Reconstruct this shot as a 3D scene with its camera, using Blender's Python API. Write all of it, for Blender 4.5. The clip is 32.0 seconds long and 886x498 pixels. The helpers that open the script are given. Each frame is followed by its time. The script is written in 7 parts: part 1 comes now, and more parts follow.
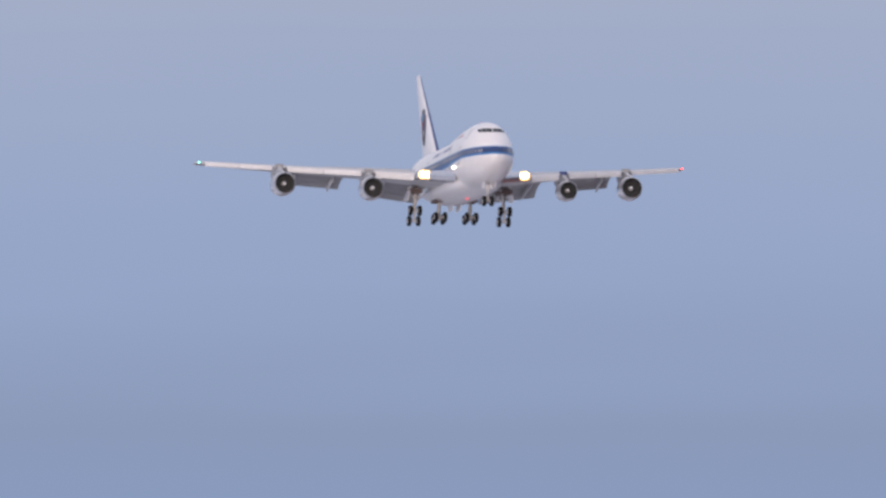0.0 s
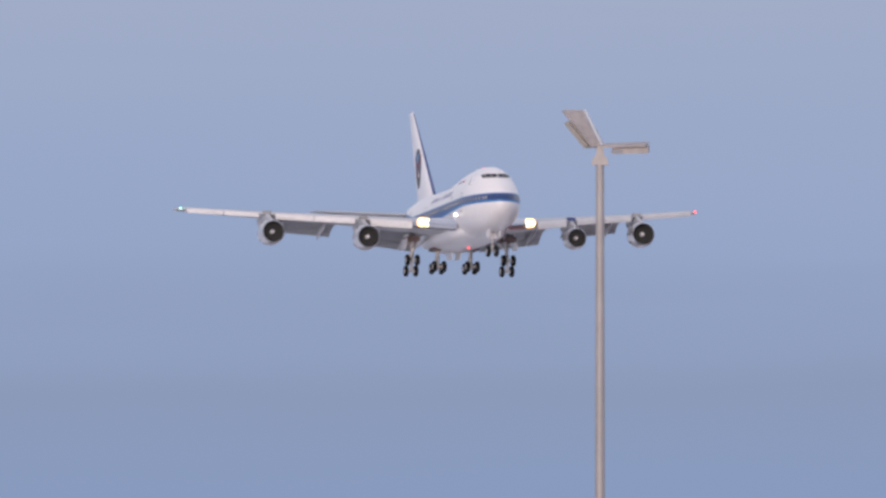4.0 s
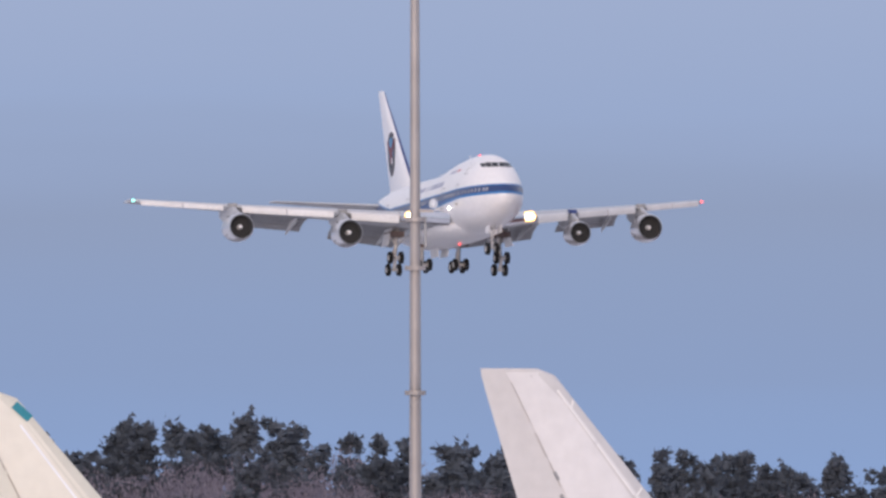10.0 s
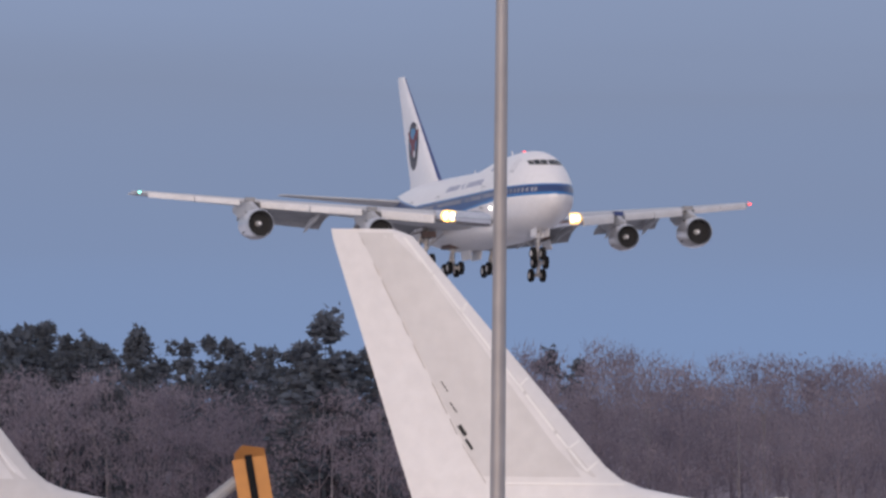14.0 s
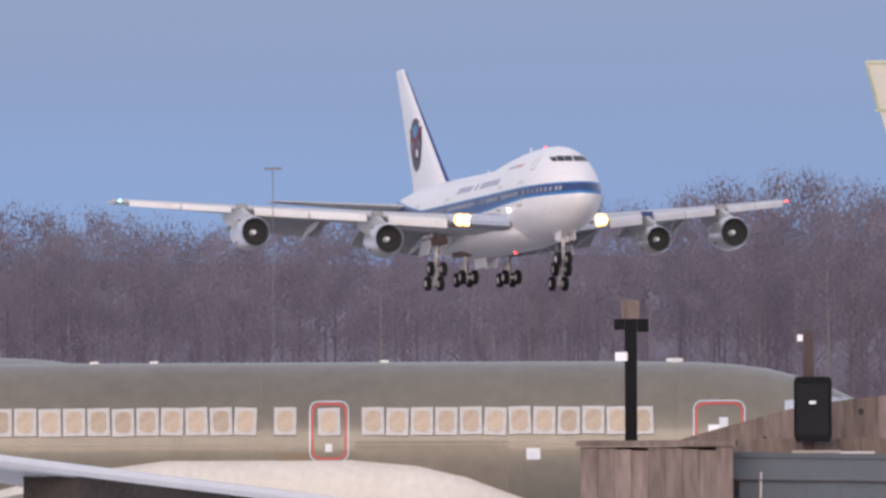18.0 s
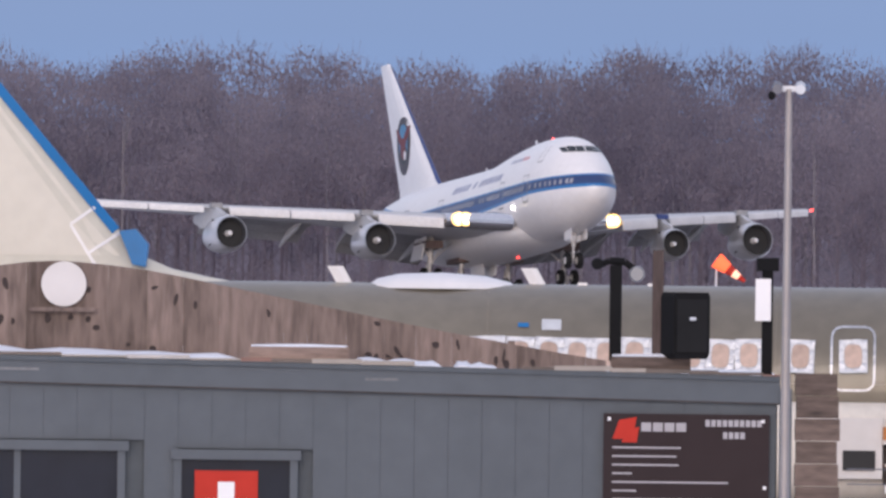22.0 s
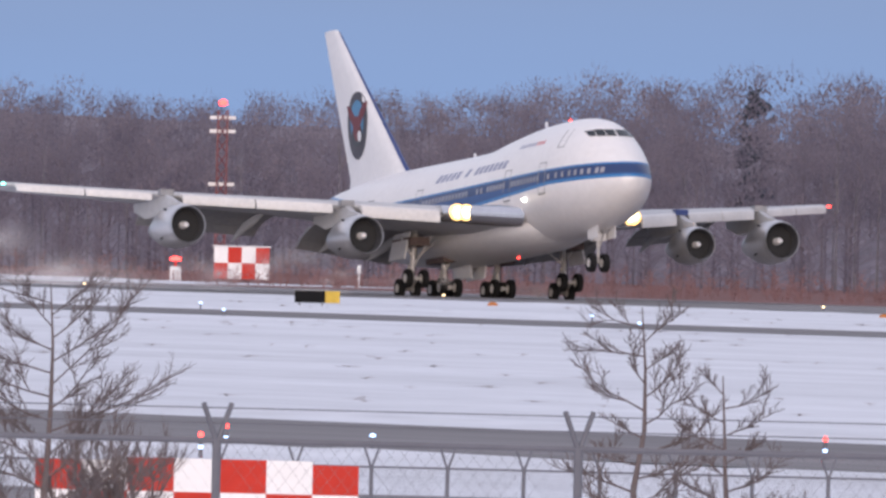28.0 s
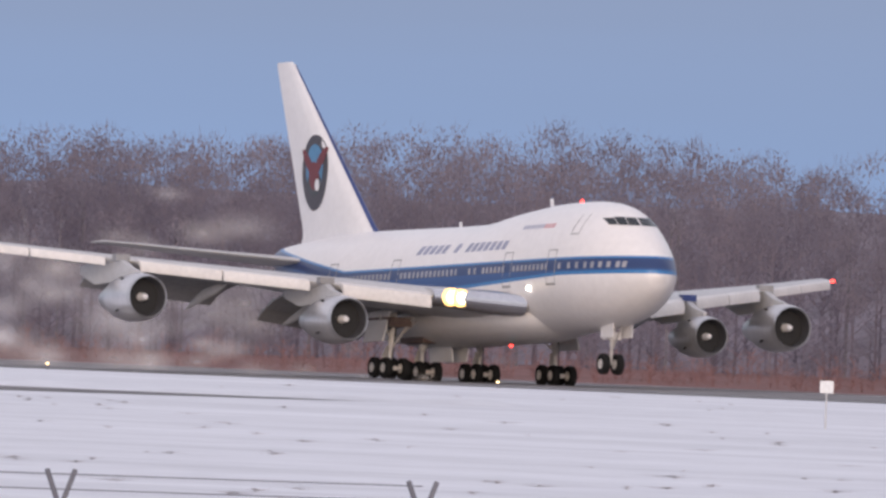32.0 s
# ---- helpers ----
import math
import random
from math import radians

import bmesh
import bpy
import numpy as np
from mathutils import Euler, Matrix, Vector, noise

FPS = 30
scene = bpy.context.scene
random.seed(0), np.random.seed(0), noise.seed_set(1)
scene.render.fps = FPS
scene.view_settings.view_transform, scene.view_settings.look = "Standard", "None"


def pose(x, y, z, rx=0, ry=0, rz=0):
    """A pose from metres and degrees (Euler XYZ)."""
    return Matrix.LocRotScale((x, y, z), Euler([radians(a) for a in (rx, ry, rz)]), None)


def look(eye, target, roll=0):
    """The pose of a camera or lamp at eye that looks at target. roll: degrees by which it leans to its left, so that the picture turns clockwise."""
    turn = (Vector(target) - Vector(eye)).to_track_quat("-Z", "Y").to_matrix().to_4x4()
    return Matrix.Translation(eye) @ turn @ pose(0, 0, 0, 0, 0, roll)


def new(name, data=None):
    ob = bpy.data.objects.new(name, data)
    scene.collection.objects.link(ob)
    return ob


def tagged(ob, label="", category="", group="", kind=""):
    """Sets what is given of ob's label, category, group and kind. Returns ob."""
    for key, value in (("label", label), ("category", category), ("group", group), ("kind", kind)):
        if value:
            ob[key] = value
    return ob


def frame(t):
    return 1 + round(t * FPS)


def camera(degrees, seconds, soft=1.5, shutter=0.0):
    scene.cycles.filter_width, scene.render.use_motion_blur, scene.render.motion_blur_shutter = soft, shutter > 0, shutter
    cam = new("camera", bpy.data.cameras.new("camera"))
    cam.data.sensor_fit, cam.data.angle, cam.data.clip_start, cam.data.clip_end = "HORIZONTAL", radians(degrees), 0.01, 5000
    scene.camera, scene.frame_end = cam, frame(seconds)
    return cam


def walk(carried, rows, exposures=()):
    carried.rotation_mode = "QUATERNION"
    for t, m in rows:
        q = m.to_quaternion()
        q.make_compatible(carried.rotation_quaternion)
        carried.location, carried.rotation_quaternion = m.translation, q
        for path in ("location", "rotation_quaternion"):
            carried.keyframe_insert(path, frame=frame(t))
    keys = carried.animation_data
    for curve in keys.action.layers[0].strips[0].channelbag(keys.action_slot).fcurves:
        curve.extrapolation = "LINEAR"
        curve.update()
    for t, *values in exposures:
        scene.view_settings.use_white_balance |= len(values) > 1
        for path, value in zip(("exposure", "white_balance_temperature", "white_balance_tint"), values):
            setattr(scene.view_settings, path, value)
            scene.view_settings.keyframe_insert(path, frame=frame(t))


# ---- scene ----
# ---------------------------------------------------------------- camera
EYE = Vector((0.0, 0.0, 6.3))


def ray(bearing, climb):
    """Unit vector: bearing in degrees clockwise from +y, climb in degrees."""
    b, c = radians(bearing), radians(climb)
    return Vector((math.sin(b) * math.cos(c), math.cos(b) * math.cos(c), math.sin(c)))


def polar(bearing, dist, z=0.0):
    b = radians(bearing)
    return Vector((math.sin(b) * dist, math.cos(b) * dist, z))


cam = camera(1.5824, 32.0, soft=2.8)
# seconds, bearing, climb, lean
VIEW = [
    (0, -12.0453, 1.0240, 0.09), (0.5, -11.8709, 1.0081, -0.05), (1, -11.7885, 1.0485, -0.11), (1.5, -11.6936, 1.0270, -0.03),
    (2, -11.6098, 1.0051, 0.07), (2.5, -11.5275, 0.9732, 0.10), (3, -11.4142, 0.8996, 0.09), (3.5, -11.3093, 0.9586, 0.07),
    (5.5, -10.7468, 0.9276, -0.30), (6, -10.7014, 0.8996, -0.37), (6.5, -10.6008, 0.8859, -0.41), (7, -10.3662, 0.8155, -0.48),
    (7.5, -10.1971, 0.7492, -0.58), (8, -10.0801, 0.7287, -0.51), (8.5, -9.9430, 0.7336, -0.43), (9, -9.8178, 0.7219, -0.30),
    (9.5, -9.7034, 0.6984, -0.22), (10, -9.5822, 0.6719, -0.07), (10.5, -9.4761, 0.6273, 0.06), (11, -9.3408, 0.5906, 0.17),
    (11.5, -9.1871, 0.5678, 0.21), (12, -9.0277, 0.5423, 0.21), (12.5, -8.8370, 0.4959, 0.21), (13, -8.6555, 0.4746, 0.32),
    (13.5, -8.4924, 0.4708, 0.47), (15.5, -7.7994, 0.3027, 0.45), (16, -7.6016, 0.2574, 0.49), (16.5, -7.3956, 0.2212, 0.31),
    (17, -7.1624, 0.2169, 0.09), (17.5, -6.9375, 0.2072, -0.09), (18, -6.7267, 0.1836, -0.26), (18.5, -6.4713, 0.1356, -0.44),
    (19, -6.2292, 0.0794, -0.49), (19.5, -6.0080, 0.0586, -0.47), (20, -5.7664, 0.0557, -0.25), (20.5, -5.5055, 0.0531, 0.09),
    (21, -5.2648, 0.0501, 0.40), (21.5, -5.0481, 0.0288, 0.54), (22, -4.8266, 0.0053, 0.67), (22.5, -4.5796, -0.0232, 0.71),
    (23, -4.2610, -0.0283, 0.74), (23.5, -3.9688, -0.0292, 0.84), (24, -3.7087, -0.0283, 1.01), (24.5, -3.4609, -0.0468, 1.09),
    (25, -3.2120, -0.0813, 1.23), (25.5, -2.9494, -0.0859, 1.29), (26, -2.6822, -0.0716, 1.29), (26.5, -2.3946, -0.0762, 1.32),
    (28.5, -1.0679, -0.0832, 1.47), (29, -0.7237, -0.0654, 1.53), (29.5, -0.3679, -0.0396, 1.64), (30, -0.0292, -0.0199, 1.80),
    (30.5, 0.3108, 0.0126, 2.09), (31, 0.7266, 0.0146, 2.41), (31.5, 1.0930, 0.0241, 2.37), (32, 1.4466, 0.0459, 1.98)]
walk(cam, [(t, look(EYE, EYE + ray(b, c) * 100, r)) for t, b, c, r in VIEW],
     [(0, -0.06, 6500, 10), (7, -0.06, 6500, 10), (9, 0.02, 6500, 10), (10, 0.04, 6500, 10), (13, -0.27, 6500, 10), (16, -0.31, 6500, 10), (17, -0.02, 6500, 10), (18, 0.1, 6500, 10), (20, 0.04, 6450, 10), (22, 0.03, 6200, 10), (22.5, 0.15, 6170, 10), (23, 0.16, 6150, 10), (24, 0.14, 6100, 10), (26, 0.09, 6150, 10), (28.5, 0.06, 6550, 10), (30, 0.06, 6800, 10), (32, 0.04, 6900, 10)])

# ---------------------------------------------------------------- light
SUN_BEARING, SUN_CLIMB = 182.0, 6.0
world = bpy.data.worlds.new("world")
scene.world = world
world.use_nodes = True
wn, wl = world.node_tree.nodes, world.node_tree.links
wn.clear()
w_out = wn.new("ShaderNodeOutputWorld")
w_bg = wn.new("ShaderNodeBackground")
w_sky = wn.new("ShaderNodeTexSky")
w_sky.sky_type = "NISHITA"
w_sky.sun_disc = False
w_sky.sun_elevation = radians(SUN_CLIMB)
w_sky.sun_rotation = radians(SUN_BEARING)
w_co = wn.new("ShaderNodeTexCoord")
w_xyz = wn.new("ShaderNodeSeparateXYZ")
w_map = wn.new("ShaderNodeMapping")
w_map.inputs["Scale"].default_value = (14, 14, 150)
w_noise = wn.new("ShaderNodeTexNoise")
w_noise.inputs["Scale"].default_value = 1.6
w_noise.inputs["Detail"].default_value = 3
w_add = wn.new("ShaderNodeMath")
w_add.operation = "MULTIPLY_ADD"
w_add.inputs[1].default_value = 0.006
w_ramp = wn.new("ShaderNodeValToRGB")
w_ramp.color_ramp.interpolation = "EASE"
for i, (p, c) in enumerate([(0.0, (0.18, 0.345, 0.70)), (0.0095, (0.157, 0.29, 0.585)), (0.0140, (0.148, 0.245, 0.47)), (0.0195, (0.183, 0.303, 0.58)), (0.0255, (0.208, 0.318, 0.59)), (0.031, (0.262, 0.333, 0.55)), (0.06, (0.28, 0.33, 0.52)), (0.25, (0.60, 0.60, 0.74)), (1.0, (0.65, 0.65, 0.80))]):
    e = w_ramp.color_ramp.elements[i] if i < 2 else w_ramp.color_ramp.elements.new(p)
    e.position, e.color = p, (*c, 1)
w_mul = wn.new("ShaderNodeMixRGB")
w_mul.blend_type = "MIX"
w_mul.inputs[0].default_value = 0.04
wl.new(w_co.outputs["Generated"], w_map.inputs["Vector"])
wl.new(w_map.outputs["Vector"], w_noise.inputs["Vector"])
wl.new(w_co.outputs["Generated"], w_xyz.inputs[0])
wl.new(w_noise.outputs["Fac"], w_add.inputs[0])
wl.new(w_xyz.outputs["Z"], w_add.inputs[2])
wl.new(w_add.outputs[0], w_ramp.inputs["Fac"])
wl.new(w_ramp.outputs["Color"], w_mul.inputs[1])
wl.new(w_sky.outputs["Color"], w_mul.inputs[2])
wl.new(w_mul.outputs[0], w_bg.inputs["Color"])
wl.new(w_bg.outputs[0], w_out.inputs["Surface"])
w_bg.inputs["Strength"].default_value = 1.0
sun_data = bpy.data.lights.new("sun", "SUN")
sun_data.energy, sun_data.angle, sun_data.color = 2.3, radians(42), (1.0, 0.84, 0.75)
sun = new("sun", sun_data)
sun.matrix_world = look(ray(SUN_BEARING, SUN_CLIMB) * 100, (0, 0, 0))


# ---------------------------------------------------------------- materials
def mat(name, color, rough=0.6, metal=0.0, var=0.12, scale=1.0, bump=0.0, glow=0.0, spread=None, stretch=(1, 1, 1), coords="Object", rand=0.0, color2=None, turn=0.0):
    m = bpy.data.materials.new(name)
    m.use_nodes = True
    n, l = m.node_tree.nodes, m.node_tree.links
    b = n["Principled BSDF"]
    b.inputs["Roughness"].default_value, b.inputs["Metallic"].default_value = rough, metal
    if glow:
        b.inputs["Base Color"].default_value = (*color, 1)
        b.inputs["Emission Color"].default_value, b.inputs["Emission Strength"].default_value = (*color, 1), glow
        return m
    co, mp = n.new("ShaderNodeTexCoord"), n.new("ShaderNodeMapping")
    mp.inputs["Scale"].default_value = stretch
    last = co.outputs[coords]
    if turn:
        tn = n.new("ShaderNodeMapping")
        tn.inputs["Rotation"].default_value = (0, 0, radians(turn))
        l.new(last, tn.inputs["Vector"])
        last = tn.outputs["Vector"]
    l.new(last, mp.inputs["Vector"])
    t1, t2 = n.new("ShaderNodeTexNoise"), n.new("ShaderNodeTexNoise")
    t1.inputs["Scale"].default_value, t1.inputs["Detail"].default_value = scale * 0.35, 4
    t2.inputs["Scale"].default_value, t2.inputs["Detail"].default_value = scale * 4.0, 6
    for t in (t1, t2):
        l.new(mp.outputs["Vector"], t.inputs["Vector"])
    mx = n.new("ShaderNodeMath")
    mx.operation = "ADD"
    l.new(t1.outputs["Fac"], mx.inputs[0])
    l.new(t2.outputs["Fac"], mx.inputs[1])
    rmp = n.new("ShaderNodeMapRange")
    rmp.inputs["From Min"].default_value, rmp.inputs["From Max"].default_value = 0.65, 1.35
    l.new(mx.outputs[0], rmp.inputs["Value"])
    mix = n.new("ShaderNodeMixRGB")
    lo = color2 or tuple(c * (1 - var * 1.6) for c in color)
    hi = tuple(min(1, c * (1 + var * 0.7)) for c in color)
    mix.inputs[1].default_value, mix.inputs[2].default_value = (*lo, 1), (*hi, 1)
    l.new(rmp.outputs["Result"], mix.inputs[0])
    last = mix.outputs[0]
    if rand:
        oi = n.new("ShaderNodeObjectInfo")
        hsv = n.new("ShaderNodeHueSaturation")
        mr = n.new("ShaderNodeMapRange")
        mr.inputs["To Min"].default_value, mr.inputs["To Max"].default_value = 1 - rand, 1 + rand
        l.new(oi.outputs["Random"], mr.inputs["Value"])
        l.new(mr.outputs["Result"], hsv.inputs["Value"])
        l.new(last, hsv.inputs["Color"])
        last = hsv.outputs["Color"]
    l.new(last, b.inputs["Base Color"])
    if bump:
        bp = n.new("ShaderNodeBump")
        bp.inputs["Strength"].default_value, bp.inputs["Distance"].default_value = bump, 0.05
        l.new(t2.outputs["Fac"], bp.inputs["Height"])
        l.new(bp.outputs[0], b.inputs["Normal"])
    return m


WHITE = mat("white_paint", (0.80, 0.79, 0.80), 0.35, var=0.05, scale=0.6)
LIVERY = mat("white_livery", (0.82, 0.80, 0.80), 0.3, var=0.05, scale=0.6)


def paint_stripe(m):
    """Blue window stripe along the fuselage, sweeping up at the tail, with a lighter lower edge."""
    n, l = m.node_tree.nodes, m.node_tree.links
    b = n["Principled BSDF"]
    co, xyz = n.new("ShaderNodeTexCoord"), n.new("ShaderNodeSeparateXYZ")
    l.new(co.outputs["Object"], xyz.inputs[0])

    def node(op, a, b2):
        k = n.new("ShaderNodeMath")
        k.operation = op
        for i, v in enumerate((a, b2)):
            if isinstance(v, (int, float)):
                k.inputs[i].default_value = v
            else:
                l.new(v, k.inputs[i])
        return k.outputs[0]

    tail = node("MAXIMUM", node("SUBTRACT", -9.0, xyz.outputs["X"]), 0.0)
    z = node("SUBTRACT", xyz.outputs["Z"], node("MULTIPLY", tail, 0.14))
    droop = node("MULTIPLY", node("MAXIMUM", node("SUBTRACT", 19.5, xyz.outputs["X"]), 0.0), -0.036)
    low = node("SUBTRACT", z, node("MAXIMUM", droop, -0.95))
    last = b.inputs["Base Color"].links[0].from_socket
    for test, lo, top, hi, c in ((low, 5.42, z, 6.46, (0.04, 0.20, 0.46)), (low, 5.64, z, 6.34, (0.026, 0.052, 0.15)), (low, 5.62, z, 5.74, (0.03, 0.085, 0.24))):
        mx = n.new("ShaderNodeMixRGB")
        l.new(node("MULTIPLY", node("GREATER_THAN", test, lo), node("LESS_THAN", top, hi)), mx.inputs[0])
        l.new(last, mx.inputs[1])
        mx.inputs[2].default_value = (*c, 1)
        last = mx.outputs[0]
    l.new(last, b.inputs["Base Color"])


paint_stripe(LIVERY)
WING = mat("wing_grey", (0.52, 0.52, 0.53), 0.45, var=0.1, scale=0.8)
FLAP = mat("flap_grey", (0.30, 0.30, 0.31), 0.5, var=0.15)
STEEL = mat("bare_metal", (0.60, 0.60, 0.61), 0.32, 0.85, var=0.1)
COWL = mat("cowl_grey", (0.70, 0.69, 0.70), 0.30, 0.75, var=0.1)
# Near-black colour stands for the shade inside openings and engine inlets.
DARK = mat("cavity_shade", (0.02, 0.02, 0.022), 0.7)
TYRE = mat("tyre_rubber", (0.02, 0.02, 0.021), 0.8)
GEAR = mat("gear_metal", (0.60, 0.58, 0.57), 0.45, 0.15)
GLASS = mat("cockpit_glass", (0.02, 0.025, 0.03), 0.08)
LAMP = mat("landing_lamp", (1.0, 0.90, 0.66), glow=8)
# Warm emission for a ring that draws the halo round each landing light.
LAMPHALO = mat("lamp_halo", (1.0, 0.66, 0.25), glow=1.7)
PALEFIN = mat("pale_grey_primer", (0.645, 0.62, 0.61), 0.45, var=0.06, scale=0.8)
PALESKIN = mat("white_primer_skin", (0.76, 0.735, 0.73), 0.42, var=0.06, scale=0.8)
CREAMSKIN = mat("cream_primer_skin", (0.675, 0.645, 0.57), 0.45, var=0.05, scale=0.8)
FOIL = mat("wrinkled_foil", (0.62, 0.63, 0.66), 0.36, 0.6, var=0.22, scale=2.5, bump=0.6)
PALESEAM = mat("pale_seam", (0.48, 0.45, 0.43), 0.6)
FAIRING = mat("cream_fairing", (0.70, 0.655, 0.59), 0.5, var=0.1, scale=1.5)
PIPE = mat("grimy_pipe", (0.13, 0.10, 0.085), 0.5, var=0.3)
RUST = mat("rusty_brown", (0.26, 0.15, 0.12), 0.7, var=0.2)
EDGE = mat("polished_edge", (0.72, 0.71, 0.72), 0.16, 1.0, var=0.06)
CABINWIN = mat("cabin_pane", (0.36, 0.36, 0.40), 0.25, var=0.15)
# Duct grey darkened to hold the shade of the inlet's depth.
DUCT = mat("inlet_duct_shade", (0.10, 0.10, 0.11), 0.5, 0.3, var=0.1)
GEARBAY = mat("gear_bay_brown", (0.17, 0.12, 0.11), 0.7, var=0.3)
CREAMF = mat("cream_flap", (0.72, 0.70, 0.69), 0.5, var=0.1)
SEAM = mat("seam_shadow", (0.36, 0.32, 0.28), 0.7)
OLIVE2 = mat("brown_primer", (0.21, 0.16, 0.105), 0.42, 0.1, var=0.1)
LAMP2 = mat("taxi_lamp", (1.0, 0.95, 0.85), glow=14)
GREENL = mat("green_lamp", (0.25, 1.0, 0.8), glow=4)
REDL = mat("red_lamp", (1.0, 0.06, 0.05), glow=5)
BLUEL = mat("blue_lamp", (0.45, 0.65, 1.0), glow=3)
WARML = mat("warm_lamp", (1.0, 0.75, 0.4), glow=3)
SNOW = mat("snow", (0.78, 0.79, 0.83), 0.7, var=0.15, scale=0.2, stretch=(0.2, 1.0, 1.0), turn=65.6)
PRIMER = mat("olive_primer", (0.198, 0.176, 0.137), 0.44, 0.25, var=0.14, scale=0.7)
for v in (("Coat Weight", 0.35), ("Coat Roughness", 0.14)):
    PRIMER.node_tree.nodes["Principled BSDF"].inputs[v[0]].default_value = v[1]
PRIMER2 = mat("worn_olive_primer", (0.225, 0.194, 0.150), 0.46, 0.2, var=0.14, scale=0.9)
TAPEG = mat("pale_green_tape", (0.42, 0.47, 0.30), 0.6)
CREAM = mat("cream_primer", (0.61, 0.59, 0.515), 0.5, var=0.06)
GREYW = mat("grey_siding", (0.124, 0.137, 0.152), 0.7, var=0.08, scale=1.1)
SCUFF = mat("scuffed_grey", (0.20, 0.205, 0.215), 0.7, var=0.25, scale=4.0)
GREYD = mat("grey_siding_groove", (0.112, 0.125, 0.139), 0.8)
PLANK = mat("weathered_plank", (0.245, 0.188, 0.165), 0.85, var=0.34, scale=1.1, stretch=(4, 4, 0.7), rand=0.2)
POLE = mat("galvanised_pole", (0.36, 0.33, 0.32), 0.5, 0.3, var=0.15, scale=0.5)
ASPH = mat("asphalt", (0.215, 0.20, 0.205), 0.85, var=0.25, scale=0.1, stretch=(0.1, 1, 1), turn=65.6)
RADOME = mat("blue_radome", (0.05, 0.12, 0.20), 0.13, var=0.06)
MASK = mat("foil_mask", (0.64, 0.66, 0.69), 0.5, 0.2, var=0.12, scale=1.5)
DULLMASK = mat("dull_white_mask", (0.56, 0.54, 0.52), 0.5, 0.1, var=0.14, scale=2.0)
DOORTAPE = mat("red_door_tape", (0.60, 0.10, 0.085), 0.5, var=0.2, scale=3.0)
PINKISH = mat("pinkish_cover", (0.55, 0.41, 0.34), 0.6, var=0.18, scale=2.0, rand=0.14)
BEIGE = mat("beige_cover", (0.50, 0.40, 0.30), 0.6, var=0.15, scale=2.0, rand=0.16)
REDP = mat("red_paint", (0.55, 0.05, 0.035), 0.5, var=0.1)
ORANGE = mat("orange_paint", (0.50, 0.17, 0.03), 0.5, var=0.12)
BLUET = mat("blue_tape", (0.01, 0.17, 0.45), 0.5, var=0.1)
TEAL = mat("teal_paint", (0.02, 0.22, 0.28), 0.5, var=0.1)
NAVY = mat("navy_paint", (0.035, 0.06, 0.20), 0.4, var=0.1)
LETTER = mat("blue_grey_lettering", (0.33, 0.35, 0.47), 0.5)
REDLET = mat("red_lettering", (0.55, 0.15, 0.17), 0.5)
MAROON = mat("maroon_paint", (0.17, 0.035, 0.045), 0.5)
TAUPE = mat("dark_taupe_paint", (0.07, 0.065, 0.08), 0.5)
SKYP = mat("sky_blue_paint", (0.09, 0.26, 0.45), 0.5)
BLACKP = mat("black_plastic", (0.012, 0.012, 0.013), 0.5)
BROWNP = mat("sign_brown", (0.045, 0.033, 0.034), 0.4, var=0.08)
YELLOWP = mat("yellow_paint", (0.60, 0.40, 0.03), 0.5)
SAGE = mat("sage_board", (0.17, 0.24, 0.20), 0.7)
TAN = mat("tan_board", (0.45, 0.29, 0.11), 0.7)
SEALANT = mat("white_sealant", (0.88, 0.86, 0.84), 0.4, var=0.03)
ROOFSNOW = mat("roof_snow", (0.80, 0.81, 0.85), 0.7, var=0.06, scale=2)
WINGLASS = mat("dark_window_glass", (0.02, 0.026, 0.04), 0.12)
SMOKE = mat("pale_smoke", (0.62, 0.62, 0.66), 1.0, var=0.05)
# Windsock cloth emits by itself, in place of a lamp that lights it.
SOCK = mat("glowing_orange_cloth", (1.0, 0.13, 0.04), glow=1.3)
SOCKW = mat("glowing_white_cloth", (1.0, 0.5, 0.32), glow=1.2)
# Reddish brush, its base colour lightened for the distance haze.
BRUSH = mat("dry_brush", (0.42, 0.245, 0.23), 0.95, var=0.25, scale=0.08)
DRYGRASS = mat("dry_grass", (0.44, 0.37, 0.35), 0.95, var=0.2, scale=0.2)
TRUNK = mat("pale_trunk", (0.215, 0.205, 0.235), 0.95, var=0.2, scale=0.05)
BUSHM = mat("shrub_bark", (0.155, 0.122, 0.12), 0.9, var=0.2)
CEDAR = mat("cedar_leaf", (0.035, 0.04, 0.025), 0.9, var=0.3)
WIRE = mat("galvanised_wire", (0.175, 0.175, 0.20), 0.6, 0.3)
# Paler and bluer than bark: the distance haze is put into this colour.
TREE = mat("hazed_twigs", (0.37, 0.325, 0.36), 0.95, var=0.10, scale=0.075, stretch=(1.0, 1.0, 0.6), color2=(0.165, 0.15, 0.195))
# Near the twigs' mean tone, haze included, so the backing merges with them.
LITTER = mat("woods_backing", (0.27, 0.235, 0.27), 0.95, var=0.3, scale=0.12, stretch=(2.5, 2.5, 0.3))

LAMPSHELL = mat("lamp_shell_grey", (0.44, 0.39, 0.37), 0.5, 0.15, var=0.2, scale=3.0)
SIGNTEXT = mat("faded_sign_white", (0.42, 0.40, 0.42), 0.6, var=0.1)
PLANKH = mat("weathered_rail", (0.20, 0.145, 0.12), 0.85, var=0.4, scale=1.6, stretch=(0.9, 4, 4), rand=0.35)
DARKWOOD = mat("dark_stained_wood", (0.095, 0.068, 0.062), 0.85, var=0.3, scale=3.0, stretch=(4, 4, 0.6))
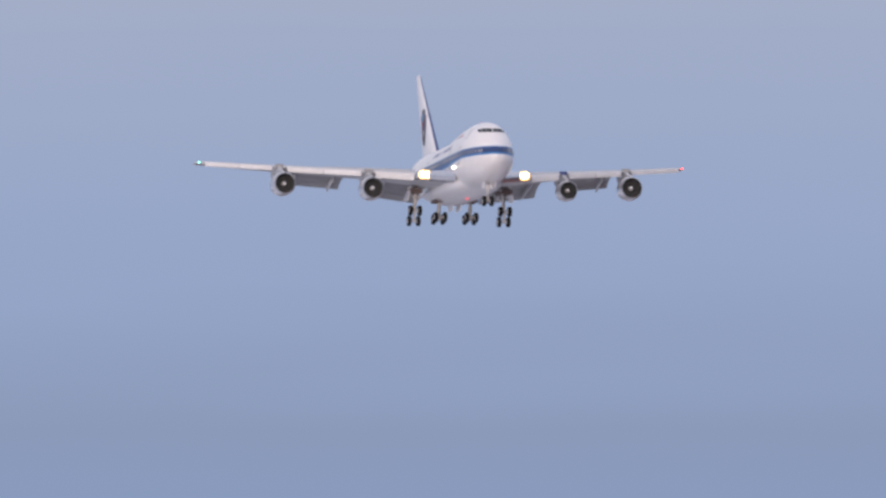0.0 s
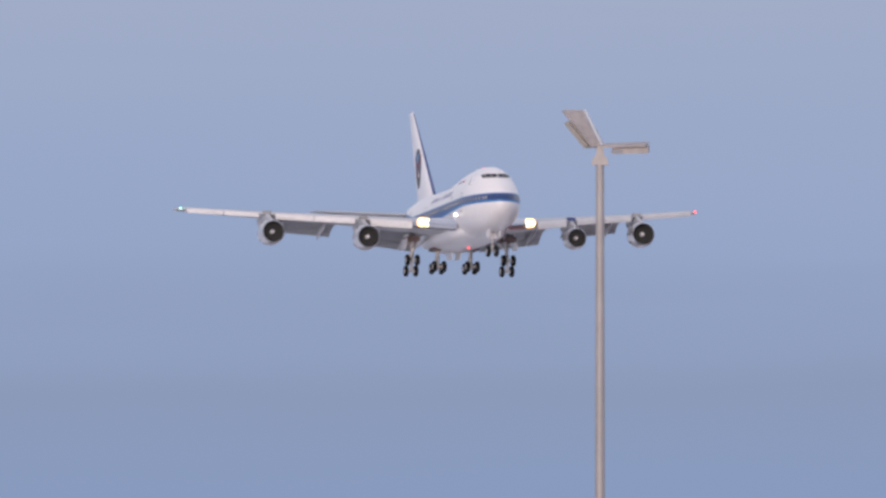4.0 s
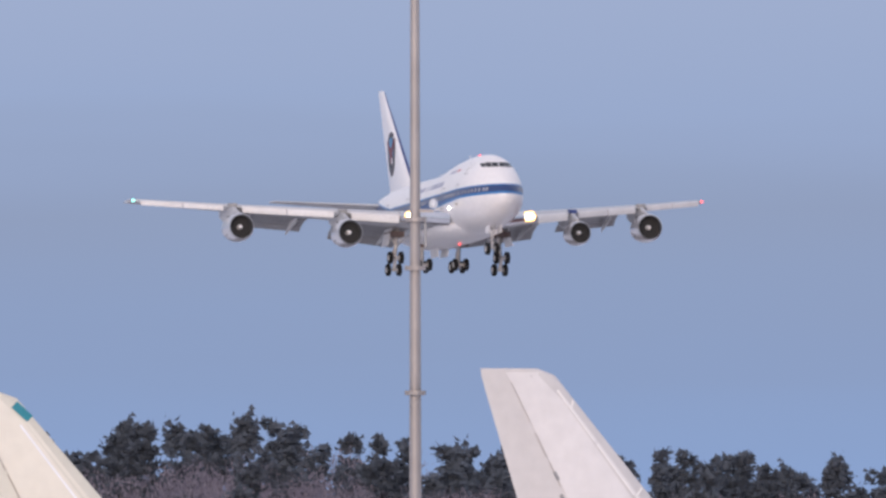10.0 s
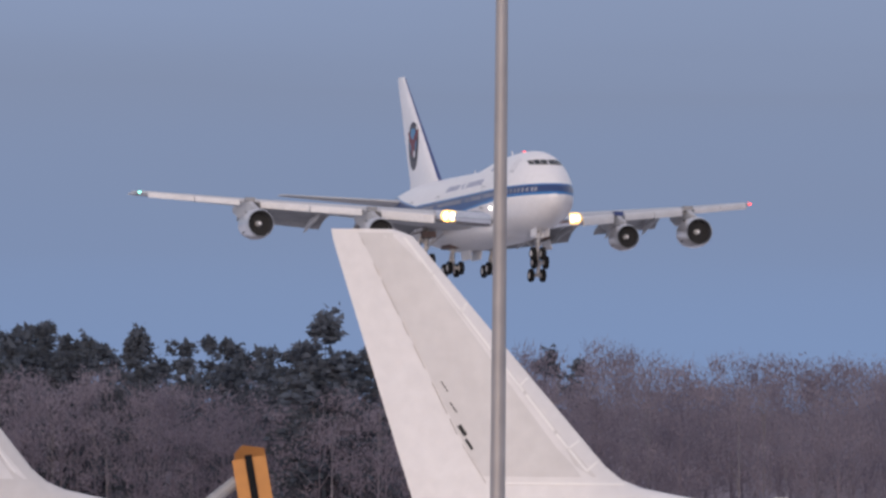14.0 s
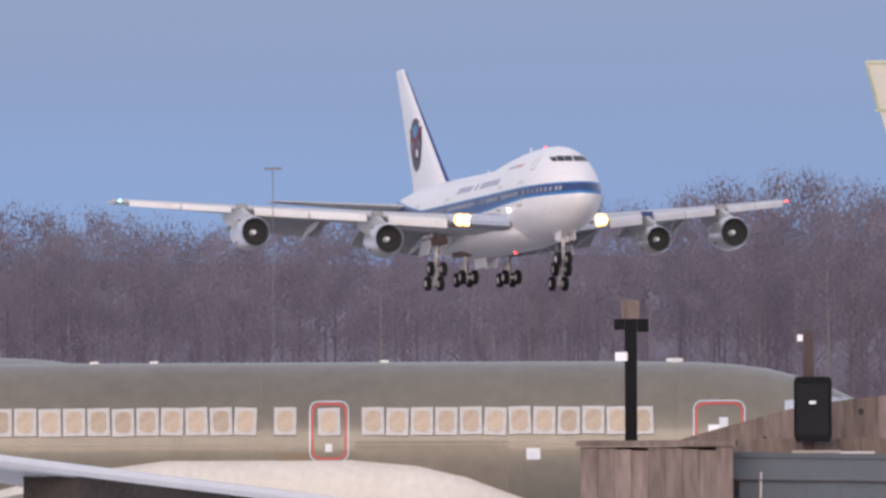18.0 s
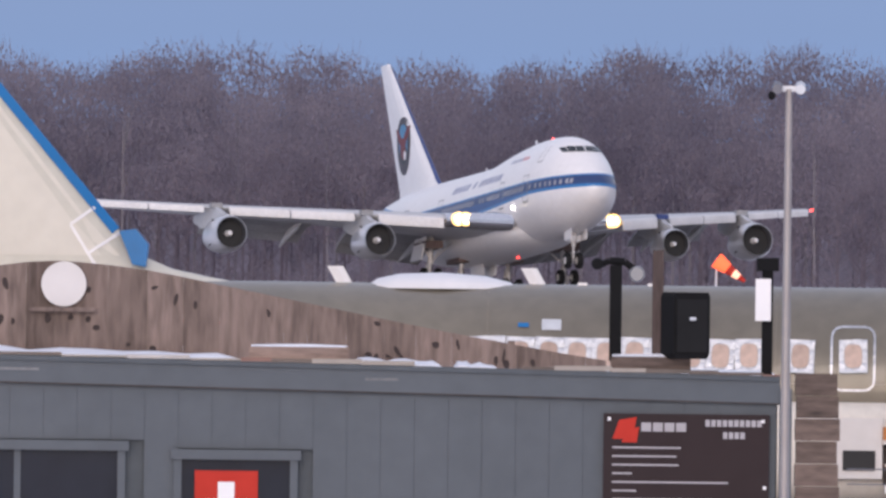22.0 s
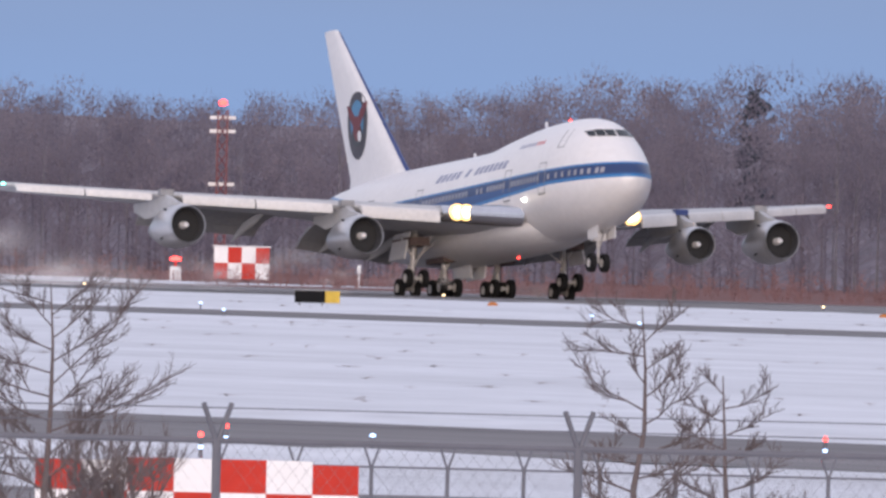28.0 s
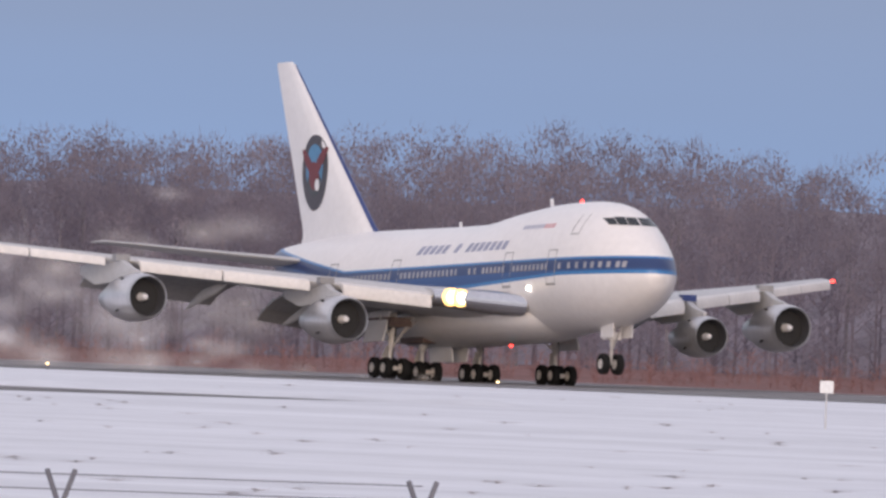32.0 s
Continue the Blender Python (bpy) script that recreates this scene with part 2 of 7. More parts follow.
AMBER = mat("amber_paint", (0.50, 0.20, 0.035), 0.5, var=0.12)
# Dark brown for grime, and for shade under edges and inside open bays.
BAY = mat("grime_and_shade", (0.055, 0.043, 0.038), 0.8, var=0.4, scale=2.0)
WINGLASS.node_tree.nodes["Principled BSDF"].inputs["Specular IOR Level"].default_value = 0.08
for m in (GREYW, GREYD, BROWNP, BLACKP, PLANK, TYRE, REDP, SAGE, TAN):
    m.node_tree.nodes["Principled BSDF"].inputs["Specular IOR Level"].default_value = 0.12
    m.node_tree.nodes["Principled BSDF"].inputs["Roughness"].default_value = 0.85


def sheer(m, share):
    """Thin twigs that let part of the light through."""
    n, l = m.node_tree.nodes, m.node_tree.links
    b = n["Principled BSDF"]
    tr, mx = n.new("ShaderNodeBsdfTranslucent"), n.new("ShaderNodeMixShader")
    l.new(b.inputs["Base Color"].links[0].from_socket, tr.inputs["Color"])
    mx.inputs[0].default_value = share
    l.new(b.outputs[0], mx.inputs[1])
    l.new(tr.outputs[0], mx.inputs[2])
    l.new(mx.outputs[0], n["Material Output"].inputs["Surface"])


def veil(m, share):
    """Smoke so thin that most of the light passes."""
    n, l = m.node_tree.nodes, m.node_tree.links
    tr, mx = n.new("ShaderNodeBsdfTransparent"), n.new("ShaderNodeMixShader")
    uv, gr = n.new("ShaderNodeTexCoord"), n.new("ShaderNodeTexGradient")
    ns, k1, k2 = n.new("ShaderNodeTexNoise"), n.new("ShaderNodeMath"), n.new("ShaderNodeMath")
    gr.gradient_type, k1.operation, k2.operation = "QUADRATIC_SPHERE", "MULTIPLY", "MULTIPLY"
    ns.inputs["Scale"].default_value, ns.inputs["Detail"].default_value = 0.5, 3
    k2.inputs[1].default_value = share
    l.new(uv.outputs["UV"], gr.inputs["Vector"])
    l.new(uv.outputs["Object"], ns.inputs["Vector"])
    l.new(gr.outputs["Fac"], k1.inputs[0])
    l.new(ns.outputs["Fac"], k1.inputs[1])
    l.new(k1.outputs[0], k2.inputs[0])
    l.new(k2.outputs[0], mx.inputs[0])
    l.new(tr.outputs[0], mx.inputs[1])
    l.new(n["Principled BSDF"].outputs[0], mx.inputs[2])
    l.new(mx.outputs[0], n["Material Output"].inputs["Surface"])


veil(SMOKE, 0.8)
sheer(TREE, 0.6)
sheer(BRUSH, 0.5)
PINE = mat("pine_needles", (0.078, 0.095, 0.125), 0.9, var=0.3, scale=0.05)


# ---------------------------------------------------------------- mesh helpers
class Shape:
    def __init__(self):
        self.v, self.f = [], []

    def add(self, vs, fs):
        k = len(self.v)
        self.v += [tuple(v) for v in vs]
        self.f += [tuple(i + k for i in f) for f in fs]
        return self

    def box(self, x0, x1, y0, y1, z0, z1, m=None):
        vs = [Vector((x, y, z)) for z in (z0, z1) for y in (y0, y1) for x in (x0, x1)]
        if m is not None:
            vs = [m @ v for v in vs]
        return self.add(vs, [(0, 2, 3, 1), (4, 5, 7, 6), (0, 1, 5, 4), (2, 6, 7, 3), (0, 4, 6, 2), (1, 3, 7, 5)])

    def loft(self, rings, caps=True, closed=True):
        n = len(rings[0])
        vs, fs = [p for r in rings for p in r], []
        for a in range(len(rings) - 1):
            for i in range(n if closed else n - 1):
                j = (i + 1) % n
                fs.append((a * n + i, a * n + j, a * n + n + j, a * n + n + i))
        if caps:
            fs += [tuple(range(n))[::-1], tuple(range((len(rings) - 1) * n, len(rings) * n))]
        return self.add(vs, fs)

    def tube(self, a, b, r0, r1=None, n=12):
        a, b = Vector(a), Vector(b)
        r1 = r0 if r1 is None else r1
        q = (b - a).to_track_quat("Z", "Y")
        ring = lambda c, r: [c + q @ Vector((r * math.cos(2 * math.pi * i / n), r * math.sin(2 * math.pi * i / n), 0)) for i in range(n)]
        return self.loft([ring(a, r0), ring(b, r1)])

    def lathe(self, prof, origin=(0, 0, 0), axis="X", n=24, caps=False):
        """prof: (along, radius)."""
        o = Vector(origin)
        rings = []
        for s, r in prof:
            ring = []
            for i in range(n):
                c, d = r * math.cos(2 * math.pi * i / n), r * math.sin(2 * math.pi * i / n)
                ring.append(o + {"X": Vector((s, c, d)), "Y": Vector((c, s, d)), "Z": Vector((c, d, s))}[axis])
            rings.append(ring)
        return self.loft(rings, caps)

    def mesh(self, name, material, smooth=False):
        me = bpy.data.meshes.new(name)
        me.from_pydata(self.v, [], self.f)
        me.materials.append(material)
        if smooth:
            me.polygons.foreach_set("use_smooth", [True] * len(me.polygons))
            me.set_sharp_from_angle(angle=radians(40))
        bm = bmesh.new()
        bm.from_mesh(me)
        bmesh.ops.recalc_face_normals(bm, faces=bm.faces)
        bm.to_mesh(me)
        bm.free()
        return me


def part(name, shape, material, parent=None, label="", smooth=False, at=None):
    ob = new(name, shape.mesh(name, material, smooth) if isinstance(shape, Shape) else shape)
    ob.parent = parent
    if at is not None:
        ob.matrix_basis = at
    return tagged(ob, label)


def root(name, label, category, group="", at=None, kind=""):
    ob = new(name)
    ob.empty_display_size = 0.1
    if at is not None:
        ob.matrix_basis = at
    return tagged(ob, label, category, group, kind)


def lerp(table, x):
    """Piecewise linear columns of a table keyed by its first column."""
    for a, b in zip(table, table[1:]):
        if x <= b[0]:
            k = (x - a[0]) / (b[0] - a[0])
            k = max(0, k)
            return [p + (q - p) * k for p, q in zip(a[1:], b[1:])]
    return list(table[-1][1:])


# ---------------------------------------------------------------- the jumbo jet
# aft of nose, bottom, top, half width
JUMBO = [(2.1, 5.2, 5.5, 0.12), (2.35, 4.65, 6.0, 0.68), (2.8, 4.2, 6.55, 1.16), (3.5, 3.72, 7.2, 1.68), (4.45, 3.25, 8.0, 2.16), (5.3, 2.95, 8.65, 2.48), (6.15, 2.72, 9.2, 2.73), (7.4, 2.5, 9.62, 2.97), (9.3, 2.32, 9.85, 3.2), (12, 2.25, 9.9, 3.25),
         (14.8, 2.2, 9.82, 3.25), (17.5, 2.2, 9.62, 3.25), (20, 2.2, 9.36, 3.25), (22, 2.2, 9.1, 3.25), (24, 2.2, 8.95, 3.25), (30, 2.2, 8.95, 3.25), (36, 2.3, 9.0, 3.22), (40, 2.9, 9.0, 3.05), (44, 3.9, 8.9, 2.6), (48, 5.3, 8.65, 1.95), (51, 6.6, 8.42, 1.2), (52.2, 7.1, 8.15, 0.65), (52.6, 7.4, 7.9, 0.3)]


def smooth_lerp(table, x):
    """Monotone smooth columns of a table."""
    k = max(1, min(len(table) - 2, next((i for i, r in enumerate(table) if r[0] > x), len(table) - 1) - 1)) if len(table) > 3 else 0
    p = table[k - 1:k + 3]
    if x < table[1][0] or len(p) < 4:
        return lerp(table, x)
    t = (x - p[1][0]) / (p[2][0] - p[1][0])
    out = []
    for c in range(1, len(p[0])):
        h = p[2][0] - p[1][0]
        m1 = (p[2][c] - p[0][c]) / (p[2][0] - p[0][0]) * h
        m2 = (p[3][c] - p[1][c]) / (p[3][0] - p[1][0]) * h
        out.append((2 * t ** 3 - 3 * t ** 2 + 1) * p[1][c] + (t ** 3 - 2 * t ** 2 + t) * m1 + (-2 * t ** 3 + 3 * t ** 2) * p[2][c] + (t ** 3 - t ** 2) * m2)
    return out


def jumbo_half(x, z):
    """Half width of the jumbo's fuselage at a station and height."""
    lo, hi, w = smooth_lerp(JUMBO, x)
    if not lo < z < hi:
        return 0.0
    zc = lo + min((hi - lo) / 2, w)
    s = (z - zc) / (hi - zc) if z > zc else (z - zc) / (zc - lo)
    k = 1.0 if s < 0 else 1 - 0.10 * max(0, (hi - zc) / max(w, 0.1) - 1) * s
    return w * math.sqrt(max(0, 1 - s * s)) * k


def jumbo_ring(x, n=48):
    lo, hi, w = smooth_lerp(JUMBO, x)
    zc = lo + min((hi - lo) / 2, w)
    out = []
    for i in range(n):
        a = 2 * math.pi * i / n
        c, s = math.cos(a), math.sin(a)
        k = 1.0 if s < 0 else 1 - 0.10 * max(0, (hi - zc) / max(w, 0.1) - 1) * s
        out.append(Vector((28.5 - x, w * c * k, zc + (s * (hi - zc) if s > 0 else s * (zc - lo)))))
    return out


def jumbo_panel(x0, x1, z0, z1, side, proud=0.015, slant=0.0):
    """A thin panel that lies on the fuselage side."""
    s = Shape()
    rings = []
    for i in range(4):
        z = z0 + (z1 - z0) * i / 3
        d = slant * i / 3
        e = lambda x, p: Vector((28.5 - x + d, side * (jumbo_half(x, z) + p), z))
        rings.append([e(x0, -0.05), e(x1, -0.05), e(x1, proud), e(x0, proud)])
    return s.loft(rings)


def front_panel(y0, y1, z0, z1, side, proud=0.03):
    """A pane that lies on the front of the fuselage."""
    def station(y, z):
        a, b = 2.2, 12.0
        for _ in range(30):
            m = (a + b) / 2
            a, b = (m, b) if jumbo_half(m, z) < y else (a, m)
        return b
    outer, inner = [], []
    for i in range(4):
        y = y0 + (y1 - y0) * i / 3
        for z in (z0, z1):
            x = station(y, z)
            outer.append(Vector((28.5 - x + proud, side * (y + proud), z)))
            inner.append(Vector((28.5 - x - 0.1, side * y, z)))
    rings = [[outer[2 * i], outer[2 * i + 1], inner[2 * i + 1], inner[2 * i]] for i in range(4)]
    return Shape().loft(rings)


def wing_shape(stations, side, thick=0.11, x_ref=28.5):
    """stations: span, leading edge aft of nose, chord, height."""
    section = [(0, 0), (0.02, 0.32), (0.08, 0.62), (0.25, 1.0), (0.45, 0.95), (0.7, 0.55), (1, 0.04), (0.7, -0.35), (0.45, -0.62), (0.25, -0.65), (0.08, -0.42), (0.02, -0.25)]
    rings = []
    for y, le, ch, z in stations:
        rings.append([Vector((x_ref - le - c * ch, side * y, z + h * ch * thick * 0.55)) for c, h in section])
    return Shape().loft(rings)


def nacelle(parent, x, y, z, k, material):
    eng = root("engine", "", "", at=pose(28.5 - x, y, z))
    eng.parent = parent
    tagged(eng, "engine pod with a polished lip and pale spinner")
    m = Matrix.Scale(k, 4)
    part("cowl", Shape().lathe([(-0.2, 1.30), (-0.5, 1.37), (-1.0, 1.42), (-2.2, 1.42), (-3.4, 1.22), (-3.4, 1.1)], n=32), material, eng, "grey metal engine cowling", True, m)
    part("inlet_duct", Shape().lathe([(-0.06, 1.16), (-0.5, 1.13), (-1.5, 1.15)], n=32), DUCT, eng, "inlet duct with its inner shade in the colour", True, m)
    part("inlet_lip", Shape().lathe([(-0.06, 1.16), (0.02, 1.185), (0.05, 1.215), (0.01, 1.25), (-0.2, 1.30)], n=32), STEEL, eng, "polished inlet lip", True, m)
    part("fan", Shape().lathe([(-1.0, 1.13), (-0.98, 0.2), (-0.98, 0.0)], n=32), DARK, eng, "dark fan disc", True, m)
    part("spinner", Shape().lathe([(-0.98, 0.26), (-0.6, 0.24), (-0.3, 0.16), (-0.2, 0.0)], n=20), WHITE, eng, "pale spinner cone", True, m)
    part("core_exhaust", Shape().lathe([(-3.3, 1.12), (-3.8, 0.98), (-4.9, 0.75), (-5.6, 0.5), (-6.1, 0.08)], n=24), STEEL, eng, "bare metal core exhaust", True, m)
    for a in (-0.6, 0.9):
        part("access_hatch", Shape().box(-1.75, -1.35, -0.02, 0.02, -0.2, 0.2), DARK, eng, "dark vent", at=m @ pose(0, -1.43 * math.cos(a), 1.43 * math.sin(a) * 0.9, degrees_of(a), 0, 0))
    return eng


def degrees_of(a):
    return math.degrees(a)


TYRE_MESH = Shape().lathe([(-0.20, 0.28), (-0.23, 0.46), (-0.17, 0.6), (0.0, 0.625), (0.17, 0.6), (0.23, 0.46), (0.20, 0.28)], axis="Y", n=20).mesh("tyre", TYRE, True)
HUB_MESH = Shape().lathe([(-0.21, 0.0), (-0.21, 0.12), (-0.15, 0.2), (-0.21, 0.29), (0.21, 0.29), (0.15, 0.2), (0.21, 0.12), (0.21, 0.0)], axis="Y", n=16).mesh("hub", GEAR, True)


def wheel(parent, x, y, z):
    w = part("wheel", TYRE_MESH, None, parent, "black rubber tyre", at=pose(x, y, z))
    return w


def truck(parent, name, x, y, z):
    t = part(name, Shape().box(-0.85, 0.85, -0.13, 0.13, -0.13, 0.13).tube((-0.74, -0.56, 0), (-0.74, 0.56, 0), 0.08, n=8).tube((0.74, -0.56, 0), (0.74, 0.56, 0), 0.08, n=8), GEAR, parent, "four-wheel landing gear truck", at=pose(x, y, z))
    for dx in (-0.74, 0.74):
        for dy in (-0.56, 0.56):
            wheel(t, dx, dy, 0)
            part("hub", HUB_MESH, None, t, "grey wheel hub", at=pose(dx, dy, 0))
    return t


jumbo = root("jumbo_jet", "white four-engined jumbo jet with blue stripe landing, gear down", "aeroplane")
xs = [2.1, 2.2, 2.35, 2.55, 2.8, 3.1, 3.5, 3.9, 4.45, 4.9, 5.3, 5.7, 6.15, 6.5, 7.2, 8.2, 9.3, 10.5, 12, 13.4, 14.8, 16, 17.5, 18.7, 20, 21, 22, 23, 24, 27, 30, 33, 36, 38, 40, 42, 44, 46, 48, 49.5, 51, 51.7, 52.2, 52.6]
part("fuselage", Shape().loft([jumbo_ring(x) for x in xs]), LIVERY, jumbo, "white fuselage with a blue window stripe", True)
part("belly_fairing", Shape().loft([[Vector((28.5 - x, 3.5 * k * math.cos(a), 3.35 + 1.55 * k * math.sin(a))) for a in [2 * math.pi * i / 24 for i in range(24)]] for x, k in [(12.5, 0.3), (13.5, 0.6), (15, 0.85), (18, 1), (27, 1.0), (32, 0.97), (35, 0.6), (37.5, 0.2)]]), WHITE, jumbo, "white wing root fairing", True)
STATIONS = [(2.6, 13.6, 16.9, 3.75), (6.5, 17.4, 13.2, 4.2), (11.9, 22.2, 9.6, 4.95), (21.2, 30.5, 6.4, 6.15), (29.2, 37.6, 4.1, 7.25), (29.8, 38.6, 3.0, 7.32)]


def wing_edge(y, side, ahead, dz):
    le, ch, z = lerp(STATIONS, y)
    return Vector((28.5 - le + ahead, side * y, z + dz))


for side in (-1, 1):
    part("wing", wing_shape(STATIONS, side), WING, jumbo, "swept grey wing", True)
    part("polished_leading_edge", Shape().loft([[wing_edge(y, side, -1.1, 0.72 * k)] + [wing_edge(y, side, -0.35 + 0.6 * math.cos(radians(a)), 0.02 + 0.58 * k * math.sin(radians(a))) for a in (80, 60, 40, 20, 0, -20, -40, -60, -80)] + [wing_edge(y, side, -1.1, -0.6 * k)] for y, k in ((2.9, 1.05), (3.6, 1.08), (5.0, 0.95), (7.0, 0.75))]), EDGE, jumbo, "polished metal wing root edge", True)
    for a, b in ((7.2, 11.2), (12.7, 16.6), (16.7, 20.4), (22.0, 25.4), (25.5, 29.0)):
        k = 1.0 if a < 12 else 0.8 if a < 20 else 0.62
        part("leading_edge_flap", Shape().loft([[wing_edge(y, side, -0.15, 0.18 * k), wing_edge(y, side, 0.32 * k, 0.02), wing_edge(y, side, 0.5 * k, -0.35 * k), wing_edge(y, side, 0.42 * k, -0.72 * k), wing_edge(y, side, 0.36 * k, -0.70 * k), wing_edge(y, side, 0.2 * k, -0.3 * k), wing_edge(y, side, -0.15, -0.1)] for y in (a, (a + b) / 2, b)]), CREAMF, jumbo, "lowered cream leading edge flap", True)
    for a, b, drop in ((3.8, 10.6, 1.0), (13.3, 20.3, 0.75)):
        for k0, k1, d0, d1 in ((0.8, 1.02, 0.05, 0.55), (0.99, 1.15, 0.45, 1.08), (1.12, 1.22, 1.0, 1.62)):
            def fp(y, k, dz):
                le, ch, z = lerp(STATIONS, y)
                return Vector((28.5 - le - ch * k, side * y, z - dz * drop))
            part("flap", Shape().loft([[fp(y, k0, d0), fp(y, k0 + 0.03, d0 - 0.12), fp(y, k1, d1), fp(y, k0 + 0.02, d0 + 0.12)] for y in (a, b)]), FLAP, jumbo, "lowered slotted trailing edge flap")
    for y in (5.6, 9.0, 14.6, 18.8):
        le, ch, z = lerp(STATIONS, y)
        part("flap_track_fairing", Shape().loft([[Vector((28.5 - le - ch * c, side * y + r * 0.6 * math.cos(i * math.pi / 4), z - dz + r * math.sin(i * math.pi / 4))) for i in range(8)] for c, r, dz in ((0.6, 0.05, 0.35), (0.75, 0.3, 0.55), (0.95, 0.34, 0.85), (1.12, 0.22, 1.35), (1.22, 0.04, 1.65))]), WING, jumbo, "", True)
    for x, y, z, k in ((18.9, 11.9, 2.75, 1.0 if side < 0 else 0.86), (26.7, 21.2, 3.88, 1.0)):
        nacelle(jumbo, x, side * y, z, k, COWL)
        le, ch, wz = lerp(STATIONS, y)
        def pr(xx, z0, z1, w=0.2):
            return [Vector((28.5 - xx, side * y + d * w, zz)) for d, zz in ((-1, z0), (1, z0), (1, z1), (-1, z1))]
        part("pylon", Shape().loft([pr(x + 0.9, z + 1.3 * k, z + 1.45, 0.1), pr(x + 2.2, z + 1.1 * k, z + 1.75), pr(le + 0.2, z + 1.0, wz + 0.2), pr(le + 3.0, z + 0.9, wz - 0.1), pr(le + 5.2, wz - 0.7, wz - 0.2, 0.1)]), WING, jumbo, "engine pylon")
        part("pylon_cap", Shape().box(28.5 - le - 0.2, 28.5 - le + 0.35, side * y - 0.45, side * y + 0.45, wz - 0.05, wz + 0.33), NAVY if side > 0 and y < 15 else FLAP, jumbo, "dark panel over the pylon")
    for y in (5.8, 6.25):
        part("landing_light", Shape().lathe([(0.0, 0.0), (0.02, 0.31), (-0.2, 0.33)], origin=wing_edge(y, side, 0.36, 0.05), n=20), LAMP, jumbo, "bright warm landing light")
        part("lamp_rim", Shape().lathe([(-0.02, 0.31), (-0.03, 0.52), (-0.25, 0.54)], origin=wing_edge(y, side, 0.36, 0.05), n=20), LAMPHALO, jumbo, "glowing ring added for the halo of the lamp")
    part("turnoff_light", Shape().lathe([(0.08, 0.0), (0.06, 0.1), (-0.1, 0.12)], origin=(28.5 - 12.9, side * 3.22, 4.75), n=14), LAMP2, jumbo, "small lit lamp")
    part("tailplane", wing_shape([(0.8, 43.8, 7.6, 7.2), (11.1, 53.0, 2.4, 8.35), (11.3, 53.6, 1.6, 8.37)], side, 0.075), WING, jumbo, "swept grey tailplane", True)
    part("navigation_light", Shape().lathe([(-0.2, 0.0), (-0.1, 0.1), (0.1, 0.1), (0.2, 0.0)], origin=(28.5 - 38.0, side * 29.6, 7.32), n=10), GREENL if side < 0 else REDL, jumbo, "lit wing tip lamp")
    # cabin windows, in groups between the doors
    for a, b in ((37.5, 31.2), (29.6, 22.4), (18.8, 16.2), (14.8, 10.6), (6.4, 3.9)):
        n = max(2, int((a - b) / 0.52))
        for i in range(n + 1):
            x = a + (b - a) * i / n
            part("cabin_window", jumbo_panel(x, x + 0.25, 5.78, 6.14, side), CABINWIN, jumbo)
    for x in (20.6, 19.9, 9.0, 8.0, 7.2, 3.5):
        part("cabin_window", jumbo_panel(x, x + 0.25, 5.78, 6.14, side), CABINWIN, jumbo)
    for x in (38.6, 30.2, 15.3, 9.6):
        for x0, x1, z0, z1 in ((x, x + 0.06, 5.0, 6.9), (x + 1.0, x + 1.06, 5.0, 6.9), (x, x + 1.06, 6.9, 6.96)):
            part("door_seam", jumbo_panel(x0, x1, z0, z1, side, 0.01), FLAP, jumbo)
        part("door_sill", jumbo_panel(x, x + 1.06, 4.86, 4.98, side, 0.02), FLAP, jumbo, "dark door sill")
    for x0, x1, z0, z1 in ((8.0, 8.05, 7.85, 9.0), (8.75, 8.8, 7.85, 9.0), (8.0, 8.8, 7.8, 7.86)):
        part("upper_door_seam", jumbo_panel(x0, x1, z0, z1, side, 0.01), FLAP, jumbo)
    # lettering reduced to slanted bars
    for i in range(15):
        if i not in (5, 7):
            x = 28.6 - i * 0.81
            part("lettering_bar", jumbo_panel(x - 0.55, x, 7.16, 7.68, side, 0.012, 0.25), LETTER, jumbo, "blue-grey lettering bar")
    for i in range(9):
        x = 15.5 - i * 0.48
        part("registration_bar", jumbo_panel(x - 0.24, x, 8.3, 8.55, side, 0.012, 0.12), REDLET if i > 5 else LETTER, jumbo, "small lettering bar")
    for y0, y1, z0, z1 in ((0.03, 0.64, 8.32, 8.80), (0.68, 1.16, 8.33, 8.82), (1.2, 1.55, 8.35, 8.76)):
        part("cockpit_window", front_panel(y0, y1, z0, z1, side), GLASS, jumbo, "dark cockpit window")
    part("gear_door", Shape().box(-1.3, 1.3, -0.05, 0.05, -0.9, 0.9, pose(28.5 - 26.6, side * 6.25, 2.75, side * 14)), WHITE, jumbo, "open white gear door")
    part("body_gear_door", Shape().box(-1.5, 1.5, -0.04, 0.04, -0.75, 0.75, pose(28.5 - 29.6, side * 0.55, 1.75, side * -8)), WHITE, jumbo, "open gear door")
    part("nose_gear_door", Shape().box(-0.8, 0.8, -0.03, 0.03, -0.4, 0.4, pose(28.5 - 7.7, side * 0.62, 2.25)), WHITE, jumbo, "open nose gear door")
part("beacon", Shape().lathe([(0.0, 0.0), (-0.08, 0.14), (-0.2, 0.0)], origin=(28.5 - 21.4, 0, 1.85), axis="Z", n=10), REDL, jumbo, "red belly beacon")
part("beacon", Shape().lathe([(0.2, 0.0), (0.1, 0.1), (-0.05, 0.1)], origin=(28.5 - 12.6, 0, 9.9), axis="Z", n=10), REDL, jumbo, "red roof beacon")
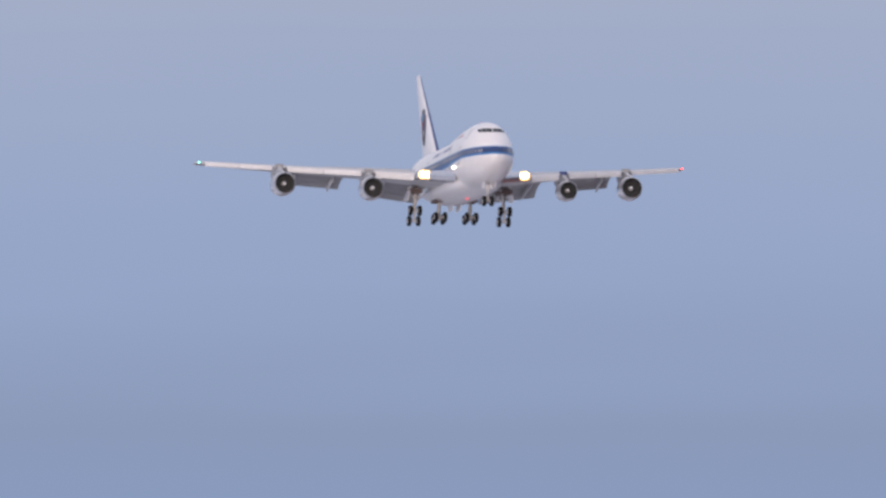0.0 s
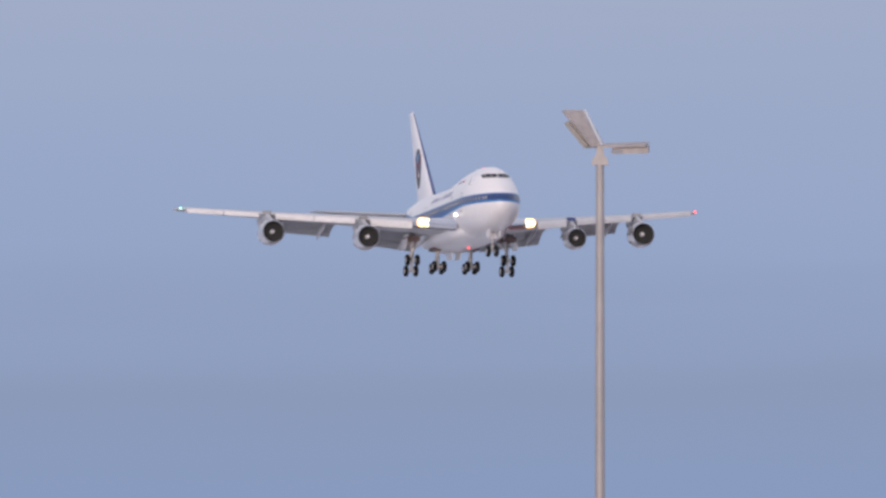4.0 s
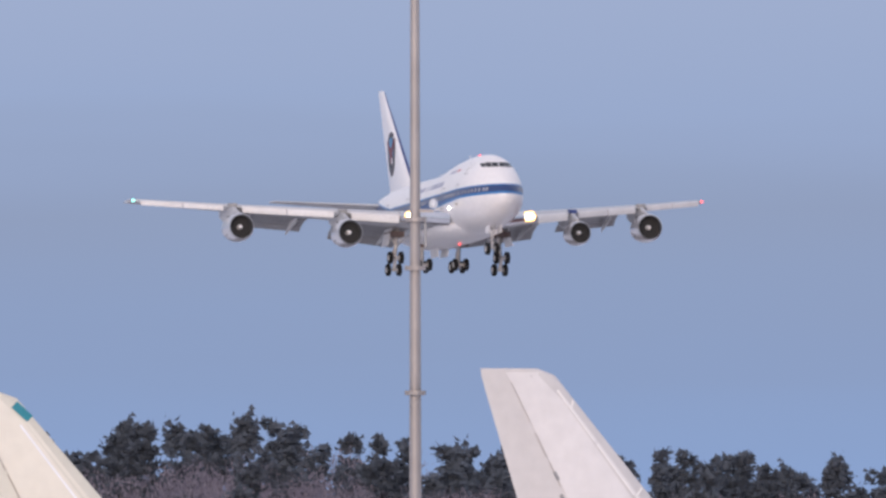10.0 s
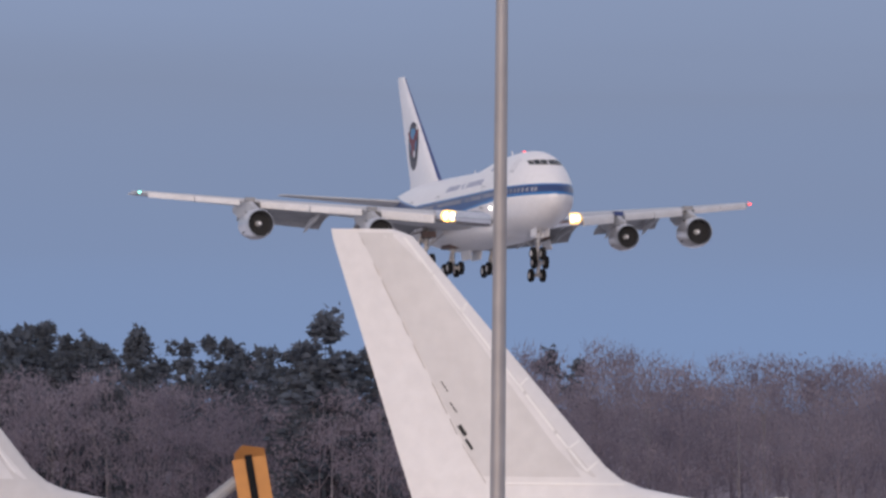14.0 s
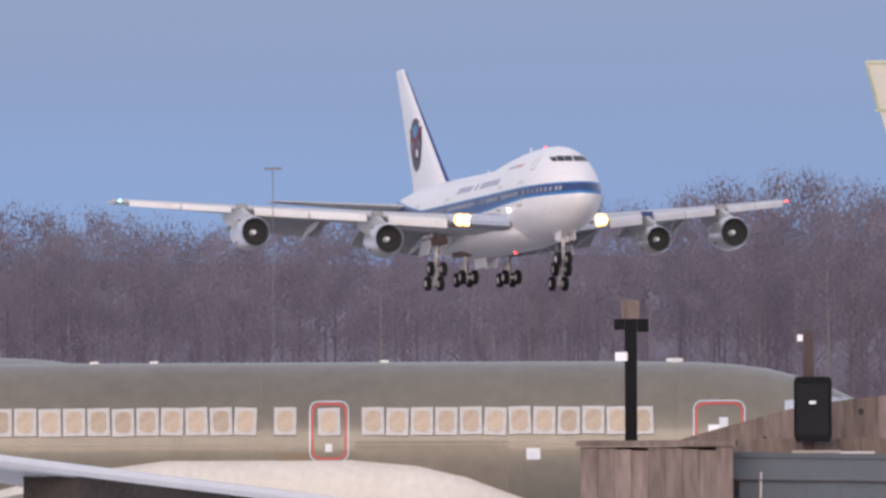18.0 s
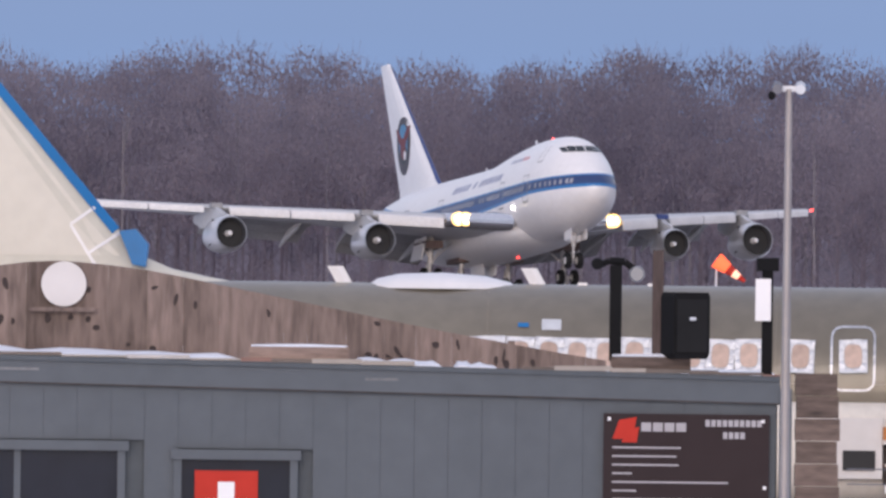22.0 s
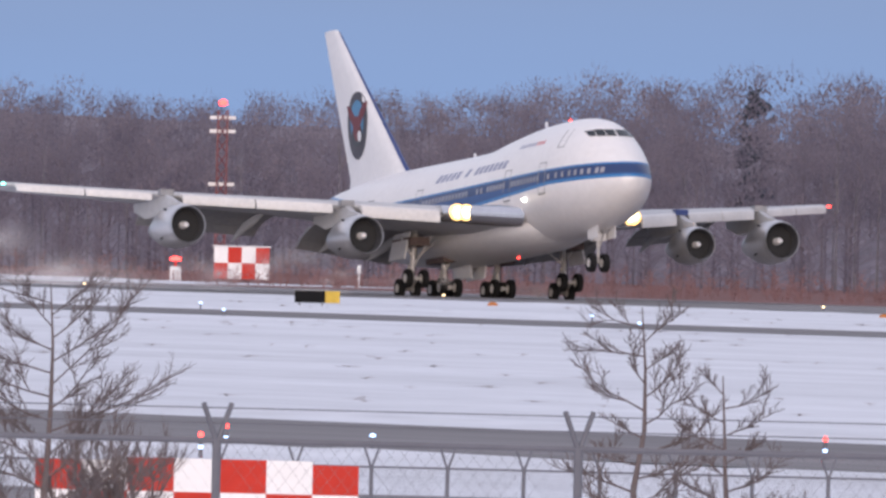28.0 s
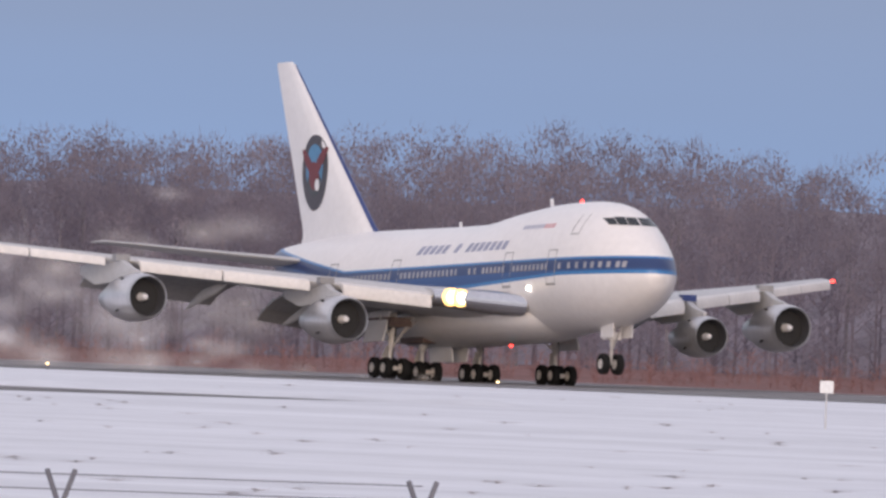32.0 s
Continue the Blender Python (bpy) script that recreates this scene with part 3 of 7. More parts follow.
part("antenna", Shape().loft([[Vector((28.5 - x, dy, z)) for x, dy in ((16.2 + d, 0), (16.45 + d, 0.04), (16.7 + d, 0), (16.45 + d, -0.04))] for z, d in ((9.7, 0), (10.25, 0.15))]), WHITE, jumbo)
part("antenna", Shape().loft([[Vector((28.5 - x, dy, z)) for x, dy in ((28.2 + d, 0), (28.4 + d, 0.04), (28.6 + d, 0), (28.4 + d, -0.04))] for z, d in ((8.9, 0), (9.25, 0.1))]), WHITE, jumbo)

FIN = [(8.0, 37.6, 12.4), (8.95, 39.3, 10.2), (9.4, 39.9, 9.6), (19.3, 51.0, 2.5), (19.5, 51.5, 1.95)]
FINPROF = [(0, 0), (0.03, 0.4), (0.15, 0.9), (0.35, 1), (0.7, 0.6), (1, 0.03), (0.7, -0.6), (0.35, -1), (0.15, -0.9), (0.03, -0.4)]
part("fin", Shape().loft([[Vector((28.5 - le - c * ch, h * ch * 0.05, z)) for c, h in FINPROF] for z, le, ch in FIN]), WHITE, jumbo, "tall white tail fin", True)
part("fin_leading_edge", Shape().loft([[Vector((28.5 - le - c * ch + 0.03, h * ch * 0.05 * 1.06, z)) for c, h in ((0.022, 0.36), (0.012, 0.25), (0, 0), (0.012, -0.25), (0.022, -0.36))] for z, le, ch in FIN[1:4]]), NAVY, jumbo, "dark blue fin leading edge", True)


def fin_skin(x, z, side, proud):
    le, ch = lerp(FIN, z)
    c = (x - le) / ch
    h = lerp([(0, 0), (0.03, 0.4), (0.15, 0.9), (0.35, 1), (0.7, 0.6), (1, 0.03)], min(1, max(0, c)))[0]
    return Vector((28.5 - x, side * (h * ch * 0.05 + proud), z))


def fin_disc(cx, cz, rx, rz, side, proud, tilt=0.0, squash=None):
    s = Shape()
    n, m = 28, 3
    vs = [fin_skin(cx, cz, side, proud)]
    for j in range(1, m + 1):
        for i in range(n):
            a = 2 * math.pi * i / n
            k = j / m * (squash(a) if squash else 1)
            dx, dz = rx * k * math.cos(a), rz * k * math.sin(a)
            vs.append(fin_skin(cx + dx + tilt * dz, cz + dz, side, proud))
    fs = [(0, 1 + i, 1 + (i + 1) % n) for i in range(n)]
    for j in range(m - 1):
        for i in range(n):
            k = (i + 1) % n
            fs.append((1 + j * n + i, 1 + (j + 1) * n + i, 1 + (j + 1) * n + k, 1 + j * n + k))
    return s.add(vs, fs)


for side in (-1, 1):
    part("emblem_ring", fin_disc(47.5, 12.75, 1.9, 2.27, side, 0.02), TAUPE, jumbo, "dark oval emblem")
    part("emblem_field", fin_disc(47.5, 12.95, 1.25, 1.5, side, 0.035), SKYP, jumbo, "sky blue emblem field")
    part("emblem_ground", fin_disc(47.5, 12.1, 1.05, 0.75, side, 0.042), GREYW, jumbo, "grey blue emblem foot")
    part("emblem_shape", fin_disc(48.25, 13.25, 0.5, 0.95, side, 0.05, 0.95), MAROON, jumbo, "maroon emblem wing")
    part("emblem_shape", fin_disc(46.75, 13.3, 0.5, 0.95, side, 0.052, -0.85), MAROON, jumbo, "maroon emblem wing")
    part("emblem_shape", fin_disc(47.5, 12.55, 0.75, 0.85, side, 0.056, 0.1), MAROON, jumbo, "maroon emblem body")
    part("emblem_highlight", fin_disc(47.0, 12.0, 0.34, 0.36, side, 0.065), WHITE, jumbo, "white emblem spot")
TRUCKS = []
for side in (-1, 1):
    for name, x, y, tilt in (("wing_gear_truck", 26.4, 5.5, 52), ("body_gear_truck", 29.3, 1.9, 6)):
        foot, head = Vector((28.5 - x, side * y, 0.2)), Vector((28.5 - x, side * (y - 0.25 if y > 3 else y), 3.7))
        part("gear_strut", Shape().tube(foot, foot.lerp(head, 0.45), 0.13).tube(foot.lerp(head, 0.4), head, 0.2, 0.24), GEAR, jumbo, "landing gear strut", True)
        part("drag_brace", Shape().tube(foot.lerp(head, 0.35), head + Vector((1.6, side * -0.5, -0.4)), 0.08, n=8).tube(foot.lerp(head, 0.45), head + Vector((-0.2, side * -1.6, -0.5)), 0.07, n=8), GEAR, jumbo, "gear brace")
        part("piston", Shape().tube(foot, foot.lerp(head, 0.3), 0.115, n=12), STEEL, jumbo, "bare metal piston", True)
        part("torque_link", Shape().loft([[p + Vector((0.0, d, 0)) for d in (-0.2, 0.2)] + [p + Vector((0.07, d, 0)) for d in (0.2, -0.2)] for p in (foot + Vector((-0.2, 0, 0.35)), foot + Vector((-0.62, 0, 0.85)), foot.lerp(head, 0.42) + Vector((-0.2, 0, 0)))]), GEAR, jumbo, "hinged torque link")
        part("side_stay", Shape().tube(foot.lerp(head, 0.5), head + Vector((0.3, side * 1.1, -0.3)), 0.075, n=8), GEAR, jumbo, "gear side stay")
        part("hydraulic_line", Shape().tube(foot + Vector((0.16, 0.1, 0.3)), foot.lerp(head, 0.8) + Vector((0.26, 0.14, 0)), 0.03, n=6), TYRE, jumbo)
        part("gear_bay", Shape().box(28.5 - x - 1.5, 28.5 - x + 1.5, side * y - 0.7, side * y + 0.7, 2.0 if y < 3 else 2.75, 2.6 if y < 3 else 3.3), GEARBAY, jumbo, "grimy open gear bay")
        TRUCKS.append((truck(jumbo, name, 28.5 - x, side * y, 0.36), 28.5 - x, side * y, tilt))
part("nose_gear_strut", Shape().tube((28.5 - 8.4, 0, 0.3), (28.5 - 8.25, 0, 1.6), 0.1).tube((28.5 - 8.27, 0, 1.4), (28.5 - 8.1, 0, 2.9), 0.16).tube((28.5 - 8.35, 0, 1.0), (28.5 - 6.9, 0, 2.7), 0.06, n=8), GEAR, jumbo, "nose gear strut", True)
part("steering_block", Shape().box(28.5 - 8.6, 28.5 - 8.0, -0.45, 0.45, 1.75, 2.2), WHITE, jumbo)
for side in (-1, 1):
    wheel(jumbo, 28.5 - 8.4, side * 0.46, 0.33)
    part("hub", HUB_MESH, None, jumbo, "grey wheel hub", at=pose(28.5 - 8.4, side * 0.46, 0.33))

# ---------------------------------------------------------------- ground
HEADING, LATERAL = 155.638, 823.25
ALONG = ray(HEADING, 0)
LEFT = Vector((-math.cos(radians(HEADING)), math.sin(radians(HEADING)), 0))


def field(s, off, z=0.0):
    """A place s metres along the runway's heading and off metres across it, away from the viewer."""
    return ALONG * s + LEFT * off + Vector((0, 0, z))


def ground_z(x, y):
    d = math.hypot(x, y)
    rise = 0.5 * max(0.0, min(1.0, (d - 560) / 80)) * max(0.0, min(1.0, (1000 - d) / 150))
    b = math.degrees(math.atan2(x, y))
    rise *= max(0.0, min(1.0, (-5.0 - b) / 0.8)) if y > 0 else 0
    return (lerp([(0, 4.5), (150, 4.0), (270, 2.2), (330, 1.6), (420, 0.7), (540, 0.05), (600, 0.0)], d)[0] if d < 600 else 0.0) + rise


gs = Shape()
radii = [0.5, 20, 60, 120, 180, 240, 270, 300, 330, 360, 400, 440, 480, 520, 560, 600, 640, 680, 720, 800, 850, 920, 1000, 1400, 2200, 3200, 4900]
turns = sorted({i * 5 for i in range(-36, 36)} | {i * 0.5 for i in range(-28, 10)})
gs.loft([[polar(b, r, ground_z(*polar(b, r).xy)) for b in turns] for r in radii], caps=False)
gs.f.append(tuple(range(len(turns))))
ground = part("ground", gs, SNOW, None, "", True)
tagged(ground, "snow covered airfield ground with streaks of dry grass", "ground", kind="structure")


def strip(name, off0, off1, z, material, label, s0=-4600, s1=900):
    s = Shape()
    n = 60
    for i in range(n):
        a, b = s0 + (s1 - s0) * i / n, s0 + (s1 - s0) * (i + 1) / n
        s.add([field(a, off0, z), field(b, off0, z), field(b, off1, z), field(a, off1, z)], [(0, 1, 2, 3)])
    return tagged(part(name, s, material), label, "road", kind="structure")


strip("runway", 796, 853, 0.03, ASPH, "dark asphalt runway cleared of snow")
strip("taxiway", 648, 676, 0.03, ASPH, "dark asphalt taxiway", -4600, -1405)
strip("apron_road", 310, 348, 0.03, ASPH, "grey asphalt apron road", -1500)
# Out of view: dark ground added to cut the snow's bounce onto the airliners.
apron = Shape()
apron.loft([[polar(b, d, ground_z(*polar(b, d).xy) + 0.04) for b in [-14 + 0.5 * i for i in range(29)]] for d in (525, 560, 600, 640, 680)], caps=False, closed=False)
tagged(part("apron", apron, ASPH, None, "", True), "unseen asphalt apron added to darken the bellies of the parked airliners", "road", kind="structure")
strip("grass_verge", 856, 893, 0.03, BRUSH, "dry reddish brown grass beyond the runway", -870 / math.tan(radians(180 - HEADING - 1.75)))
strip("grass_verge", 893, 1300, 0.03, BRUSH, "dry reddish brown grass beyond the runway")
for off in (799, 850):
    strip("edge_line", off - 0.4, off + 0.4, 0.036, WHITE, "white painted runway edge line")
# windrows of ploughed snow beside the pavements
rng = random.Random(11)
for off, h in ((640, 0.05), (684, 0.3), (788, 0.1), (861, 0.45), (303, 0.25), (355, 0.3)):
    s = Shape()
    rings = []
    a = -3300.0 if off > 400 else -1100.0
    while a < (-2080 if off == 861 else -1740 if off == 788 else -1405 if off < 690 and off > 400 else -1350 if off > 400 else -480):
        k = h * rng.uniform(0.35, 1.0)
        w = rng.uniform(2.0, 3.5)
        rings.append([field(a, off - w, -0.06), field(a, off - w * 0.4, k * 0.8), field(a, off + rng.uniform(-0.5, 0.5), k), field(a, off + w * 0.5, k * 0.7), field(a, off + w, -0.06)])
        a += rng.uniform(4, 9)
    for at_end, ring in ((0, rings[0]), (len(rings), rings[-1])):
        mid = sum(ring, Vector()) / 5
        rings.insert(at_end if at_end == 0 else len(rings), [Vector((p.x * 0.3 + mid.x * 0.7, p.y * 0.3 + mid.y * 0.7, -0.06)) + ALONG * (6 if at_end else -6) for p in ring])
    tagged(part("snow_bank", s.loft(rings, caps=False, closed=False), SNOW, None, "", True), "low ridge of ploughed snow", "snow", "ploughed snow ridges", kind="structure")

# ---------------------------------------------------------------- woods
# bearing, climb of the tree tops
SKYLINE = [(-11.5, 0.345), (-10.16, 0.366), (-9.94, 0.375), (-9.54, 0.325), (-9.0, 0.31), (-8.66, 0.28), (-8.16, 0.283), (-7.5, 0.285), (-7.0, 0.26), (-6.4, 0.305), (-5.66, 0.372), (-5.2, 0.38), (-4.15, 0.375), (-3.64, 0.32), (-3.2, 0.30), (-2.9, 0.25), (-1.9, 0.205), (-1.3, 0.22), (-0.94, 0.27), (3, 0.27)]
rng = random.Random(4)


def slivers(a, b, w, r):
    """Thin triangles from points a to points b."""
    d = r.normal(size=a.shape)
    d[:, 2] = 0
    d *= w / np.linalg.norm(d, axis=1, keepdims=True)
    return np.stack([a - d, a + d, b], 1)


def bare_tree(seed, n, spread, low, fine, width=0.0019, rise=1.0):
    """Unit-height leafless tree as triangles: trunk, steep limbs, many fine upright twigs."""
    r = np.random.RandomState(seed)
    top = np.array([r.uniform(-0.04, 0.04), r.uniform(-0.04, 0.04), 0.86])
    h = r.uniform(low, 0.88, n)
    base = top[None] * (h / 0.86)[:, None]
    ang = r.uniform(0, 2 * np.pi, n)
    out = spread * r.uniform(0.25, 1.0, n) * np.sqrt(np.clip(1.1 - h, 0.08, 1)) * np.clip((h - low) * 4 + 0.35, 0.3, 1) * 0.75
    tip = base + np.stack([np.cos(ang) * out, np.sin(ang) * out, rise * (0.07 + out * r.uniform(0.7, 1.9, n))], 1)
    tip[:, 2] = np.minimum(tip[:, 2], r.uniform(0.84, 0.97, n) - 0.5 * (tip[:, 0] ** 2 + tip[:, 1] ** 2))
    tris = [slivers(np.array([[0, 0, -0.02]] * 2), np.array([top] * 2), 0.006, r), slivers(base, tip, width * 1.3, r)]
    for k in range(fine):
        f = r.uniform(0.2, 1.0, n)[:, None]
        p = base + (tip - base) * f
        a2 = ang + r.normal(0, 1.5, n)
        ln = r.uniform(0.004, 0.026, n)
        q = p + np.stack([np.cos(a2) * ln, np.sin(a2) * ln, rise * r.uniform(0.008, 0.044, n)], 1)
        q[:, 2] = np.minimum(q[:, 2], 1.0 - 0.5 * (q[:, 0] ** 2 + q[:, 1] ** 2))
        tris.append(slivers(p, q, width * r.uniform(0.6, 1.1), r))
    return np.concatenate(tris)


def crown_tree(seed, limbs, sprays, twigs, spread):
    """Unit-height leafless tree: trunk, rising limbs, a rounded tuft of small twig sprays at each limb's end, and a fringe of fine twigs."""
    r = np.random.RandomState(seed)
    h = np.sort(r.uniform(0.2, 0.78, limbs))
    ang = r.uniform(0, 2 * np.pi, limbs)
    out = spread * r.uniform(0.25, 1.0, limbs) * np.sqrt(np.clip(1.05 - h, 0.05, 1))
    base = np.stack([0 * h, 0 * h, h], 1)
    size = r.uniform(0.055, 0.10, limbs)
    tip = base + np.stack([np.cos(ang) * out, np.sin(ang) * out, 0.04 + out * r.uniform(0.5, 1.1, limbs)], 1)
    tip[:, 2] = np.minimum(tip[:, 2], 0.97 - size - 1.1 * out ** 2)
    tris = [slivers(np.array([[0, 0, -0.02]] * 2), np.array([[0, 0, 0.9]] * 2), 0.006, r), slivers(base, tip, 0.0022, r)]
    i = r.randint(0, limbs, sprays)
    d = r.normal(0, 1, (sprays, 3))
    d /= np.linalg.norm(d, axis=1, keepdims=True)
    p = tip[i] + d * (size[i] * r.uniform(0.35, 1.0, sprays))[:, None]
    d = d + r.normal(0, 0.35, (sprays, 3))
    u = np.cross(d, r.normal(0, 1, (sprays, 3)))
    u /= np.linalg.norm(u, axis=1, keepdims=True)
    v = np.cross(d, u)
    v /= np.linalg.norm(v, axis=1, keepdims=True)
    w = r.uniform(0.0045, 0.0095, sprays)[:, None] * np.array([0.7, 0.7, 1.6])
    tris.append(np.stack([p + u * w, p - u * 0.5 * w + v * 0.7 * w, p - u * 0.5 * w - v * 0.7 * w], 1))
    i = r.randint(0, limbs, twigs)
    d = r.normal(0, 1, (twigs, 3))
    d[:, 2] = np.abs(d[:, 2]) * 0.9
    d /= np.linalg.norm(d, axis=1, keepdims=True)
    p = tip[i] + d * (size[i] * r.uniform(0.7, 1.0, twigs))[:, None]
    q = p + (d + np.array([0, 0, 0.5])) * r.uniform(0.012, 0.034, twigs)[:, None]
    tris.append(slivers(p, q, 0.0011, r))
    return np.concatenate(tris)


def trunk_tree(seed):
    """Pale slender trunk that forks into a few upright limbs."""
    r = np.random.RandomState(seed)
    lean = r.uniform(-0.03, 0.03)
    a, b = [[0, 0, 0.0]], [[lean, 0, 0.95]]
    for _ in range(7):
        h = r.uniform(0.25, 0.8)
        a.append([lean * h, 0, h])
        b.append([lean * h + r.uniform(-0.09, 0.09), r.uniform(-0.09, 0.09), min(0.98, h + r.uniform(0.15, 0.35))])
    return np.concatenate([slivers(np.array(a[:1]), np.array(b[:1]), 0.0065, r), slivers(np.array(a[1:]), np.array(b[1:]), 0.0024, r)])


def pine_tree(seed, n):
    """Unit-height pine: a ragged rounded cone of layered needle sprays with gaps."""
    r = np.random.RandomState(seed)
    tris = [slivers(np.array([[0, 0, -0.02]] * 3), np.array([[0, 0, 0.98]] * 3), 0.012, r)]
    h = np.sort(r.uniform(0.2, 0.985, n))
    ang = r.uniform(0, 2 * np.pi, n)
    full = r.uniform(0.14, 0.24)
    out = (0.025 + full * np.clip(1.0 - h, 0, 1) ** r.uniform(0.55, 0.9)) * r.uniform(0.5, 1.1, n) * (1 + 0.22 * np.sin(h * 31 + seed))
    base = np.stack([0 * h, 0 * h, h], 1)
    tip = base + np.stack([np.cos(ang) * out, np.sin(ang) * out, r.uniform(-0.02, 0.03, n)], 1)
    tris.append(slivers(base, tip, 0.006, r))
    for k in range(20):
        f = np.sqrt(r.uniform(0.1, 1.0, n))[:, None]
        p = base + (tip - base) * f + r.normal(0, 0.010, (n, 3))
        q = p + r.normal(0, 0.009, (n, 3)) + np.array([0, 0, 0.012])
        tris.append(slivers(p, q, 0.017, r))
    return np.concatenate(tris)


def woods(name, rows, templates, material, label):
    out = []
    for place, height, width in rows:
        v = templates[rng.randrange(len(templates))]
        a = rng.uniform(0, 6.283)
        c, d = math.cos(a) * width, math.sin(a) * width
        out.append(np.stack([v[..., 0] * c - v[..., 1] * d + place.x, v[..., 0] * d + v[..., 1] * c + place.y, v[..., 2] * height + place.z], -1).reshape(-1, 3))
    co = np.concatenate(out).astype(np.float32)
    n = len(co)
    me = bpy.data.meshes.new(name)
    me.vertices.add(n)
    me.vertices.foreach_set("co", co.ravel())
    me.loops.add(n)
    me.loops.foreach_set("vertex_index", np.arange(n, dtype=np.int32))
    me.polygons.add(n // 3)
    me.polygons.foreach_set("loop_start", np.arange(0, n, 3, dtype=np.int32))
    me.update(calc_edges=True)
    me.materials.append(material)
    return tagged(new(name, me), label, "trees", kind="stuff")


def canopy(p):
    """Height of the woods at a place."""
    b = math.degrees(math.atan2(p.x, p.y))
    return 6.3 + math.tan(radians(lerp(SKYLINE, b)[0])) * math.hypot(p.x, p.y), b


bare = [crown_tree(i, 20, 1500, 420, 0.30) for i in range(12)]
rows, pines, understory, trunks = [], [], [], []
for row in range(4):
    s = -4350.0
    while s < -1750:
        p = field(s, 990 + row * 13 + rng.uniform(-5, 5))
        h, b = canopy(p)
        wave = 0.965 + 0.028 * math.sin(s * 0.045 + row) + 0.015 * math.sin(s * 0.13 + 2 * row)
        k = rng.uniform(0.95, 1.035) * wave * (0.92 + 0.042 * row)
        if b < -8.3:
            k *= 0.93
        if (b < -8.3 and row > 0 and rng.random() < 0.8 or -8.3 < b < -7.95 and row > 1 and rng.random() < 0.3) or -1.6 < b < -0.4 and row > 2 and rng.random() < 0.07:
            pines.append((p, h * (rng.uniform(0.84, 1.0) if b < -3 else 0.87 * min(1.0, k)), h * rng.uniform(0.85, 1.25)))
        else:
            rows.append((p, h * k, h * rng.uniform(0.95, 1.3)))
        if row < 3 and rng.random() < 0.3:
            trunks.append((field(s + 2, 984 + row * 6), h * rng.uniform(0.55, 0.92), h))
        s += rng.uniform(4.2, 8.2) * (1 if s > -3000 else 1.7)
pines += [(polar(-8.545, 3640), 27.6, 36), (polar(-8.585, 3645), 24, 32), (polar(-8.50, 3645), 23.0, 30), (polar(-9.93, 3900), 32, 30)]
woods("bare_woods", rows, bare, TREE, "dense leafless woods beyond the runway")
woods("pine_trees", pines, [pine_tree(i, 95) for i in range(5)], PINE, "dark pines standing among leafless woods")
woods("pale_trunks", trunks, [trunk_tree(i) for i in range(6)], TRUNK, "pale slender trunks at the edge of the woods")
thick = [bare_tree(40 + i, 34, 0.5, 0.02, 5, 0.0034, 0.8) for i in range(4)]
for row in range(4):
    s = -4350.0
    while s < -1750:
        p = field(s, (974, 981, 988, 1000)[row] + rng.uniform(-4, 4))
        h, b = canopy(p)
        understory.append((p, rng.uniform(3, 8) if row < 3 else h * rng.uniform(0.5, 0.84), rng.uniform(10, 16)))
        s += rng.uniform(3.2, 5.6)
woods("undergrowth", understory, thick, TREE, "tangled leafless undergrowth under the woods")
# rising ground under the woods, added to close the sky gaps between trees
hill = Shape()
rings = []
s = -4380.0
while s < -1700:
    ring = []
    for off, k in ((1008, 0.0), (1022, 0.3), (1040, 0.5), (1056, 0.62), (1085, 0.66), (1300, 0.5)):
        p = field(s, off)
        ring.append(p + Vector((0, 0, canopy(p)[0] * k * (0.94 + 0.06 * math.sin(s * 0.05 + off)) - 0.1 + rng.uniform(-1.0, 0.8) * (k > 0))))
    rings.append(ring)
    s += 7
tagged(part("backing_rise", hill.loft(rings, caps=False, closed=False), LITTER, None, "", True), "rising ground added behind leafless woods to close their gaps", "hillside", kind="structure")
# dry grass that pokes through the snow in lines
tufts = []
for off, count, spread in ((628, 160, 5), (600, 220, 9), (560, 90, 14), (520, 130, 8), (470, 90, 12), (430, 90, 9), (385, 120, 8), (720, 140, 12), (760, 120, 10)):
    for _ in range(count):
        s = rng.uniform(-2500, -1220) * off / 640
        tufts.append((field(s, off + rng.gauss(0, spread) + 6 * math.sin(s * 0.02)), rng.uniform(0.04, 0.12), rng.uniform(1.0, 5.0)))
woods("dry_grass_tufts", tufts, [bare_tree(120 + i, 14, 0.5, 0.02, 2, 0.02) for i in range(3)], DRYGRASS, "dry brown grass tufts poking through snow")
brush = [(field(rng.uniform(-4300, -1750), rng.uniform(895, 975)), rng.uniform(1.1, 2.4), rng.uniform(3, 6)) for _ in range(2200)]
brush += [(field(rng.uniform(-2150, -1550), rng.uniform(860, 900)), rng.uniform(0.6, 1.7), rng.uniform(3, 6)) for _ in range(1100)]
woods("dry_brush", brush, [bare_tree(80 + i, 18, 0.5, 0.02, 3, 0.006) for i in range(3)], BRUSH, "low reddish dry brush beyond the runway")
# ---------------------------------------------------------------- parked airliners
AIR = [(0.0, 3.1, 3.22, 0.05), (0.17, 2.78, 3.45, 0.33), (0.4, 2.64, 3.66, 0.55), (0.79, 2.5, 3.93, 0.8), (1.2, 2.4, 4.27, 1.02), (1.55, 2.34, 4.57, 1.18), (2.17, 2.26, 4.92, 1.4), (2.93, 2.18, 5.25, 1.6), (4.0, 2.1, 5.55, 1.75), (5.4, 2.02, 5.69, 1.83), (7, 1.97, 5.72, 1.86), (23, 1.97, 5.72, 1.86), (26, 2.25, 5.72, 1.75), (29, 3.0, 5.66, 1.4), (32, 3.9, 5.5, 0.85), (34, 4.5, 5.3, 0.45), (34.8, 4.8, 5.1, 0.1)]
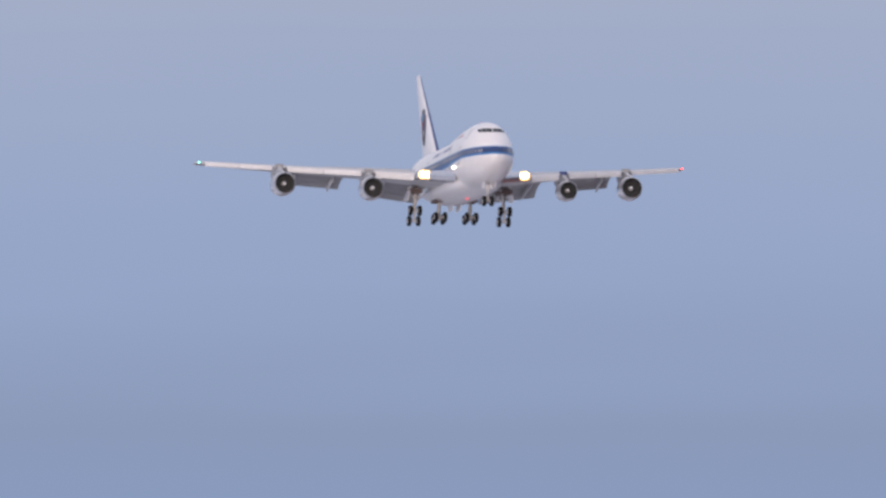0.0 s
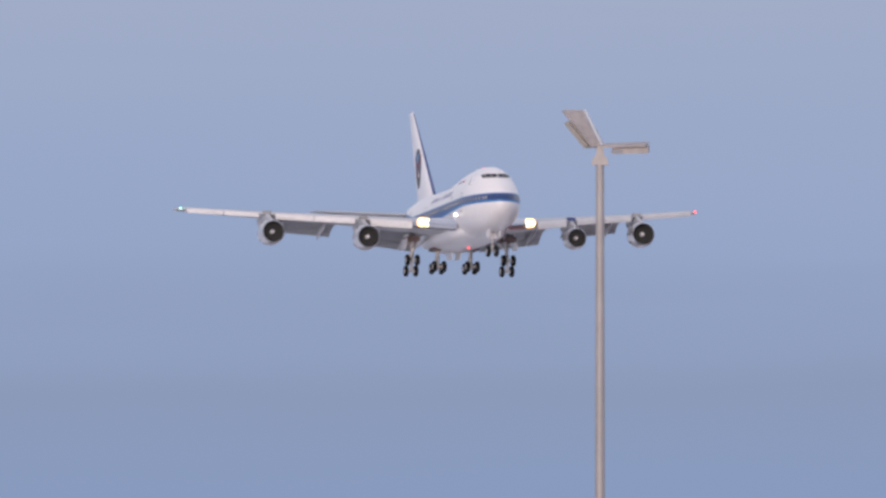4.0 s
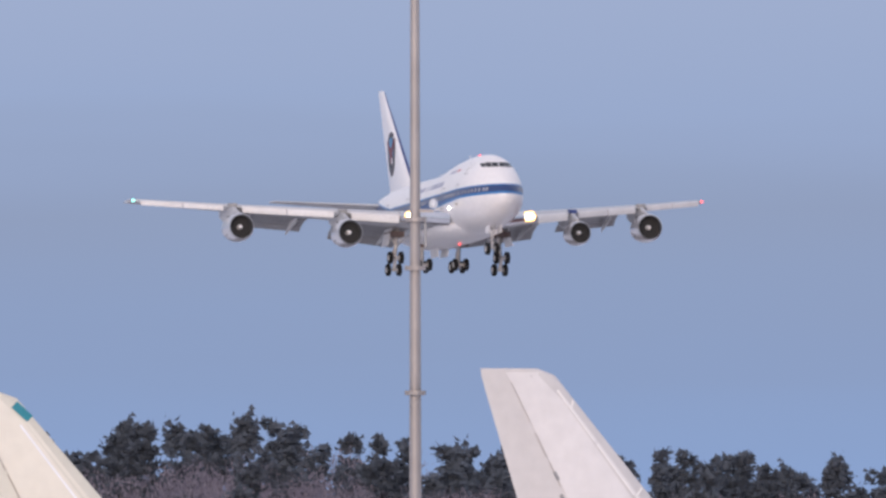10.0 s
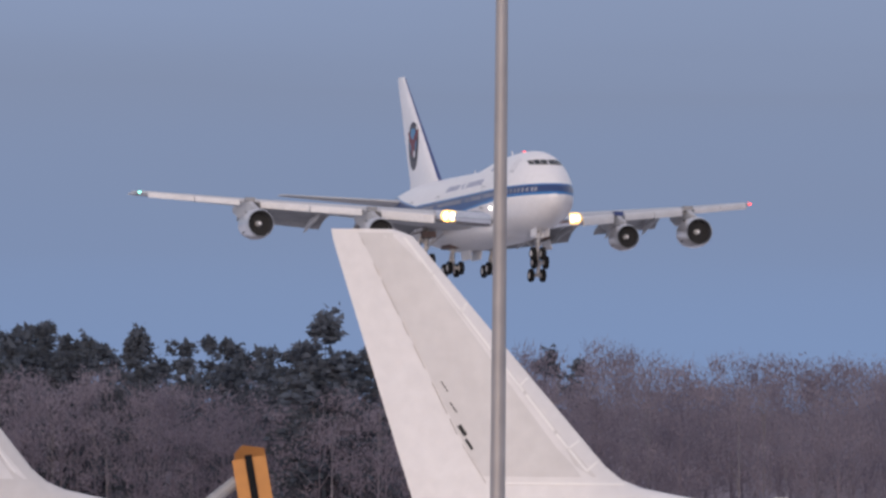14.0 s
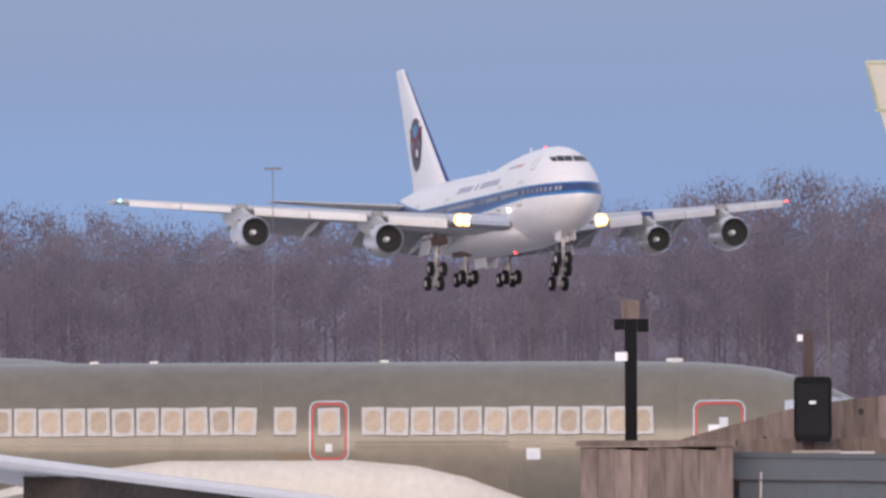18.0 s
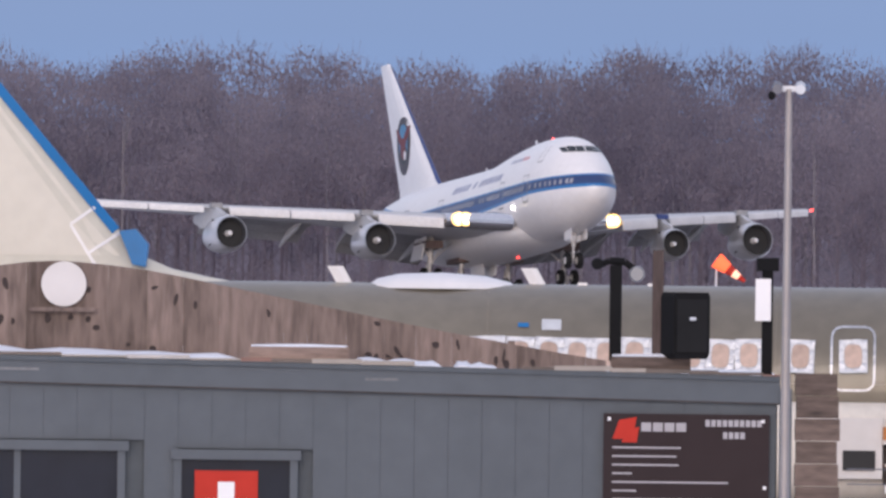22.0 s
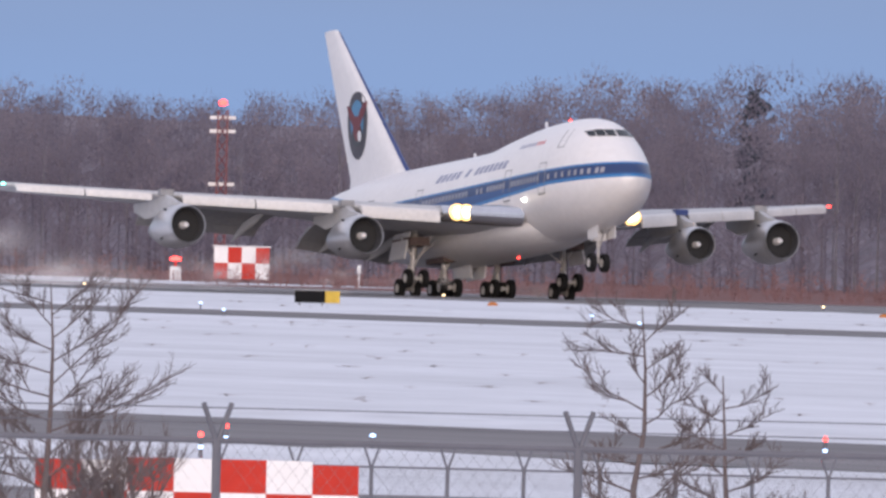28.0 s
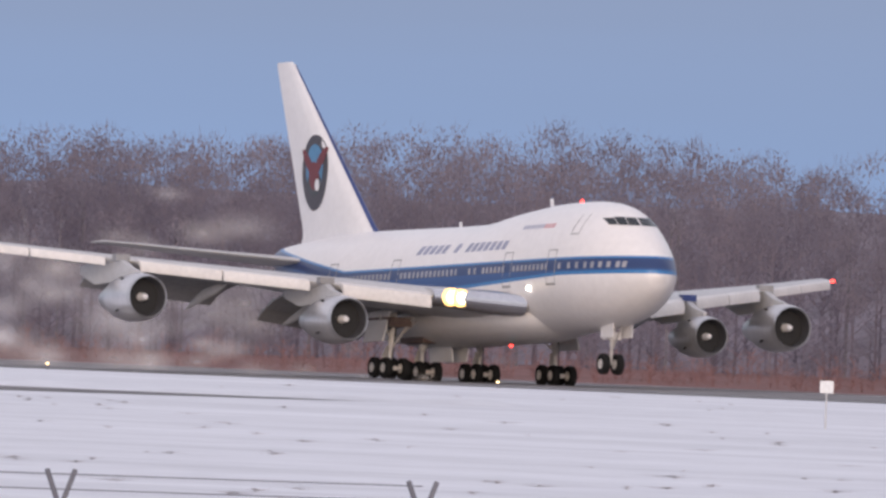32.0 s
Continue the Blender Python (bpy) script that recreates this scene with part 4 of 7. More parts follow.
AFIN = [(5.2, 23.7, 7.36), (5.68, 24.9, 6.32), (5.78, 25.5, 5.75), (5.92, 26.2, 5.1), (6.1, 26.66, 4.69), (6.4, 27.03, 4.42), (11.0, 30.95, 1.95), (11.35, 31.25, 1.75), (11.5, 31.65, 1.37)]


def air_ring(x, n=36):
    lo, hi, w = smooth_lerp(AIR, x)
    return [Vector((-x, w * math.cos(2 * math.pi * i / n), (lo + hi) / 2 + (hi - lo) / 2 * math.sin(2 * math.pi * i / n))) for i in range(n)]


def air_side(x, z, proud):
    """Place on the fuselage side that faces the viewer."""
    lo, hi, w = smooth_lerp(AIR, x)
    s = (z - (lo + hi) / 2) / ((hi - lo) / 2)
    return Vector((-x, -w * math.sqrt(max(0.0, 1 - s * s)) - proud, z))


def air_panel(x0, x1, z0, z1, proud=0.02, nx=2, nz=4, lean=0.0):
    s = Shape()
    top, rows = [], []
    for j in range(nz + 1):
        z = z0 + (z1 - z0) * j / nz
        rows.append([air_side(x0 + (x1 - x0) * i / nx + lean * j / nz, z, proud) for i in range(nx + 1)] + [air_side(x1 + lean * j / nz, z, -0.04), air_side(x0 + lean * j / nz, z, -0.04)])
    return s.loft(rows)


def air_outline(x0, x1, z0, z1, w, proud=0.025):
    """Rounded frame round a door."""
    s = Shape()
    r = min(0.16, (x1 - x0) * 0.25)
    def path(k):
        pts = []
        for cx, cz, a0 in ((x1 - r, z1 - r, 0), (x0 + r, z1 - r, 90), (x0 + r, z0 + r, 180), (x1 - r, z0 + r, 270)):
            for a in (0, 30, 60, 90):
                t = radians(a0 + a)
                pts.append((cx + (r + k) * math.cos(t), cz + (r + k) * math.sin(t)))
        fine = []
        for p, q in zip(pts, pts[1:] + pts[:1]):
            n = max(1, int(math.dist(p, q) / 0.15)) if abs(math.dist(p, q)) > 0.3 else 1
            n = 8 if math.dist(p, q) > 0.25 else 1
            fine += [(p[0] + (q[0] - p[0]) * i / n, p[1] + (q[1] - p[1]) * i / n) for i in range(n)]
        return fine
    a, b = path(0), path(w)
    n = len(a)
    vs = [air_side(*p, proud) for p in a] + [air_side(*p, proud) for p in b] + [air_side(*p, -0.04) for p in b]
    fs = []
    for i in range(n):
        j = (i + 1) % n
        fs += [(i, j, n + j, n + i), (n + i, n + j, 2 * n + j, 2 * n + i)]
    return s.add(vs, fs)


def air_poly(pts, proud):
    """A flat cover of any outline lying on the fuselage side."""
    edge = []
    for p, q in zip(pts, pts[1:] + pts[:1]):
        edge += [(p[0] + (q[0] - p[0]) * i / 4, p[1] + (q[1] - p[1]) * i / 4) for i in range(4)]
    c = (sum(p[0] for p in edge) / len(edge), sum(p[1] for p in edge) / len(edge))
    n = len(edge)
    rings = []
    for k in (1.0, 0.66, 0.33):
        rings.append([air_side(c[0] + (p[0] - c[0]) * k, c[1] + (p[1] - c[1]) * k, proud) for p in edge])
    s = Shape().loft([[air_side(*p, -0.03) for p in edge]] + rings, caps=False)
    k = len(s.v)
    s.v.append(tuple(air_side(*c, proud)))
    s.f += [(k - n + i, k - n + (i + 1) % n, k) for i in range(n)]
    return s


def blade(x, z):
    return Shape().loft([[Vector((-xx - d, dy, zz)) for xx, dy in ((x, 0), (x + 0.12, 0.03), (x + 0.3, 0), (x + 0.12, -0.03))] for zz, d in ((z - 0.1, -0.12), (z + 0.12, 0.0), (z + 0.3, 0.1))])


def fin_spot(x, z, proud):
    """Place on the near side of a parked airliner's fin."""
    le, ch = lerp(AFIN, z)
    c = min(1, max(0, (x - le) / ch))
    h = lerp([(0, 0), (0.03, 0.4), (0.15, 0.9), (0.35, 1), (0.7, 0.6), (1, 0.03)], c)[0]
    return Vector((-x, -h * ch * 0.05 - proud, z))


def fin_bar(a, b, w, proud=0.015):
    """A straight strip on the fin from a to b, each aft of nose and height."""
    (x0, z0), (x1, z1) = a, b
    ln = math.hypot(x1 - x0, z1 - z0)
    nx, nz = -(z1 - z0) / ln * w / 2, (x1 - x0) / ln * w / 2
    rings = []
    for i in range(9):
        x, z = x0 + (x1 - x0) * i / 8, z0 + (z1 - z0) * i / 8
        rings.append([fin_spot(x - nx, z - nz, proud), fin_spot(x + nx, z + nz, proud), fin_spot(x + nx, z + nz, -0.02), fin_spot(x - nx, z - nz, -0.02)])
    return Shape().loft(rings)


def fin_sheet(z0, z1, c0, c1, proud=0.008):
    """Skin over part of the fin's chord."""
    rings = []
    for i in range(9):
        z = z0 + (z1 - z0) * i / 8
        le, ch = lerp(AFIN, z)
        cs = [c0 + (c1 - c0) * j / 6 for j in range(7)]
        rings.append([fin_spot(le + ch * c, z, proud) for c in cs] + [fin_spot(le + ch * c, z, -0.01) for c in cs[::-1]])
    return Shape().loft(rings)


def le_at(z, k=0.0):
    le, ch = lerp(AFIN, z)
    return le + ch * k


WINDOW_MASK = Shape().box(-0.262, 0.262, -0.02, 0.015, -0.325, 0.325).mesh("window_mask", FOIL)
pane_ring = lambda y, k: [Vector((0.15 * k * math.copysign(abs(math.cos(a)) ** 0.6, math.cos(a)), y, 0.21 * k * math.copysign(abs(math.sin(a)) ** 0.6, math.sin(a)))) for a in [2 * math.pi * i / 16 for i in range(16)]]
WINDOW_PANE2 = Shape().loft([pane_ring(-0.015, 1.08), pane_ring(-0.034, 1.08), pane_ring(-0.036, 0.85)]).mesh("window_pane", PINKISH, False)
# Pale strip added along the mask's foot to draw its bright glint.
GLINT_STRIP = Shape().box(-0.255, 0.255, -0.045, 0.0, -0.33, -0.29).mesh("glint_strip", MASK)
WINDOW_MASK2 = Shape().box(-0.24, 0.24, -0.02, 0.015, -0.315, 0.315).mesh("window_mask", DULLMASK)
WINDOW_PANE3 = Shape().loft([pane_ring(-0.015, 1.16), pane_ring(-0.034, 1.16), pane_ring(-0.036, 0.9)]).mesh("window_pane", BEIGE, False)
WR = random.Random(17)
WINDOW_DARK = Shape().loft([pane_ring(-0.015, 1.14), pane_ring(-0.028, 1.14)]).mesh("window_rim", PALESEAM, False)


def airliner(label, at, finmat, xs, doors, tail=None, detail=True, lift=0.0):
    a = root("parked_airliner", label, "aeroplane", "parked unfinished airliners", at)
    st = [0.85, 1.2, 1.55, 1.85, 2.17, 2.55, 2.93, 3.4, 4.0, 4.7, 5.4, 7, 11, 15, 19, 23, 24.5, 26, 27.2, 28, 29, 30.5, 32, 33, 34, 34.5, 34.8]
    cut = 27.2 if tail else 34.8
    part("fuselage", Shape().loft([air_ring(x) for x in st if x <= cut]), PRIMER, a, "olive primer fuselage", True)
    if tail:
        part("tail_section", Shape().loft([air_ring(x) for x in st if x >= cut]), tail, a, "white painted tail section", True)
    part("radome", Shape().loft([air_ring(x) for x in (0, 0.05, 0.17, 0.28, 0.4, 0.55, 0.7, 0.85)]), RADOME, a, "blue nose radome", True)
    part("radome_band", Shape().loft([[c + (c - Vector((-x, 0, 3.3))).normalized() * 0.012 for c in air_ring(x)] for x in (0.84, 0.92)], caps=False), FOIL, a, "pale foil band behind the radome", True)
    part("fin", Shape().loft([[Vector((-le - c * ch, h * ch * 0.05, z)) for c, h in FINPROF] for z, le, ch in AFIN]), finmat, a, "tall tapered fin", True, pose(0, 0, lift))
    for side in (-1, 1):
        part("tailplane", wing_shape([(0.4, 29.6, 3.9, 4.75), (5.6, 32.8, 1.6, 5.15)], side, 0.1, 0.0), tail or finmat, a, "", True)
    part("fin_skin_panel", fin_sheet(6.15, 11.42, 0.10, 0.64), CREAMSKIN if finmat == CREAM else PALEFIN if finmat == PALESKIN else PALESKIN, a, "smooth pale skin ahead of the rudder", True, pose(0, 0, lift))
    fr = random.Random(int(at.translation.x))
    z = 6.0
    while z < 11.2:
        z1 = z + fr.uniform(0.25, 0.9)
        part("rudder_seam", fin_bar((le_at(z, 0.65), z), (le_at(min(11.3, z1), 0.65), min(11.3, z1)), fr.uniform(0.012, 0.03), 0.02), SEAM if finmat == CREAM else PALESEAM, a, at=pose(0, 0, lift))
        z = z1 + fr.uniform(0.05, 0.4)
    part("rudder_tab", fin_sheet(6.1, 8.6, 0.84, 0.985, 0.01), finmat, a, "", True, pose(0, 0, lift))
    part("nose_gear", Shape().tube((-3.1, 0, 0.35), (-3.0, 0, 2.4), 0.09).lathe([(-0.3, 0.0), (-0.3, 0.35), (0.3, 0.35), (0.3, 0.0)], origin=(-3.1, 0, 0.35), axis="Y"), GEAR, a)
    for side in (-1, 1):
        part("main_gear", Shape().tube((-15.4, side * 3.2, 0.5), (-15.4, side * 2.6, 2.4), 0.12).lathe([(-0.35, 0.0), (-0.35, 0.5), (0.35, 0.5), (0.35, 0.0)], origin=(-15.4, side * 3.2, 0.5), axis="Y"), GEAR, a)
    fair = [(8.56, 0.6, 2.12, 2.42), (8.62, 1.05, 2.0, 2.56), (8.8, 1.35, 1.9, 2.7), (9.13, 1.58, 1.84, 2.9), (9.8, 1.84, 1.8, 3.14), (10.5, 2.0, 1.72, 3.44), (11.56, 2.12, 1.65, 3.7), (13, 2.16, 1.6, 3.84), (17, 2.16, 1.6, 3.84), (19.5, 2.06, 1.65, 3.5), (21.5, 1.7, 1.8, 2.9), (22.5, 1.2, 2.0, 2.4)]
    power = lambda v: math.copysign(abs(v) ** 0.55, v)
    part("wing_fairing", Shape().loft([[Vector((-x, w * power(math.cos(t)), (z0 + z1) / 2 + (z1 - z0) / 2 * power(math.sin(t)))) for t in [2 * math.pi * i / 36 for i in range(36)]] for x, w, z0, z1 in fair]), FAIRING, a, "cream wing root fairing", True)
    if not detail:
        return a
    part("top_antenna", blade(22.95, 5.72), WHITE, a)
    for x0, x1, z0, z1 in ((9.6, 12.9, 2.9, 4.02), (21.0, 23.4, 3.2, 4.0)):
        part("skin_panel", air_panel(x0, x1, z0, z1, 0.006, 6, 6), PRIMER2, a, "worn lighter olive skin panel", True)
    for x in (5.95, 9.3, 14.95, 20.3, 24.4):
        part("skin_joint", air_panel(x, x + 0.02, 2.6, 5.6, 0.007, 1, 14), PRIMER2, a, "", True)
    part("skin_joint", air_panel(5.0, 24.5, 3.93, 3.95, 0.008, 24, 1), SEAM, a)
    for x in (17.3, 18.6, 12.3):
        part("roof_fitting", Shape().box(-x - 0.09, -x + 0.09, -0.1, 0.1, 5.68, 5.76), WHITE, a)
    part("top_antenna", Shape().loft([[Vector((-6.0 - dx, dy * 0.1, z)) for dx, dy in ((-0.18, 0), (0, 1), (0.18, 0), (0, -1))] for z in (5.66, 5.78)]), WHITE, a)
    for x in xs:
        m = Matrix.Translation(air_side(x, 4.44 + WR.uniform(-0.012, 0.012), 0.02)) @ pose(0, 0, 0, -19) @ pose(0, 0, 0, 0, WR.uniform(-2.5, 2.5))
        w = part("window_mask", WINDOW_MASK if finmat == CREAM else WINDOW_MASK2, None, a, "white masked cabin window", at=m)
        part("window_rim", WINDOW_DARK, None, w)
        if finmat == CREAM:
            part("glint_strip", GLINT_STRIP, None, w)
        part("window_cover", WINDOW_PANE2 if finmat == CREAM else WINDOW_PANE3, None, w, "beige window cover")
    for x0, x1, z0, z1, m in doors:
        d = part("door", air_panel(x0, x1, z0, z1, 0.012, 2, 12), PRIMER, a, "cabin door in primer", True)
        part("door_frame", air_outline(x0, x1, z0, z1, 0.045), m, d, "taped door outline")
        if m == DOORTAPE:
            part("door_seal", air_outline(x0 - 0.06, x1 + 0.06, z0 - 0.06, z1 + 0.06, 0.03, 0.02), MASK, d, "pale seal round the door")
            part("door_handle", air_panel(x0 + (x1 - x0) * 0.4, x0 + (x1 - x0) * 0.62, z0 + 0.12, z0 + 0.3, 0.03), MASK, d)
        part("door_tape", air_panel(x0 + (x1 - x0) * 0.45, x0 + (x1 - x0) * 0.75, z0 + (z1 - z0) * 0.5, z0 + (z1 - z0) * 0.72, 0.03), WHITE, d, "white protective tape")
        part("door_tape", air_panel(x0 + (x1 - x0) * 0.3, x0 + (x1 - x0) * 0.5, z0 + (z1 - z0) * 0.55, z0 + (z1 - z0) * 0.82, 0.034), MASK, d)
    # cockpit glazing under masking
    part("cockpit_mask", air_poly([(3.61, 4.85), (3.6, 4.1), (3.3, 4.02), (2.4, 4.1), (1.7, 4.2), (1.35, 4.26), (1.5, 4.42), (2.0, 4.76), (2.5, 4.92), (3.0, 4.93)], 0.012), FOIL, a, "white masking round the cockpit windows")
    part("cockpit_window", air_poly([(3.42, 4.44), (3.33, 4.66), (3.08, 4.78), (2.66, 4.83), (2.38, 4.6), (2.13, 4.35), (2.38, 4.22), (2.9, 4.16), (3.25, 4.2)], 0.03), BEIGE, a, "covered cockpit window")
    part("cockpit_window", air_poly([(2.52, 4.82), (2.15, 4.78), (1.6, 4.33), (2.02, 4.31)], 0.03), BEIGE, a, "covered cockpit window")
    part("nose_mask", air_poly([(0.97, 3.97), (1.2, 4.2), (1.55, 4.49), (2.17, 4.85), (2.4, 4.95), (2.25, 4.8), (1.6, 4.36), (1.12, 3.97)], 0.016), FOIL, a, "pale foil over the nose ridge")
    part("cockpit_marker", air_panel(2.85, 2.95, 4.44, 4.53, 0.045), MASK, a)
    return a


def broadside(bearing, dist, z=0.0):
    """Nose at a bearing and distance, lying across the line of sight, nose to the right."""
    return Matrix.Translation(polar(bearing, dist, z)) @ pose(0, 0, 0, 0, 0, -bearing)


near_x = [6.31, 6.80, 7.34, 7.87, 8.40, 8.93, 9.45, 9.97, 10.49, 11.03, 11.57, 12.09, 13.52, 14.5] + [15.45 + 0.53 * i for i in range(18)]
near = airliner("unfinished airliner in olive primer with a cream fin", broadside(-2.786, 595), CREAM, near_x, [(4.6, 5.75, 3.32, 5.08, FOIL), (13.15, 13.9, 3.85, 4.98, FOIL), (25.2, 26.2, 3.4, 4.95, DOORTAPE)])
far_x = [12.52 - 0.53 * i for i in range(12)] + [13.47, 14.42] + [15.28 + 0.53 * i for i in range(19)]
far = airliner("unfinished airliner in olive primer with a white tail", broadside(-5.82, 696, 0.36), PALESKIN, far_x, [(4.55, 5.5, 3.2, 4.78, DOORTAPE), (13.13, 13.81, 3.66, 4.8, DOORTAPE), (25.47, 26.38, 3.3, 4.95, DOORTAPE)], PALESKIN, True, 0.28)
third = airliner("parked airliner with a white fin and an open panel", broadside(-7.088, 725, 0.5) @ pose(0, 0, 0, 0, 0, 24), PALEFIN, [], [], PALEFIN, False)
fourth = airliner("parked airliner with a cream fin and green tape", broadside(-8.035, 775, 0.45), CREAM, [], [], None, False)

# details of the nearest airliner
part("radome_hump", Shape().loft([[Vector((-x, 0.75 * k * math.cos(t), 5.62 + 0.3 * k * math.sin(t))) for t in [math.pi * i / 12 for i in range(13)]] for x, k in ((19.75, 0.05), (19.95, 0.45), (20.4, 0.8), (21.2, 1.0), (22.0, 0.9), (22.4, 0.6), (22.65, 0.05))]), WHITE, near, "white antenna hump", True)
part("top_antenna", blade(19.35, 5.72), WHITE, near)
part("edge_tape", fin_bar((le_at(10.75, 0.05), 10.75), (le_at(9.3, 0.04), 9.3), 0.32, 0.03), BLUET, near, "wide blue protective tape")
part("edge_tape", fin_bar((le_at(9.3, 0.02), 9.3), (le_at(6.6, 0.015), 6.6), 0.17, 0.03), BLUET, near, "blue protective tape")
part("blue_cover", Shape().loft([[Vector((-x, y, z)) for x, z in ((27.2, 6.62), (26.9, 6.66), (26.66, 6.38), (26.7, 5.96), (26.95, 6.0))] for y in (-0.42, 0.1)]), BLUET, near, "blue plastic cover")
part("fin_tape", fin_bar((le_at(10.9, 0.12), 10.85), (le_at(9.25, 0.10), 9.25), 0.04, 0.035), TAPEG, near)
for a, b in (((33.0, 11.45), (32.3, 11.45)), ((32.35, 11.45), (32.2, 10.6)), ((32.2, 10.6), (32.85, 10.6)), ((32.98, 11.4), (32.78, 10.6))):
    part("tape_square", fin_bar(a, b, 0.045), TAPEG, near, "green masking tape")
part("fin_frame", fin_bar((30.42, 8.02), (29.67, 6.77), 0.52, 0.02), WHITE, near, "white fin access panel")
part("fin_opening", fin_bar((30.5, 7.86), (29.83, 6.75), 0.40, 0.03), PALESEAM, near, "open fin access bay")
for i in range(4):
    k = i / 4
    # Flat strips on the skin; their greys hold the shade of the cells.
    part("bay_cell", fin_bar((30.47 - 0.67 * k, 7.8 - 1.11 * k), (30.36 - 0.67 * k, 7.62 - 1.11 * k), 0.26, 0.036), (SEAM, FLAP)[i % 2], near, "cell of the open bay with its shade in the colour")
    part("bay_rib", fin_bar((30.46 - 0.67 * k + 0.1, 7.7 - 1.11 * k), (30.42 - 0.67 * k - 0.14, 7.74 - 1.11 * k), 0.05, 0.045), MASK, near, "pale rib in the open bay")
for a, b in (((28.1, 6.7), (27.5, 5.75)), ((27.6, 7.05), (28.1, 6.7)), ((27.2, 6.55), (27.75, 6.2))):
    part("fin_tape", fin_bar(a, b, 0.06, 0.026), WHITE, near, "white sealing tape")
# its fin stands a little taller and leans further aft than the others
TALLER = Matrix(((1, 0, -0.016, 0.016 * 5.7), (0, 1, 0, 0), (0, 0, 1.03, -0.03 * 5.7), (0, 0, 0, 1)))
for ob in near.children:
    if ob.name.split(".")[0] in ("fin", "fin_skin_panel", "rudder_seam", "rudder_tab", "edge_tape", "fin_tape", "tape_square", "fin_frame", "fin_opening", "bay_cell", "bay_rib"):
        ob.data.transform(TALLER)
# exposed wing root
part("cut_frame", Shape().box(-13.85, -12.95, -2.36, -2.18, 2.2, 3.32), PALEFIN, near, "white wing root frame")
part("cut_opening", Shape().box(-13.68, -13.08, -2.40, -2.365, 2.35, 2.72), DARK, near, "dark opening in the frame")
part("wing_stub", Shape().loft([[Vector((x, y, z)) for y, z in ((-2.26, z0), (-2.12, z0), (-2.12, z1), (-2.26, z1))] for x, z0, z1 in ((-12.94, 2.08, 2.95), (-12.4, 2.06, 2.92), (-12.0, 2.04, 2.84), (-11.66, 2.1, 2.6))]), BAY, near, "dark open wing box")
sr = random.Random(23)
for i in range(60):
    x, z = -12.9 + sr.uniform(0, 1.25), 2.08 + sr.uniform(0, 0.78)
    q = Vector((sr.uniform(-0.26, 0.26), -0.03, sr.uniform(-0.2, 0.2)))
    p = Vector((x, -2.29 - 0.001 * i, z))
    if i % 4 == 0:
        part("torn_plate", Shape().add([p - q, p + Vector((q.z, 0, q.x)) * 0.7, p + q * 0.8, p - Vector((q.z, 0, q.x)) * 0.5] + [v + Vector((0, 0.02, 0)) for v in (p - q, p + Vector((q.z, 0, q.x)) * 0.7, p + q * 0.8, p - Vector((q.z, 0, q.x)) * 0.5)], [(0, 1, 2, 3), (4, 7, 6, 5), (0, 4, 5, 1), (1, 5, 6, 2), (2, 6, 7, 3), (3, 7, 4, 0)]), (PALESEAM, SEAM, FLAP)[i // 4 % 3], near, "bent plate in the open wing box")
    else:
        part("torn_bracket", Shape().tube(p - q * 0.5, p + q * 0.5, sr.uniform(0.01, 0.03), n=5), (PALESEAM, PIPE, RUST, SEAM)[i % 4], near, "loose bracket in the open wing box")
part("bay_floor", Shape().loft([[Vector((x, y, z)) for y, z in ((-2.36, z0), (-2.2, z0), (-2.2, z1), (-2.36, z1))] for x, z0, z1 in ((-12.9, 1.93, 2.1), (-12.2, 1.95, 2.03), (-11.4, 1.95, 1.98))]), MASK, near, "pale sheet at the foot of the bay")
part("orange_rib", Shape().loft([[Vector((-x, -2.34 - d, z)) for d, z in ((0, zc - h), (0.12, zc - h), (0.12, zc + h), (0, zc + h))] for x, zc, h in ((12.94, 3.04, 0.12), (12.5, 3.05, 0.13), (12.15, 3.01, 0.11), (11.96, 2.97, 0.03))]), ORANGE, near, "orange painted rib")
part("rib_foot", Shape().loft([[Vector((-x, -2.335 - d, z)) for d, z in ((0, zc - h), (0.1, zc - h), (0.1, zc + h), (0, zc + h))] for x, zc, h in ((12.94, 2.88, 0.04), (12.4, 2.88, 0.06), (12.0, 2.9, 0.05), (11.9, 2.94, 0.01))]), PALEFIN, near, "grey plate under the orange rib")
fair_y = lambda x: -2.2 + max(0.0, x + 11.2) * 0.3


def pipe(pts, r, material=PIPE, label="dark exposed pipe along the fairing"):
    """A bent pipe through points given aft of nose and up."""
    fine = []
    for i in range(len(pts) - 1):
        p0, p1, p2, p3 = pts[max(0, i - 1)], pts[i], pts[i + 1], pts[min(len(pts) - 1, i + 2)]
        for j in range(5):
            t = j / 5
            fine.append([0.5 * (2 * b_ + (c_ - a_) * t + (2 * a_ - 5 * b_ + 4 * c_ - d_) * t * t + (3 * b_ - a_ - 3 * c_ + d_) * t ** 3) for a_, b_, c_, d_ in zip(p0, p1, p2, p3)])
    fine.append(pts[-1])
    ring = [2 * math.pi * k / 6 for k in range(6)]
    s = Shape().loft([[Vector((-x + 0.6 * r * math.cos(a), fair_y(-x) - 0.02 + r * math.sin(a), z + r * math.cos(a))) for a in ring] for x, z in fine])
    part("bent_pipe", s, material, near, label, True)


pipe([(11.85, 2.94), (11.6, 2.96), (11.35, 2.95), (11.18, 2.86), (11.05, 2.74), (11.0, 2.64), (11.12, 2.6), (11.3, 2.68), (11.5, 2.82)], 0.026)
